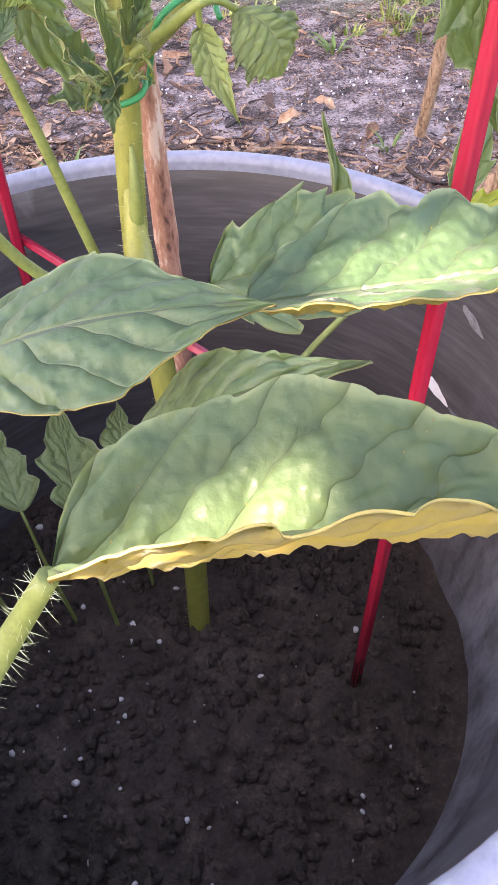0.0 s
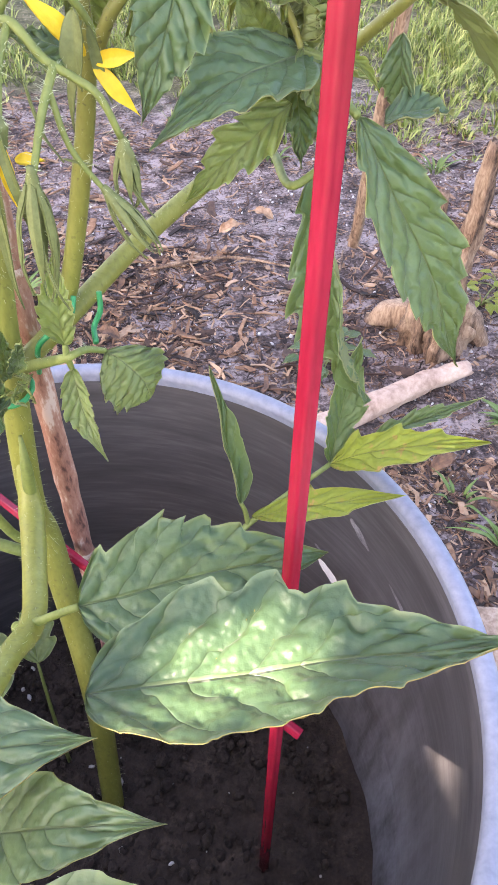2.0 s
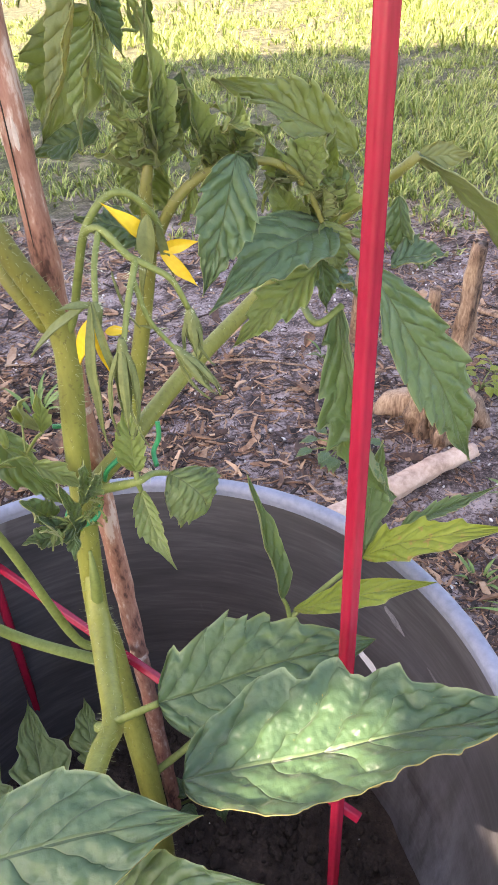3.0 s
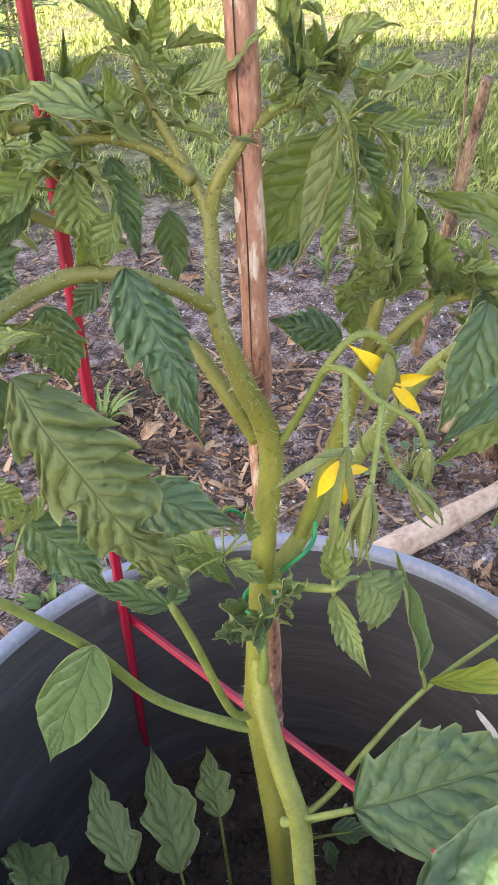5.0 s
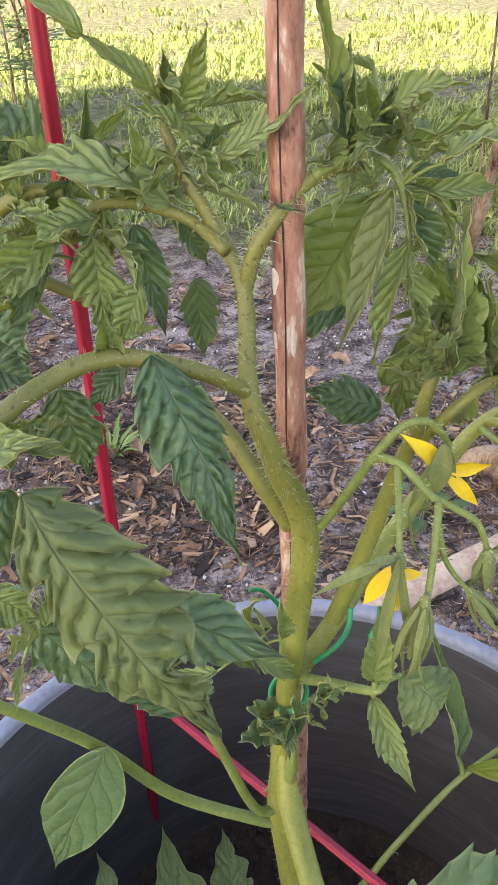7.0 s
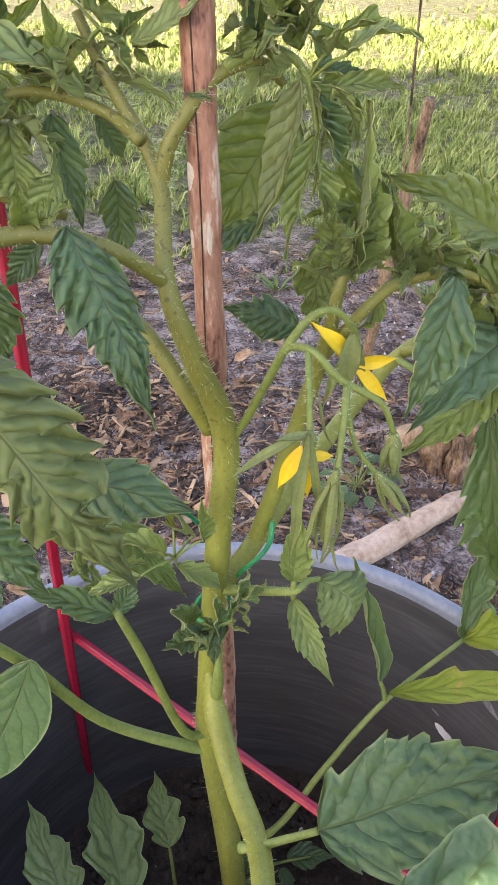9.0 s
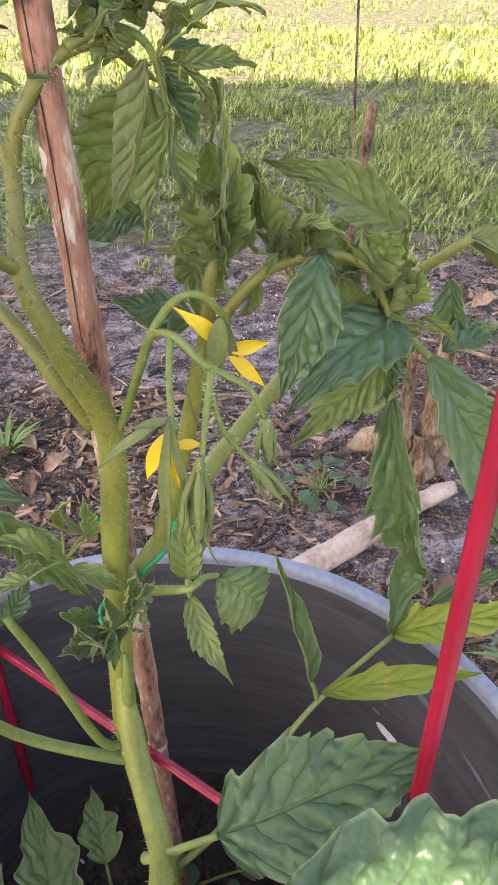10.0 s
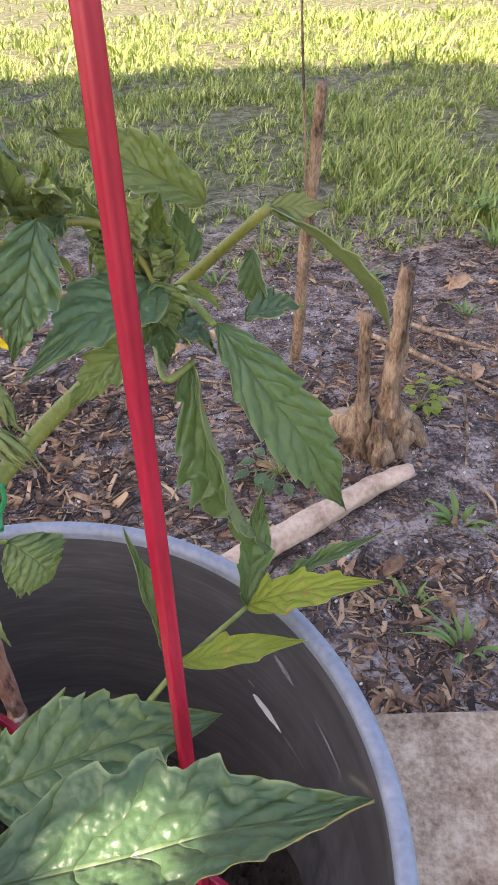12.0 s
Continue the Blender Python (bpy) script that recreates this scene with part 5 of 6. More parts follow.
leaf(PLANT, (0.1267, 0.0400, 0.6876), (0.1335, 0.0340, 0.6676), (0.3000, -0.9000, 0.3000), 0.0180, fold=24, teeth=6, depth=0.26, pucker=0.12, wave=0.1, veins=9, mats=(LEAF_YOUNG, LEAF_UNDER))
leaf(PLANT, (0.1476, 0.0980, 0.6971), (0.0843, 0.1000, 0.7295), (0.1000, -0.7500, 0.6500), 0.0296, fold=26, teeth=9, depth=0.2, pucker=0.08, wave=0.06, veins=8, bend=0.08, mats=(LEAF_BACKLIGHT_TINT, LEAF_UNDER))
tube("branch", [(0.0580, 0.0400, 0.6800), (0.0672, 0.0340, 0.6975), (0.0759, 0.0360, 0.7061), (0.0839, 0.0380, 0.7099), (0.0937, 0.0380, 0.7122), (0.1062, 0.0400, 0.7116), (0.1162, 0.0420, 0.7055), (0.1230, 0.0420, 0.6947), (0.1274, 0.0400, 0.6840)], [0.0024, 0.0022, 0.0021, 0.0020, 0.0018, 0.0016, 0.0015, 0.0014, 0.0010], STEM, PLANT, sides=10, hairy=160)
tube("branch", [(0.0300, 0.0385, 0.5790), (0.0385, 0.0412, 0.6060), (0.0471, 0.0420, 0.6390), (0.0545, 0.0410, 0.6700), (0.0580, 0.0370, 0.6898), (0.0594, 0.0340, 0.7062), (0.0630, 0.0360, 0.7215), (0.0639, 0.0360, 0.7328)], [0.0040, 0.0039, 0.0037, 0.0033, 0.0029, 0.0024, 0.0016, 0.0008], STEM, PLANT, sides=14, hairy=300)

# ruffled young leaves beyond the flowers
leaf(PLANT, (0.1197, 0.0480, 0.6826), (0.1039, 0.0400, 0.7076), (-0.3000, -0.8000, 0.5000), 0.0168, fold=30, teeth=6, depth=0.26, pucker=0.1, wave=0.1, veins=8, roll=0.5, mats=(LEAF_YOUNG, LEAF_UNDER))
leaf(PLANT, (0.1232, 0.0520, 0.6855), (0.1319, 0.0500, 0.7189), (0.2000, -0.9000, 0.4000), 0.0170, fold=20, teeth=6, depth=0.26, pucker=0.1, wave=0.1, veins=8, roll=0.5, mats=(LEAF_YOUNG, LEAF_UNDER))
leaf(PLANT, (0.1232, 0.0500, 0.6818), (0.1391, 0.0460, 0.7012), (0.2000, -0.7000, 0.7000), 0.0155, fold=30, teeth=6, depth=0.26, pucker=0.1, wave=0.1, veins=8, roll=0.5, mats=(LEAF_YOUNG, LEAF_UNDER))
leaf(PLANT, (0.1185, 0.0460, 0.6811), (0.0963, 0.0400, 0.6882), (0.0000, -0.6000, 0.8000), 0.0129, fold=30, teeth=6, depth=0.26, pucker=0.1, wave=0.1, veins=8, roll=0.5, mats=(LEAF, LEAF_UNDER))
leaf(PLANT, (0.1136, 0.0460, 0.6985), (0.1050, 0.0440, 0.7208), (-0.4000, -0.8500, 0.3000), 0.0122, fold=30, teeth=6, depth=0.26, pucker=0.1, wave=0.1, veins=8, roll=0.5, mats=(LEAF_YOUNG, LEAF_UNDER))
leaf(PLANT, (0.1094, 0.0500, 0.6994), (0.1175, 0.0500, 0.7172), (0.3000, -0.8500, 0.4000), 0.0118, fold=30, teeth=6, depth=0.26, pucker=0.1, wave=0.1, veins=8, roll=0.5, mats=(LEAF, LEAF_UNDER))
leaf(PLANT, (0.1233, 0.0500, 0.6795), (0.1376, 0.0460, 0.6644), (0.3000, -0.7000, 0.6000), 0.0146, fold=30, teeth=6, depth=0.26, pucker=0.1, wave=0.1, veins=8, roll=0.5, mats=(LEAF, LEAF_UNDER))
leaf(PLANT, (0.1196, 0.0440, 0.6796), (0.1095, 0.0340, 0.6606), (-0.2000, -0.9000, 0.4000), 0.0143, fold=30, teeth=6, depth=0.26, pucker=0.1, wave=0.1, veins=8, roll=0.5, mats=(LEAF_YOUNG, LEAF_UNDER))
leaf(PLANT, (0.1252, 0.0460, 0.6810), (0.1284, 0.0360, 0.6494), (0.2000, -0.9000, 0.3000), 0.0168, fold=18, teeth=6, depth=0.26, pucker=0.1, wave=0.1, veins=8, roll=0.2, mats=(LEAF, LEAF_UNDER))
leaf(PLANT, (0.0837, 0.0440, 0.7066), (0.0913, 0.0420, 0.7260), (0.1000, -0.9000, 0.4000), 0.0117, fold=30, teeth=6, depth=0.26, pucker=0.1, wave=0.1, veins=8, roll=0.5, mats=(LEAF_YOUNG, LEAF_UNDER))
leaf(PLANT, (0.0898, 0.0440, 0.7082), (0.0759, 0.0400, 0.7221), (-0.1000, -0.8000, 0.6000), 0.0104, fold=30, teeth=6, depth=0.26, pucker=0.1, wave=0.1, veins=8, roll=0.5, mats=(LEAF_YOUNG, LEAF_UNDER))
# lower left petiole with an oval leaf, and sprouts in the pot
tube("leaf_stalk", [(0.0049, 0.0132, 0.4487), (-0.0051, 0.0104, 0.4532), (-0.0469, 0.0045, 0.4905), (-0.0695, -0.0100, 0.5589), (-0.0897, -0.0238, 0.6068), (-0.1012, -0.0355, 0.6397)], [0.0034, 0.0032, 0.0029, 0.0025, 0.0022, 0.0018], STALK, PLANT)
leaf(PLANT, (-0.0642, -0.0155, 0.5692), (-0.0993, -0.0303, 0.4875), (0.0803, -0.9845, 0.1558), 0.0343, fold=8, teeth=2, depth=0.03, fat=0.42, pucker=0.008)
tube("leaf_stalk", [(0.0050, 0.0129, 0.4617), (-0.0074, 0.0050, 0.4781), (-0.0207, -0.0024, 0.5518), (-0.0274, -0.0087, 0.5902)], [0.0026, 0.0024, 0.0022, 0.0018], STALK, PLANT)
leaf(PLANT, (-0.0276, -0.0087, 0.5882), (-0.0618, -0.0159, 0.6134), (0.5164, -0.4489, 0.7292), 0.0142, fold=20, wave=0.08)
leaf(PLANT, (-0.0283, -0.0055, 0.5840), (-0.0196, 0.0068, 0.5943), (0.0772, -0.6589, 0.7482), 0.0122, fold=25, wave=0.08)
leaf(PLANT, (-0.0379, 0.0363, 0.6050), (-0.0033, 0.0392, 0.5415), (0.2219, -0.9655, 0.1363), 0.0258, fold=20, wave=0.05)
leaf(PLANT, (-0.0835, -0.0246, 0.3320), (-0.1179, 0.0352, 0.3505), (0.3933, -0.0240, 0.9191), 0.0368, fold=10, teeth=4, depth=0.1, lobes=3, lobe_depth=0.5, mats=(LEAF_YOUNG, LEAF_UNDER))
leaf(PLANT, (-0.0484, -0.0248, 0.3328), (-0.0773, 0.0532, 0.3486), (0.3721, -0.0580, 0.9264), 0.0446, fold=10, teeth=4, depth=0.1, lobes=3, lobe_depth=0.5, mats=(LEAF_YOUNG, LEAF_UNDER))
leaf(PLANT, (-0.0247, 0.0097, 0.3343), (-0.0363, 0.0523, 0.3502), (0.3774, -0.2365, 0.8953), 0.0306, fold=10, teeth=4, depth=0.1, lobes=3, lobe_depth=0.5, mats=(LEAF_YOUNG, LEAF_UNDER))
leaf(PLANT, (-0.1336, -0.0482, 0.3600), (-0.1667, 0.0002, 0.3208), (0.5936, -0.2169, 0.7750), 0.0423, fold=10, teeth=4, depth=0.1, lobes=3, lobe_depth=0.5, mats=(LEAF_YOUNG, LEAF_UNDER))
leaf(PLANT, (-0.1178, -0.0421, 0.3563), (-0.1820, -0.0013, 0.3141), (0.3628, 0.0189, 0.9317), 0.0377, fold=10, teeth=4, depth=0.1, lobes=3, lobe_depth=0.5, mats=(LEAF_YOUNG, LEAF_UNDER))
tube("leaf_stalk", [(0.0064, 0.0318, 0.2200), (0.0390, 0.0339, 0.2404), (0.0731, 0.0345, 0.2536)], [0.0014, 0.0012, 0.001], STALK, PLANT)
leaf(PLANT, (0.0558, 0.0386, 0.2471), (0.0913, 0.0334, 0.2545), (-0.1476, 0.0194, 0.9889), 0.0214, teeth=3, depth=0.2)
leaf(PLANT, (0.0523, 0.0301, 0.2468), (0.0567, 0.0061, 0.2525), (-0.0373, 0.2140, 0.9761), 0.0130, teeth=3, depth=0.2)
leaf(PLANT, (0.0259, 0.0295, 0.2455), (0.0168, 0.0446, 0.2510), (0.1489, -0.2518, 0.9563), 0.0152, teeth=3, depth=0.2)
leaf(PLANT, (0.0284, 0.0251, 0.2456), (0.0294, 0.0057, 0.2511), (-0.0114, 0.2684, 0.9632), 0.0142, teeth=3, depth=0.2)
tube("leaf_stalk", [(-0.0668, -0.0446, 0.2150), (-0.0752, -0.0366, 0.2760), (-0.0835, -0.0246, 0.3320)], [0.0016, 0.0014, 0.0010], STALK, PLANT, 8, 5)
tube("leaf_stalk", [(-0.0387, -0.0448, 0.2150), (-0.0436, -0.0368, 0.2764), (-0.0484, -0.0248, 0.3328)], [0.0016, 0.0014, 0.0010], STALK, PLANT, 8, 5)
tube("leaf_stalk", [(-0.0198, -0.0103, 0.2150), (-0.0222, -0.0023, 0.2772), (-0.0247, 0.0097, 0.3343)], [0.0016, 0.0014, 0.0010], STALK, PLANT, 8, 5)
tube("leaf_stalk", [(-0.1069, -0.0682, 0.2150), (-0.1202, -0.0602, 0.2900), (-0.1336, -0.0482, 0.3600)], [0.0016, 0.0014, 0.0010], STALK, PLANT, 8, 5)
tube("leaf_stalk", [(-0.0942, -0.0621, 0.2150), (-0.1060, -0.0541, 0.2882), (-0.1178, -0.0421, 0.3563)], [0.0016, 0.0014, 0.0010], STALK, PLANT, 8, 5)
# crowded young leaves at the growing tips

def young_leaves(at, n, size, seed, lift=0.3, spread=1.0):
    """A crowded growing tip: small folded, rolled leaflets on short stalks round one point."""
    r = random.Random(seed)
    c = Vector(at)
    for _ in range(n):
        d = Vector((r.gauss(0, 1), r.gauss(0, 1), r.gauss(0, 0.8) + lift)).normalized()
        b = c + d * size * 0.25 * spread + Vector((r.gauss(0, 1), r.gauss(0, 1), r.gauss(0, 1))) * size * 0.28 * spread
        ln = size * r.uniform(0.55, 1.25)
        t = b + d * ln + Vector((0, 0, -0.35 * ln * r.random()))
        tube("leaf_stalk", [c, c.lerp(b, 0.6) + Vector((0, 0, size * 0.05)), b], [0.0006, 0.0005], STALK, PLANT, 6, 3)
        leaf(PLANT, b, t, Vector((r.gauss(0, 0.5), r.gauss(-0.3, 0.5), 1)), ln * r.uniform(0.3, 0.52), mats=(LEAF_YOUNG, LEAF_UNDER), bend=r.uniform(-0.05, 0.2), fold=r.uniform(10, 45), twist=r.uniform(-50, 50),
             teeth=5, depth=0.25, pucker=0.06, wave=r.uniform(0.03, 0.14), lobes=3, lobe_depth=0.3, roll=r.uniform(0.2, 1.3))

young_leaves((-0.0156, 0.0460, 0.7883), 6, 0.0160, 3)
young_leaves((-0.0202, 0.0500, 0.7964), 5, 0.0160, 4)
young_leaves((0.0412, 0.0480, 0.7900), 8, 0.0180, 5)
young_leaves((0.0314, 0.0480, 0.7859), 7, 0.0180, 6)
young_leaves((0.0474, 0.0460, 0.7885), 6, 0.0160, 7)
young_leaves((0.0463, 0.0440, 0.7736), 6, 0.0200, 8)
young_leaves((0.0516, 0.0400, 0.7552), 5, 0.0200, 9)
young_leaves((-0.0423, 0.0440, 0.7701), 7, 0.0200, 10)
young_leaves((-0.0287, 0.0460, 0.7718), 6, 0.0180, 11)
young_leaves((-0.0597, 0.0500, 0.7735), 6, 0.0220, 12)
young_leaves((-0.0656, 0.0440, 0.7565), 7, 0.0220, 13)
young_leaves((-0.0839, 0.0500, 0.7375), 6, 0.0240, 14)
young_leaves((-0.0754, 0.0540, 0.7707), 6, 0.0240, 15)
young_leaves((0.0667, 0.0560, 0.7249), 7, 0.0200, 16)
young_leaves((0.0635, 0.0360, 0.7175), 7, 0.0180, 17)
young_leaves((0.0709, 0.0400, 0.7333), 5, 0.0160, 18)
young_leaves((0.0845, 0.0420, 0.7107), 6, 0.0160, 19)
young_leaves((0.0957, 0.0360, 0.7170), 7, 0.0160, 20)
young_leaves((0.1217, 0.0420, 0.7014), 6, 0.0180, 21)
young_leaves((0.1311, 0.0440, 0.6819), 5, 0.0180, 22)
young_leaves((0.0186, -0.0040, 0.5754), 6, 0.0080, 23)
young_leaves((0.0116, -0.0060, 0.5746), 7, 0.0100, 24)
young_leaves((0.0247, -0.0040, 0.5803), 4, 0.0070, 25)
young_leaves((-0.0032, 0.0040, 0.6065), 6, 0.0220, 26)
young_leaves((-0.0389, 0.0100, 0.5856), 6, 0.0160, 27)
young_leaves((-0.0638, -0.0300, 0.7298), 6, 0.0220, 28)
young_leaves((-0.0654, -0.0280, 0.6667), 5, 0.0200, 29)
# flower truss
truss = tube("flower_truss", [(0.0176, 0.0222, 0.6496), (0.0248, 0.0207, 0.6601), (0.0327, 0.0127, 0.6824), (0.0398, 0.0079, 0.7014), (0.0482, 0.0095, 0.7116), (0.0565, 0.0120, 0.7114), (0.0643, 0.0154, 0.7002), (0.0640, 0.0177, 0.6897)], [.0018, .0016, .0013, .001], STALK, PLANT, sides=10, hairy=160, label="hairy green flower stalk")
tube("pedicel", [(0.0389, 0.0080, 0.6996), (0.0417, 0.0058, 0.7024), (0.0476, -0.0003, 0.7037), (0.0556, -0.0057, 0.6969), (0.0626, -0.0077, 0.6934), (0.0699, -0.0095, 0.6888), (0.0745, -0.0098, 0.6779)], [0.0014, 0.0014, 0.0012, 0.001], STALK, truss, sides=8, hairy=90)
tube("pedicel", [(0.0460, 0.0007, 0.7035), (0.0453, -0.0122, 0.6970), (0.0452, -0.0214, 0.6861)], [0.0012, 0.0011, 0.001], STALK, truss, sides=8, hairy=60)
tube("pedicel", [(0.0582, -0.0067, 0.6955), (0.0558, -0.0184, 0.6869), (0.0535, -0.0274, 0.6758)], [0.0013, 0.0012, 0.001], STALK, truss, sides=8, hairy=60)
tube("pedicel", [(0.0573, -0.0127, 0.6917), (0.0611, -0.0152, 0.6773), (0.0695, -0.0156, 0.6646)], [0.001, 0.0009, 0.0008], STALK, truss, sides=8, hairy=40)
leaf(truss, (0.0627, 0.0135, 0.6920), (0.0468, 0.0076, 0.7107), (0.5909, -0.7072, 0.3881), 0.0062, mats=(PETAL, PETAL), name="petal", teeth=1, depth=0.0, pucker=0.01, fat=0.4, fold=12, bend=0.08)
leaf(truss, (0.0641, 0.0137, 0.6906), (0.0790, 0.0135, 0.6928), (-0.0290, -0.9785, 0.2042), 0.0050, mats=(PETAL, PETAL), name="petal", teeth=1, depth=0.0, pucker=0.01, fat=0.4, fold=12, bend=0.08)
leaf(truss, (0.0642, 0.0137, 0.6901), (0.0771, 0.0121, 0.6756), (0.1315, -0.9316, 0.3388), 0.0050, mats=(PETAL, PETAL), name="petal", teeth=1, depth=0.0, pucker=0.01, fat=0.4, fold=12, bend=0.08)
leaf(truss, (0.0620, 0.0091, 0.7051), (0.0610, 0.0087, 0.6836), (-0.2802, -0.9539, 0.1075), 0.0079, mats=(SEPAL, SEPAL), name="sepal", teeth=1, depth=0.0, pucker=0.01, fat=0.4, fold=25, bend=0.08)
leaf(truss, (0.0630, 0.0123, 0.7015), (0.0563, 0.0135, 0.6931), (-0.4496, -0.7994, 0.3986), 0.0032, mats=(SEPAL, SEPAL), name="sepal", teeth=1, depth=0.0, pucker=0.01, fat=0.4, fold=12, bend=0.08)
leaf(truss, (0.0642, 0.0144, 0.6998), (0.0683, 0.0153, 0.6779), (-0.1098, -0.9910, 0.0768), 0.0035, mats=(SEPAL, SEPAL), name="sepal", teeth=1, depth=0.0, pucker=0.01, fat=0.4, fold=12, bend=0.08)
leaf(truss, (0.0619, 0.0154, 0.6965), (0.0544, 0.0177, 0.6686), (-0.4217, -0.8992, 0.1166), 0.0033, mats=(SEPAL, SEPAL), name="sepal", teeth=1, depth=0.0, pucker=0.01, fat=0.4, fold=12, bend=0.08)
leaf(truss, (0.0436, -0.0218, 0.6827), (0.0355, -0.0207, 0.6640), (-0.4321, -0.8468, 0.3103), 0.0055, mats=(PETAL, PETAL), name="petal", teeth=1, depth=0.0, pucker=0.01, fat=0.4, fold=12, bend=0.08)
leaf(truss, (0.0445, -0.0218, 0.6815), (0.0457, -0.0203, 0.6592), (-0.1038, -0.9898, 0.0977), 0.0042, mats=(PETAL, PETAL), name="petal", teeth=1, depth=0.0, pucker=0.01, fat=0.4, fold=12, bend=0.08)
leaf(truss, (0.0459, -0.0181, 0.6750), (0.0541, -0.0172, 0.6746), (0.1273, -0.6380, 0.7594), 0.0038, mats=(PETAL, PETAL), name="petal", teeth=1, depth=0.0, pucker=0.01, fat=0.4, fold=12, bend=0.08)
leaf(truss, (0.0442, -0.0231, 0.6891), (0.0191, -0.0215, 0.6685), (-0.4066, -0.5728, 0.7117), 0.0035, mats=(SEPAL, SEPAL), name="sepal", teeth=1, depth=0.0, pucker=0.01, fat=0.4, fold=12, bend=0.08)
leaf(truss, (0.0444, -0.0230, 0.6878), (0.0338, -0.0272, 0.6888), (0.3270, -0.3819, 0.8644), 0.0031, mats=(SEPAL, SEPAL), name="sepal", teeth=1, depth=0.0, pucker=0.01, fat=0.4, fold=12, bend=0.08)
leaf(truss, (0.0446, -0.0241, 0.6890), (0.0402, -0.0239, 0.6299), (-0.2608, -0.9613, 0.0884), 0.0043, mats=(SEPAL, SEPAL), name="sepal", teeth=1, depth=0.0, pucker=0.01, fat=0.4, fold=30, bend=0.08)
leaf(truss, (0.0449, -0.0241, 0.6890), (0.0507, -0.0222, 0.6468), (-0.0450, -0.9980, 0.0454), 0.0033, mats=(SEPAL, SEPAL), name="sepal", teeth=1, depth=0.0, pucker=0.01, fat=0.4, fold=30, bend=0.08)
tube("calyx", [(0.0451, -0.0210, 0.6880), (0.0450, -0.0219, 0.6853), (0.0447, -0.0227, 0.6800)], [0.001, 0.0026, 0.0016], SEPAL, truss, sides=10, hairy=40)
tube("bud", [(0.0531, -0.0284, 0.6777), (0.0523, -0.0277, 0.6687), (0.0512, -0.0275, 0.6541), (0.0506, -0.0274, 0.6457)], [0.001, 0.00272, 0.002108, 0.0004], SEPAL, truss, sides=12, hairy=90, wobble=0.25, hair=0.0016)
leaf(truss, (0.0546, -0.0290, 0.6735), (0.0507, -0.0275, 0.6352), (0.9530, -0.2955, -0.0673), 0.0039, bend=.1, fold=-28, teeth=1, depth=0.0, pucker=0.02, fat=.3, wave=.05, mats=(SEPAL, SEPAL), name="sepal")
leaf(truss, (0.0529, -0.0303, 0.6736), (0.0502, -0.0298, 0.6390), (0.0141, -0.9999, -0.0010), 0.0039, bend=.1, fold=-28, teeth=1, depth=0.0, pucker=0.02, fat=.3, wave=.05, mats=(SEPAL, SEPAL), name="sepal")
leaf(truss, (0.0510, -0.0290, 0.6737), (0.0459, -0.0286, 0.6380), (-0.9442, -0.3225, 0.0667), 0.0039, bend=.1, fold=-28, teeth=1, depth=0.0, pucker=0.02, fat=.3, wave=.05, mats=(SEPAL, SEPAL), name="sepal")
leaf(truss, (0.0516, -0.0268, 0.6737), (0.0495, -0.0265, 0.6365), (-0.5977, 0.8006, 0.0422), 0.0039, bend=.1, fold=-28, teeth=1, depth=0.0, pucker=0.02, fat=.3, wave=.05, mats=(SEPAL, SEPAL), name="sepal")
leaf(truss, (0.0539, -0.0269, 0.6735), (0.0515, -0.0251, 0.6351), (0.5748, 0.8173, -0.0406), 0.0039, bend=.1, fold=-28, teeth=1, depth=0.0, pucker=0.02, fat=.3, wave=.05, mats=(SEPAL, SEPAL), name="sepal")
tube("bud", [(0.0748, -0.0098, 0.6780), (0.0750, -0.0097, 0.6738), (0.0752, -0.0091, 0.6661), (0.0756, -0.0091, 0.6619)], [0.001, 0.00256, 0.001984, 0.0004], SEPAL, truss, sides=12, hairy=90, wobble=0.25, hair=0.0016)
leaf(truss, (0.0767, -0.0103, 0.6760), (0.0766, -0.0092, 0.6568), (0.9537, -0.2955, 0.0552), 0.0037, bend=.1, fold=-28, teeth=1, depth=0.0, pucker=0.02, fat=.3, wave=.05, mats=(SEPAL, SEPAL), name="sepal")
leaf(truss, (0.0750, -0.0116, 0.6759), (0.0758, -0.0115, 0.6586), (0.0141, -0.9999, 0.0008), 0.0037, bend=.1, fold=-28, teeth=1, depth=0.0, pucker=0.02, fat=.3, wave=.05, mats=(SEPAL, SEPAL), name="sepal")
leaf(truss, (0.0733, -0.0103, 0.6757), (0.0719, -0.0103, 0.6577), (-0.9450, -0.3225, -0.0547), 0.0037, bend=.1, fold=-28, teeth=1, depth=0.0, pucker=0.02, fat=.3, wave=.05, mats=(SEPAL, SEPAL), name="sepal")
leaf(truss, (0.0739, -0.0083, 0.6759), (0.0753, -0.0084, 0.6574), (-0.5982, 0.8006, -0.0346), 0.0037, bend=.1, fold=-28, teeth=1, depth=0.0, pucker=0.02, fat=.3, wave=.05, mats=(SEPAL, SEPAL), name="sepal")
leaf(truss, (0.0760, -0.0083, 0.6760), (0.0772, -0.0070, 0.6569), (0.5753, 0.8173, 0.0333), 0.0037, bend=.1, fold=-28, teeth=1, depth=0.0, pucker=0.02, fat=.3, wave=.05, mats=(SEPAL, SEPAL), name="sepal")
tube("bud", [(0.0685, -0.0156, 0.6665), (0.0714, -0.0156, 0.6621), (0.0764, -0.0156, 0.6545), (0.0794, -0.0156, 0.6501)], [0.001, 0.0022400000000000002, 0.001736, 0.0004], SEPAL, truss, sides=12, hairy=90, wobble=0.25, hair=0.0016)
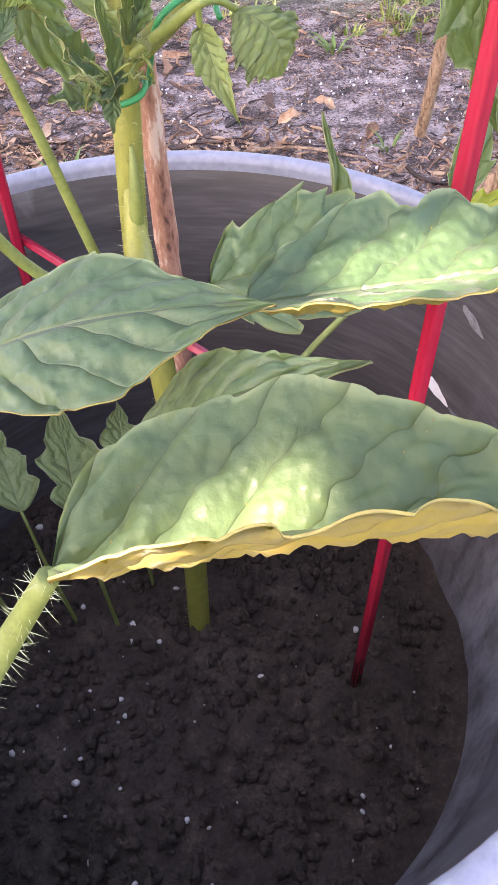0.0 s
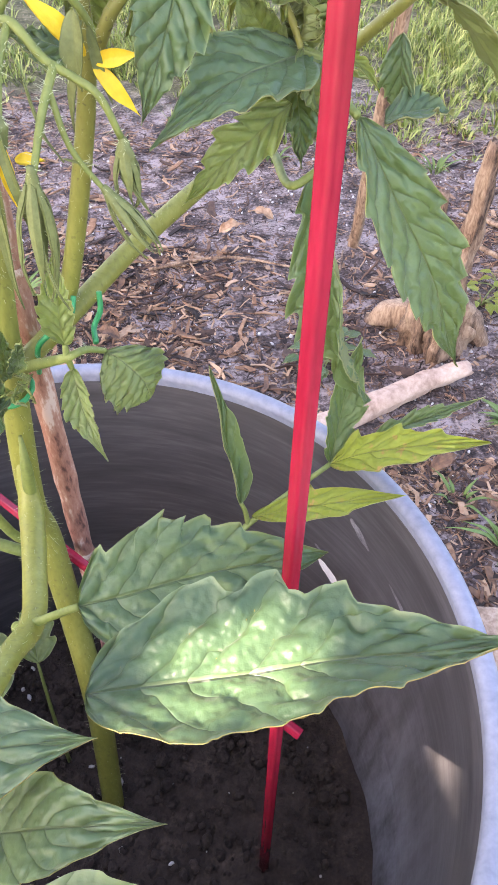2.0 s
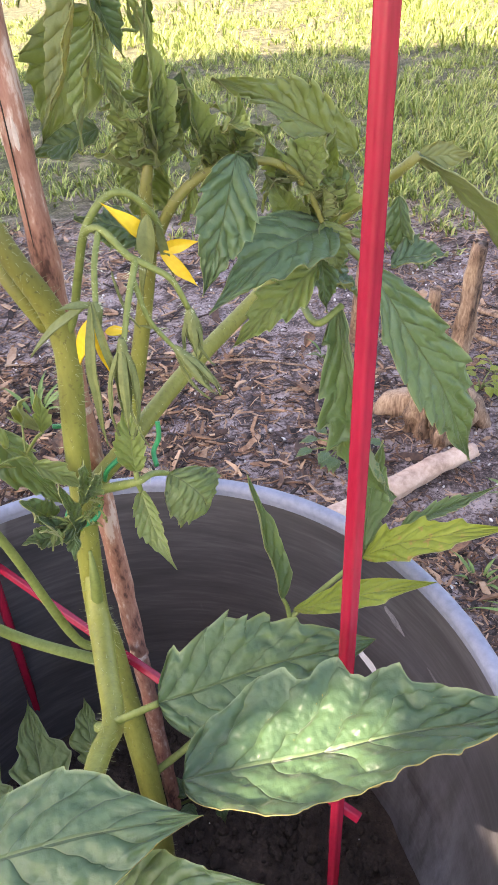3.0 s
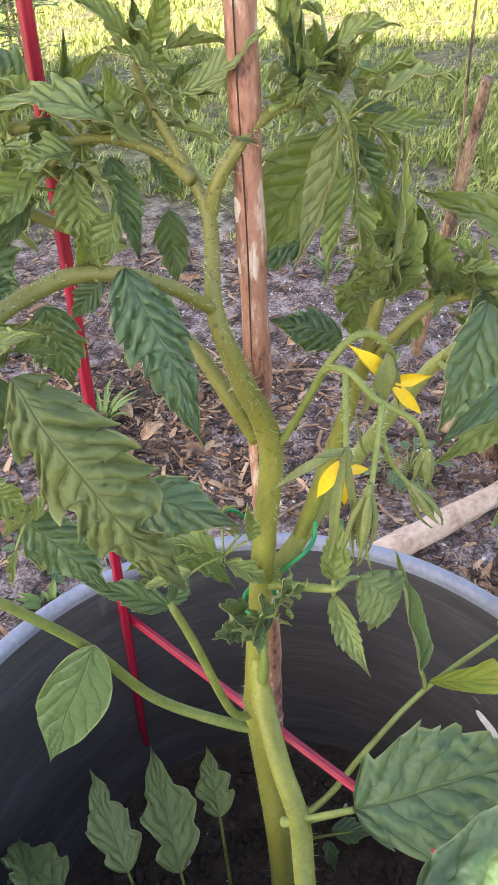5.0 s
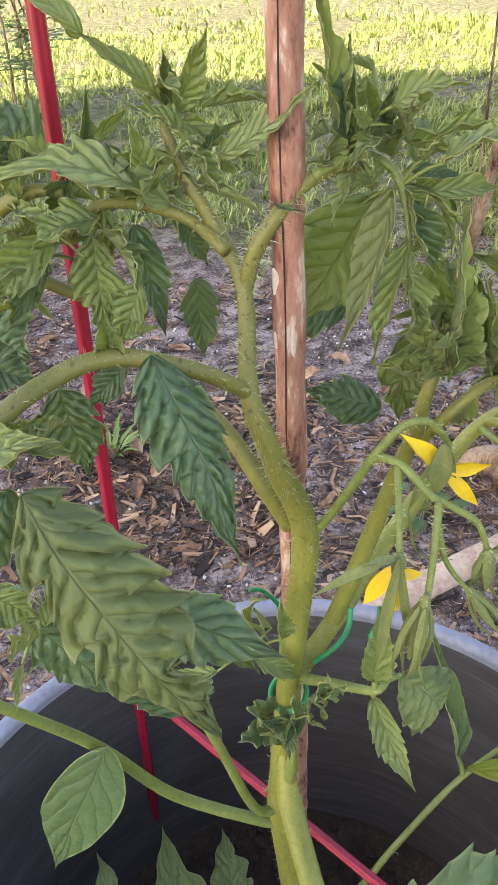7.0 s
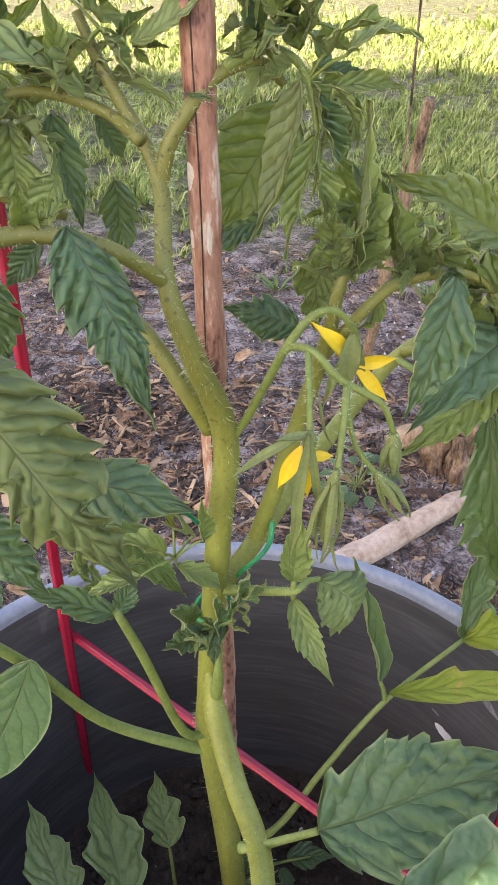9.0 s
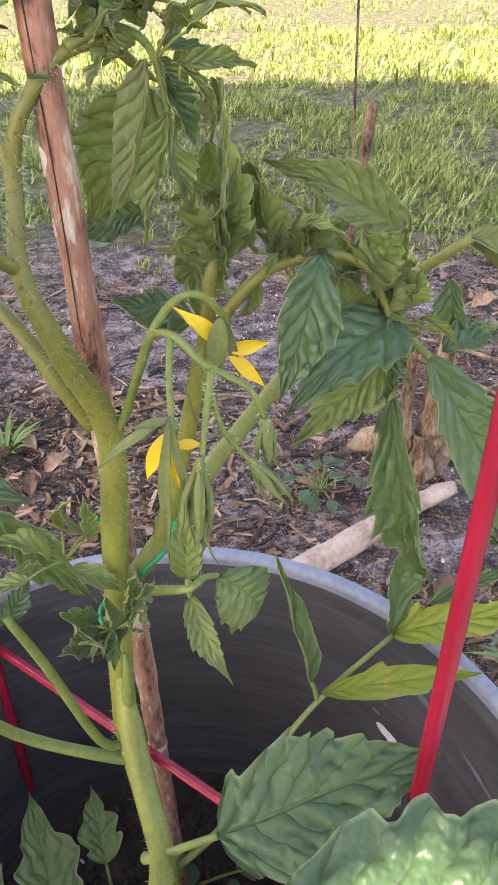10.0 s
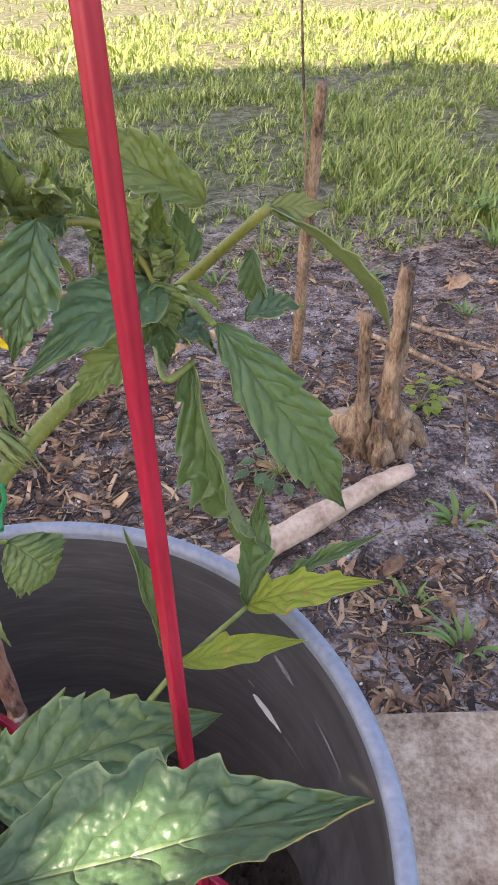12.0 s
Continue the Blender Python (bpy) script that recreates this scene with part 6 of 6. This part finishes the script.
leaf(truss, (0.0712, -0.0162, 0.6652), (0.0835, -0.0158, 0.6449), (0.7986, -0.2955, 0.5243), 0.0032, bend=.1, fold=-28, teeth=1, depth=0.0, pucker=0.02, fat=.3, wave=.05, mats=(SEPAL, SEPAL), name="sepal")
leaf(truss, (0.0699, -0.0172, 0.6644), (0.0817, -0.0177, 0.6466), (0.0118, -0.9999, 0.0078), 0.0032, bend=.1, fold=-28, teeth=1, depth=0.0, pucker=0.02, fat=.3, wave=.05, mats=(SEPAL, SEPAL), name="sepal")
leaf(truss, (0.0687, -0.0161, 0.6634), (0.0793, -0.0166, 0.6439), (-0.7913, -0.3225, -0.5195), 0.0032, bend=.1, fold=-28, teeth=1, depth=0.0, pucker=0.02, fat=.3, wave=.05, mats=(SEPAL, SEPAL), name="sepal")
leaf(truss, (0.0691, -0.0144, 0.6637), (0.0822, -0.0149, 0.6450), (-0.5009, 0.8006, -0.3289), 0.0032, bend=.1, fold=-28, teeth=1, depth=0.0, pucker=0.02, fat=.3, wave=.05, mats=(SEPAL, SEPAL), name="sepal")
leaf(truss, (0.0706, -0.0143, 0.6648), (0.0840, -0.0138, 0.6453), (0.4817, 0.8173, 0.3163), 0.0032, bend=.1, fold=-28, teeth=1, depth=0.0, pucker=0.02, fat=.3, wave=.05, mats=(SEPAL, SEPAL), name="sepal")
leaf(truss, (0.0752, -0.0101, 0.6678), (0.0818, -0.0095, 0.6538), (-0.3205, -0.9329, -0.1644), 0.0013, mats=(SEPAL, SEPAL), name="sepal", teeth=1, depth=0.0, pucker=0.01, fat=0.4, fold=30, bend=0.08)
leaf(truss, (0.0526, -0.0306, 0.6568), (0.0566, -0.0304, 0.6338), (-0.5537, -0.8274, -0.0943), 0.0011, mats=(SEPAL, SEPAL), name="sepal", teeth=1, depth=0.0, pucker=0.01, fat=0.4, fold=30, bend=0.08)
leaf(truss, (0.0491, -0.0066, 0.6917), (0.0556, -0.0048, 0.6684), (-0.4229, -0.8964, -0.1327), 0.0011, mats=(SEPAL, SEPAL), name="sepal", teeth=1, depth=0.0, pucker=0.01, fat=0.4, fold=30, bend=0.08)
leaf(truss, (0.0555, -0.0048, 0.6697), (0.0660, -0.0049, 0.6678), (0.0506, -0.9633, 0.2636), 0.0010, mats=(SEPAL, SEPAL), name="sepal", teeth=1, depth=0.0, pucker=0.01, fat=0.4, fold=30, bend=0.08)

# ------------------------------------------------------------------ ties
def tie(pts, label):
    e = thing("plant_tie", pts[0], label, "plant tie")
    tube("wire", pts, [0.0012], TIE, e, 8, 8)
    return e

tie([(0.0190, 0.0160, 0.5624), (0.0176, 0.0204, 0.5631), (0.0141, 0.0235, 0.5631), (0.0096, 0.0242, 0.5625), (0.0054, 0.0224, 0.5614), (0.0030, 0.0186, 0.5602), (0.0030, 0.0140, 0.5593), (0.0055, 0.0100, 0.5588), (0.0098, 0.0080, 0.5591), (0.0143, 0.0087, 0.5601), (0.0177, 0.0115, 0.5612), (0.0190, 0.0160, 0.5624)], "green plastic wire looped round the stem")
tie([(0.0384, 0.0354, 0.5957), (0.0373, 0.0292, 0.5900), (0.0325, 0.0210, 0.5891), (0.0253, 0.0191, 0.5829), (0.0196, 0.0279, 0.5662), (0.0075, 0.0551, 0.5304), (0.0074, 0.0662, 0.5550), (-0.0008, 0.0596, 0.5785), (-0.0071, 0.0558, 0.5837)], "green plastic wire holding a branch to the cane")
tie([(0.0488, 0.0186, 0.5851), (0.0469, 0.0270, 0.5868), (0.0500, 0.0290, 0.5934), (0.0502, 0.0309, 0.6010)], "loose end of a green plastic wire tie")

# stem hairs
hv, hf = [], []
for a, b in HAIRS:
    s = (b - a).orthogonal().normalized() * 0.00009
    k = len(hv)
    hv += [a - s, a + s, b]
    hf.append((k, k + 1, k + 2))
hair = mesh_object("stem_hair", hv, hf, HAIR)
tagged(under(hair, PLANT), "fine pale hairs on the stems", kind="stuff")

# ------------------------------------------------------------------ garden bed things
def wood_piece(name, pts, radii, mat, parent, sides=14, rough=0.3, seed=0.0, per=6, label="", flute=0.0):
    """A knobbly piece of branch: a tube with rough bark and splintered ends."""
    path = smooth_path(pts, per)
    v, f = tube_data(path, radii, sides, rough, seed, flute)
    n = len(path)
    d = (path[-1] - path[-2]).normalized()
    for k in range(sides):
        v[(n - 1) * sides + k] = v[(n - 1) * sides + k] + d * radii[-1] * 1.2 * noise.noise(Vector((k * 1.7, seed, 3)))
        v[k] = v[k] + d * radii[0] * 0.6 * noise.noise(Vector((k * 1.9, seed, 9)))
    o = path[0].copy()
    ob = mesh_object(name, [q - o for q in v], f, mat)
    ob.matrix_basis = Matrix.Translation(o)
    under(ob, parent)
    if label:
        tagged(ob, label)
    return ob


log = thing("fallen_log", (0.33, 0.64, 0), "pale bare wooden log lying on grey soil", "log")
wood_piece("log_wood", [(0.09, 0.487, 0.016), (0.20, 0.553, 0.019), (0.31, 0.622, 0.020), (0.385, 0.670, 0.018), (0.462, 0.708, 0.019)], [0.018, 0.021, 0.021, 0.018, 0.014], LOGWOOD, log, 20, 0.22, 2.0, 8)

stump = thing("tree_stump", (0.43, 0.79, 0), "weathered split stump with two upright stubs", "stump")
wood_piece("stub", [(0.457, 0.807, -0.019), (0.447, 0.792, 0.066), (0.432, 0.772, 0.141), (0.431, 0.757, 0.254), (0.433, 0.742, 0.376)], [0.034, 0.027, 0.017, 0.013, 0.011], WOOD, stump, 24, 0.6, 5.0, 10, flute=0.10)
wood_piece("stub", [(0.394, 0.787, 0.075), (0.386, 0.774, 0.150), (0.379, 0.762, 0.296)], [0.014, 0.011, 0.008], WOOD, stump, 14, 0.4, 7.0, 10)
wood_piece("root", [(0.397, 0.812, -0.019), (0.390, 0.797, 0.047), (0.384, 0.787, 0.108)], [0.034, 0.024, 0.014], WOOD, stump, 24, 0.6, 11.0, 8, flute=0.16)
wood_piece("root", [(0.427, 0.772, -0.019), (0.422, 0.767, 0.038), (0.410, 0.762, 0.094)], [0.024, 0.019, 0.007], WOOD, stump, 20, 0.6, 13.0, 8, flute=0.14)
wood_piece("root", [(0.322, 0.872, -0.009), (0.362, 0.842, 0.038), (0.412, 0.817, 0.047)], [0.014, 0.024, 0.030], WOOD, stump, 12, 0.45, 15.0, 7)
wood_piece("root", [(0.522, 0.812, -0.019), (0.492, 0.807, 0.028), (0.462, 0.797, 0.075)], [0.012, 0.020, 0.024], WOOD, stump, 12, 0.45, 19.0, 7)

stick = thing("garden_stake", (0.316, 1.14, 0), "rough wooden stick standing in the soil", "stake")
wood_piece("stick_wood", [(0.316, 1.148, -0.03), (0.319, 1.095, 0.13), (0.320, 1.045, 0.28), (0.326, 0.995, 0.43), (0.330, 0.950, 0.585)], [0.012, 0.0115, 0.0115, 0.011, 0.009], WOOD, stick, 12, 0.25, 21.0, 7)
tube("wire", [(0.314, 1.030, 0.31), (0.312, 0.990, 0.42), (0.306, 0.960, 0.53), (0.298, 0.945, 0.68), (0.288, 0.930, 0.95)], [0.0022, 0.0018], WOOD, stick, 8, 8, label="thin dark wire")

slab = thing("concrete_slab", (0.60, -0.2, 0), "weathered brown concrete slab set in the soil", "paving slab")
bm = bmesh.new()
bmesh.ops.create_cube(bm, size=1.0)
bmesh.ops.scale(bm, vec=(0.80, 0.95, 0.06), verts=bm.verts)
bmesh.ops.bevel(bm, geom=bm.edges[:], offset=0.006, segments=2, affect="EDGES", profile=0.6)
bmesh.ops.subdivide_edges(bm, edges=bm.edges[:], cuts=5, use_grid_fill=True)
for q in bm.verts:
    q.co += Vector((0.006 * noise.noise(q.co * 9), 0.006 * noise.noise(q.co * 9 + Vector((3, 0, 0))), 0.002 * noise.noise(q.co * 14)))
me = bpy.data.meshes.new("slab_block")
bm.to_mesh(me)
bm.free()
me.materials.append(SLAB)
block = new("slab_block", me)
block.matrix_basis = pose(0.60, -0.228, -0.014, 0, 0, -3)
under(block, slab)


def twig(pts, r, label="thin dry twig lying on the ground"):
    e = thing("twig", pts[0], label, "twig", group="twigs on the soil")
    wood_piece("twig_wood", pts, [r, r * 0.8, r * 0.5], WOOD, e, 7, 0.25, pts[0][0] * 50, 6)


twig([(0.60, 1.24, 0.012), (0.70, 1.12, 0.02), (0.85, 1.02, 0.010)], 0.006)
twig([(0.50, 1.20, 0.012), (0.60, 1.06, 0.02), (0.72, 0.89, 0.010)], 0.006)
twig([(0.632, 0.94, 0.008), (0.60, 0.82, 0.010), (0.566, 0.72, 0.008)], 0.0035)
twig([(0.66, 1.02, 0.008), (0.72, 0.93, 0.014), (0.74, 0.84, 0.008)], 0.0035)
twig([(0.56, 1.26, 0.01), (0.68, 1.20, 0.012), (0.80, 1.21, 0.01)], 0.004)
twig([(-0.10, 1.02, 0.008), (0.05, 1.06, 0.014), (0.20, 1.03, 0.008)], 0.004)
twig([(0.20, 0.93, 0.008), (0.27, 1.00, 0.012), (0.29, 1.10, 0.008)], 0.0035)
twig([(-0.02, 0.60, 0.006), (0.06, 0.66, 0.012), (0.12, 0.68, 0.006)], 0.003)


def dry_leaf(x, y, turn, size):
    e = thing("dry_leaf", (x, y, 0), "curled brown dry leaf on the soil", "dead leaf", group="dead leaves on the soil")
    d = Vector((math.cos(turn), math.sin(turn), 0))
    p = Vector((x, y, 0.008))
    leaf(e, p - d * size / 2, p + d * size / 2 + Vector((0, 0, 0.008)), (0.2, -0.2, 1), size * 0.5, bend=0.15, fold=25, teeth=2, depth=0.05, mats=(CHIPS, CHIPS), name="leaf_blade", wave=0.1)


for x, y, a, s in ((0.78, 1.43, 0.4, 0.09), (0.86, 1.40, 2.4, 0.08), (0.68, 1.02, 1.2, 0.06), (0.39, 0.50, 0.5, 0.05), (0.44, 0.42, 2.0, 0.045), (-0.23, 0.86, 0.9, 0.06), (-0.30, 0.93, 2.3, 0.06),
                   (-0.18, 0.95, 0.2, 0.05), (0.06, 1.18, 0.4, 0.06), (0.12, 1.24, 2.8, 0.06), (0.22, 1.13, 1.1, 0.05), (-0.27, 0.80, 1.7, 0.055), (-0.15, 0.80, 2.9, 0.05), (0.50, 1.30, 0.8, 0.06)):
    dry_leaf(x, y, a, s)

GRASS_GREEN = surface("weed_blade", ((0.2, (0.06, 0.12, 0.02)), (0.8, (0.14, 0.22, 0.05))), 20, 0.55, island=0.2)
for x, y, n, h, w, lab in ((0.514, 0.594, 12, 0.07, 0.012, "flat dark green grass weed on bare soil"), (0.452, 0.36, 14, 0.07, 0.007, "short green grass tuft beside the slab"),
                           (1.0, 1.93, 26, 0.14, 0.010, "bright green grass tuft at the lawn edge"), (0.96, 1.71, 20, 0.10, 0.010, "green grass tuft at the lawn edge"),
                           (-0.34, 0.91, 14, 0.09, 0.010, "green weed sprouting from mulch"), (-0.33, 0.45, 10, 0.05, 0.014, "low green weed beside the pot"),
                           (0.40, 0.44, 8, 0.05, 0.006, "thin green grass sprout in mulch"), (0.25, 1.08, 8, 0.05, 0.006, "thin green grass sprout in mulch"),
                           (0.55, 1.50, 16, 0.07, 0.007, "green grass tuft at the lawn edge"), (0.15, 1.55, 16, 0.07, 0.007, "green grass tuft at the lawn edge"),
                           (0.75, 1.30, 12, 0.05, 0.008, "green grass tuft at the lawn edge")):
    grass_clump(x, y, n, h, w, lab, GRASS_GREEN)


def broad_weed(x, y, n, size, label, mats):
    """A low rosette of broad leaves on short stalks."""
    e = thing("weed", (x, y, 0), label, "weed", group="weeds in the bed")
    r = random.Random(int(x * 1000))
    for _ in range(n):
        a, d = r.random() * 6.283, size * (0.3 + 0.8 * r.random())
        p = Vector((x, y, 0.0))
        q = p + Vector((math.cos(a) * d, math.sin(a) * d, size * (0.3 + 0.6 * r.random())))
        tube("leaf_stalk", [p, p.lerp(q, 0.5) + Vector((0, 0, size * 0.15)), q], [0.0014, 0.001], STALK, e, 6, 4)
        t = q + Vector((math.cos(a), math.sin(a), -0.2)) * size * 0.6
        leaf(e, q, t, (0, 0, 1), size * 0.4, bend=0.08, fold=10, teeth=4, depth=0.2, mats=mats)


broad_weed(0.241, 0.743, 14, 0.055, "low broad-leaved green weed near the log", None)
broad_weed(0.536, 0.919, 10, 0.05, "small yellow-green weed beside the stump", (LEAF_YELLOW, LEAF_UNDER))
broad_weed(0.58, 0.97, 7, 0.04, "small yellow-green weed beside the stump", (LEAF_YELLOW, LEAF_UNDER))
broad_weed(-0.36, 0.52, 10, 0.05, "low broad-leaved green weed in mulch", None)

# feathery shrub at the lawn's edge
shrub = thing("shrub", (-1.36, 3.75, 0), "thin feathery green shrub on the lawn", "shrub")
r = random.Random(12)
for k in range(5):
    p0 = Vector((-1.40 + 0.05 * k, 3.75 + 0.06 * (k % 3), 0))
    top = p0 + Vector((r.uniform(-0.25, 0.25), r.uniform(-0.2, 0.2), r.uniform(0.6, 1.0)))
    tube("shrub_stem", [p0, p0.lerp(top, 0.5) + Vector((0.02, 0.02, 0)), top], [0.008, 0.004], WOOD, shrub, 8, 6)
    for m in range(9):
        q = p0.lerp(top, 0.25 + 0.085 * m)
        a = r.random() * 6.283
        e2 = q + Vector((math.cos(a) * 0.22, math.sin(a) * 0.22, r.uniform(-0.03, 0.08)))
        tube("shrub_twig", [q, q.lerp(e2, 0.5) + Vector((0, 0, 0.02)), e2], [0.003, 0.0015], STALK, shrub, 6, 4)
        fv, ff = [], []
        d = (e2 - q).normalized()
        sd = d.cross(Vector((0, 0, 1))).normalized()
        for i in range(10):
            c = q.lerp(e2, 0.15 + 0.09 * i)
            for sg in (-1, 1):
                t = c + (sd * sg * 0.045 + d * 0.02 + Vector((0, 0, r.uniform(-0.012, 0.006))))
                n1 = d * 0.010
                j = len(fv)
                fv += [c, c.lerp(t, 0.5) + n1 + Vector((0, 0, 0.003)), t, c.lerp(t, 0.5) - n1]
                ff.append((j, j + 1, j + 2, j + 3))
        under(mesh_object("leaf_spray", fv, ff, GRASS_GREEN), shrub)

# unseen tall tree added behind the camera; its crown keeps the sun off the bed
tree = thing("added_shade_tree", (-7.6, -6.6, 0), "unseen tall leafy tree added to shade the garden bed", "tree")
tube("trunk", [(-7.6, -6.6, -0.1), (-7.5, -6.5, 2.0), (-7.2, -6.0, 4.5), (-6.8, -5.2, 7.6)], [0.30, 0.24, 0.19, 0.09], WOOD, tree, 14, 6, 0.2)
for tip_at in ((-9.0, -3.4, 7.8), (-4.9, -2.6, 8.4), (-4.4, -5.4, 8.6), (-9.4, -5.4, 7.8), (-7.0, -2.2, 8.2), (-5.4, -6.6, 8.8)):
    tube("limb", [(-7.2, -6.0, 4.5), (-7.2 + (tip_at[0] + 7.2) * 0.5, -6.0 + (tip_at[1] + 6.0) * 0.5, 6.4), tip_at], [0.12, 0.07, 0.02], WOOD, tree, 10, 6)
tube("limb", [(-7.5, -6.5, 2.2), (-5.4, -4.9, 3.1), (-3.2, -3.0, 2.8), (-1.3, -1.3, 1.85)], [0.10, 0.06, 0.035, 0.008], WOOD, tree, 10, 8)
# openings left in the foliage so that sun reaches chosen leaves
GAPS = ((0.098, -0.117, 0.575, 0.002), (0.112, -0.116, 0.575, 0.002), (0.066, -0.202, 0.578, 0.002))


def tree_leaves(name, count, seed, sized, place):
    """A crown of many separate pointed leaves, each a bent four-cornered blade."""
    r = random.Random(seed)
    cv, cf = [], []
    while len(cf) < count:
        c = place(r)
        s = r.uniform(*sized)
        if c is None or any(((c - Vector(g[:3])).cross(SUN_FROM)).length < g[3] + 0.95 * s for g in GAPS):
            continue
        m = Euler((r.uniform(-0.9, 0.9), r.uniform(-0.9, 0.9), r.random() * 6.283)).to_matrix()
        j = len(cv)
        cv += [c + m @ Vector(q) * s for q in ((-1, 0, 0), (-0.2, 0.55, 0.1), (1, 0, -0.1), (-0.2, -0.55, 0.1))]
        cf.append((j, j + 1, j + 2, j + 3))
    return under(mesh_object(name, cv, cf, GRASS_GREEN), tree)


def in_crown(r):
    x, y = r.uniform(-4.6, 4.8), r.uniform(-2.9, 4.9)
    rho = math.hypot((x - 0.1) / 3.7, (y - 1.55) / 2.95)
    rho *= 1 + 0.07 * noise.noise(Vector((x * 1.1, y * 1.1, 6.0))) + 0.03 * noise.noise(Vector((x * 4, y * 4, 2.0)))
    if rho > 1 + r.gauss(0, 0.02):
        return None
    dome = math.sqrt(max(0.02, 1 - rho * rho))
    return Vector((x, y, 0.2)) + SUN_FROM * (11.5 + dome * r.uniform(-1.2, 2.2))


# unseen leaves added closer to the pot, to give sun patches crisper edges
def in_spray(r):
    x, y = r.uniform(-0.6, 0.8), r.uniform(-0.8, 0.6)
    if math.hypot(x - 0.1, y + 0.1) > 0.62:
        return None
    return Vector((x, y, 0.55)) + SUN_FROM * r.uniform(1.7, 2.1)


tree_leaves("crown", 30000, 31, (0.06, 0.13), in_crown)
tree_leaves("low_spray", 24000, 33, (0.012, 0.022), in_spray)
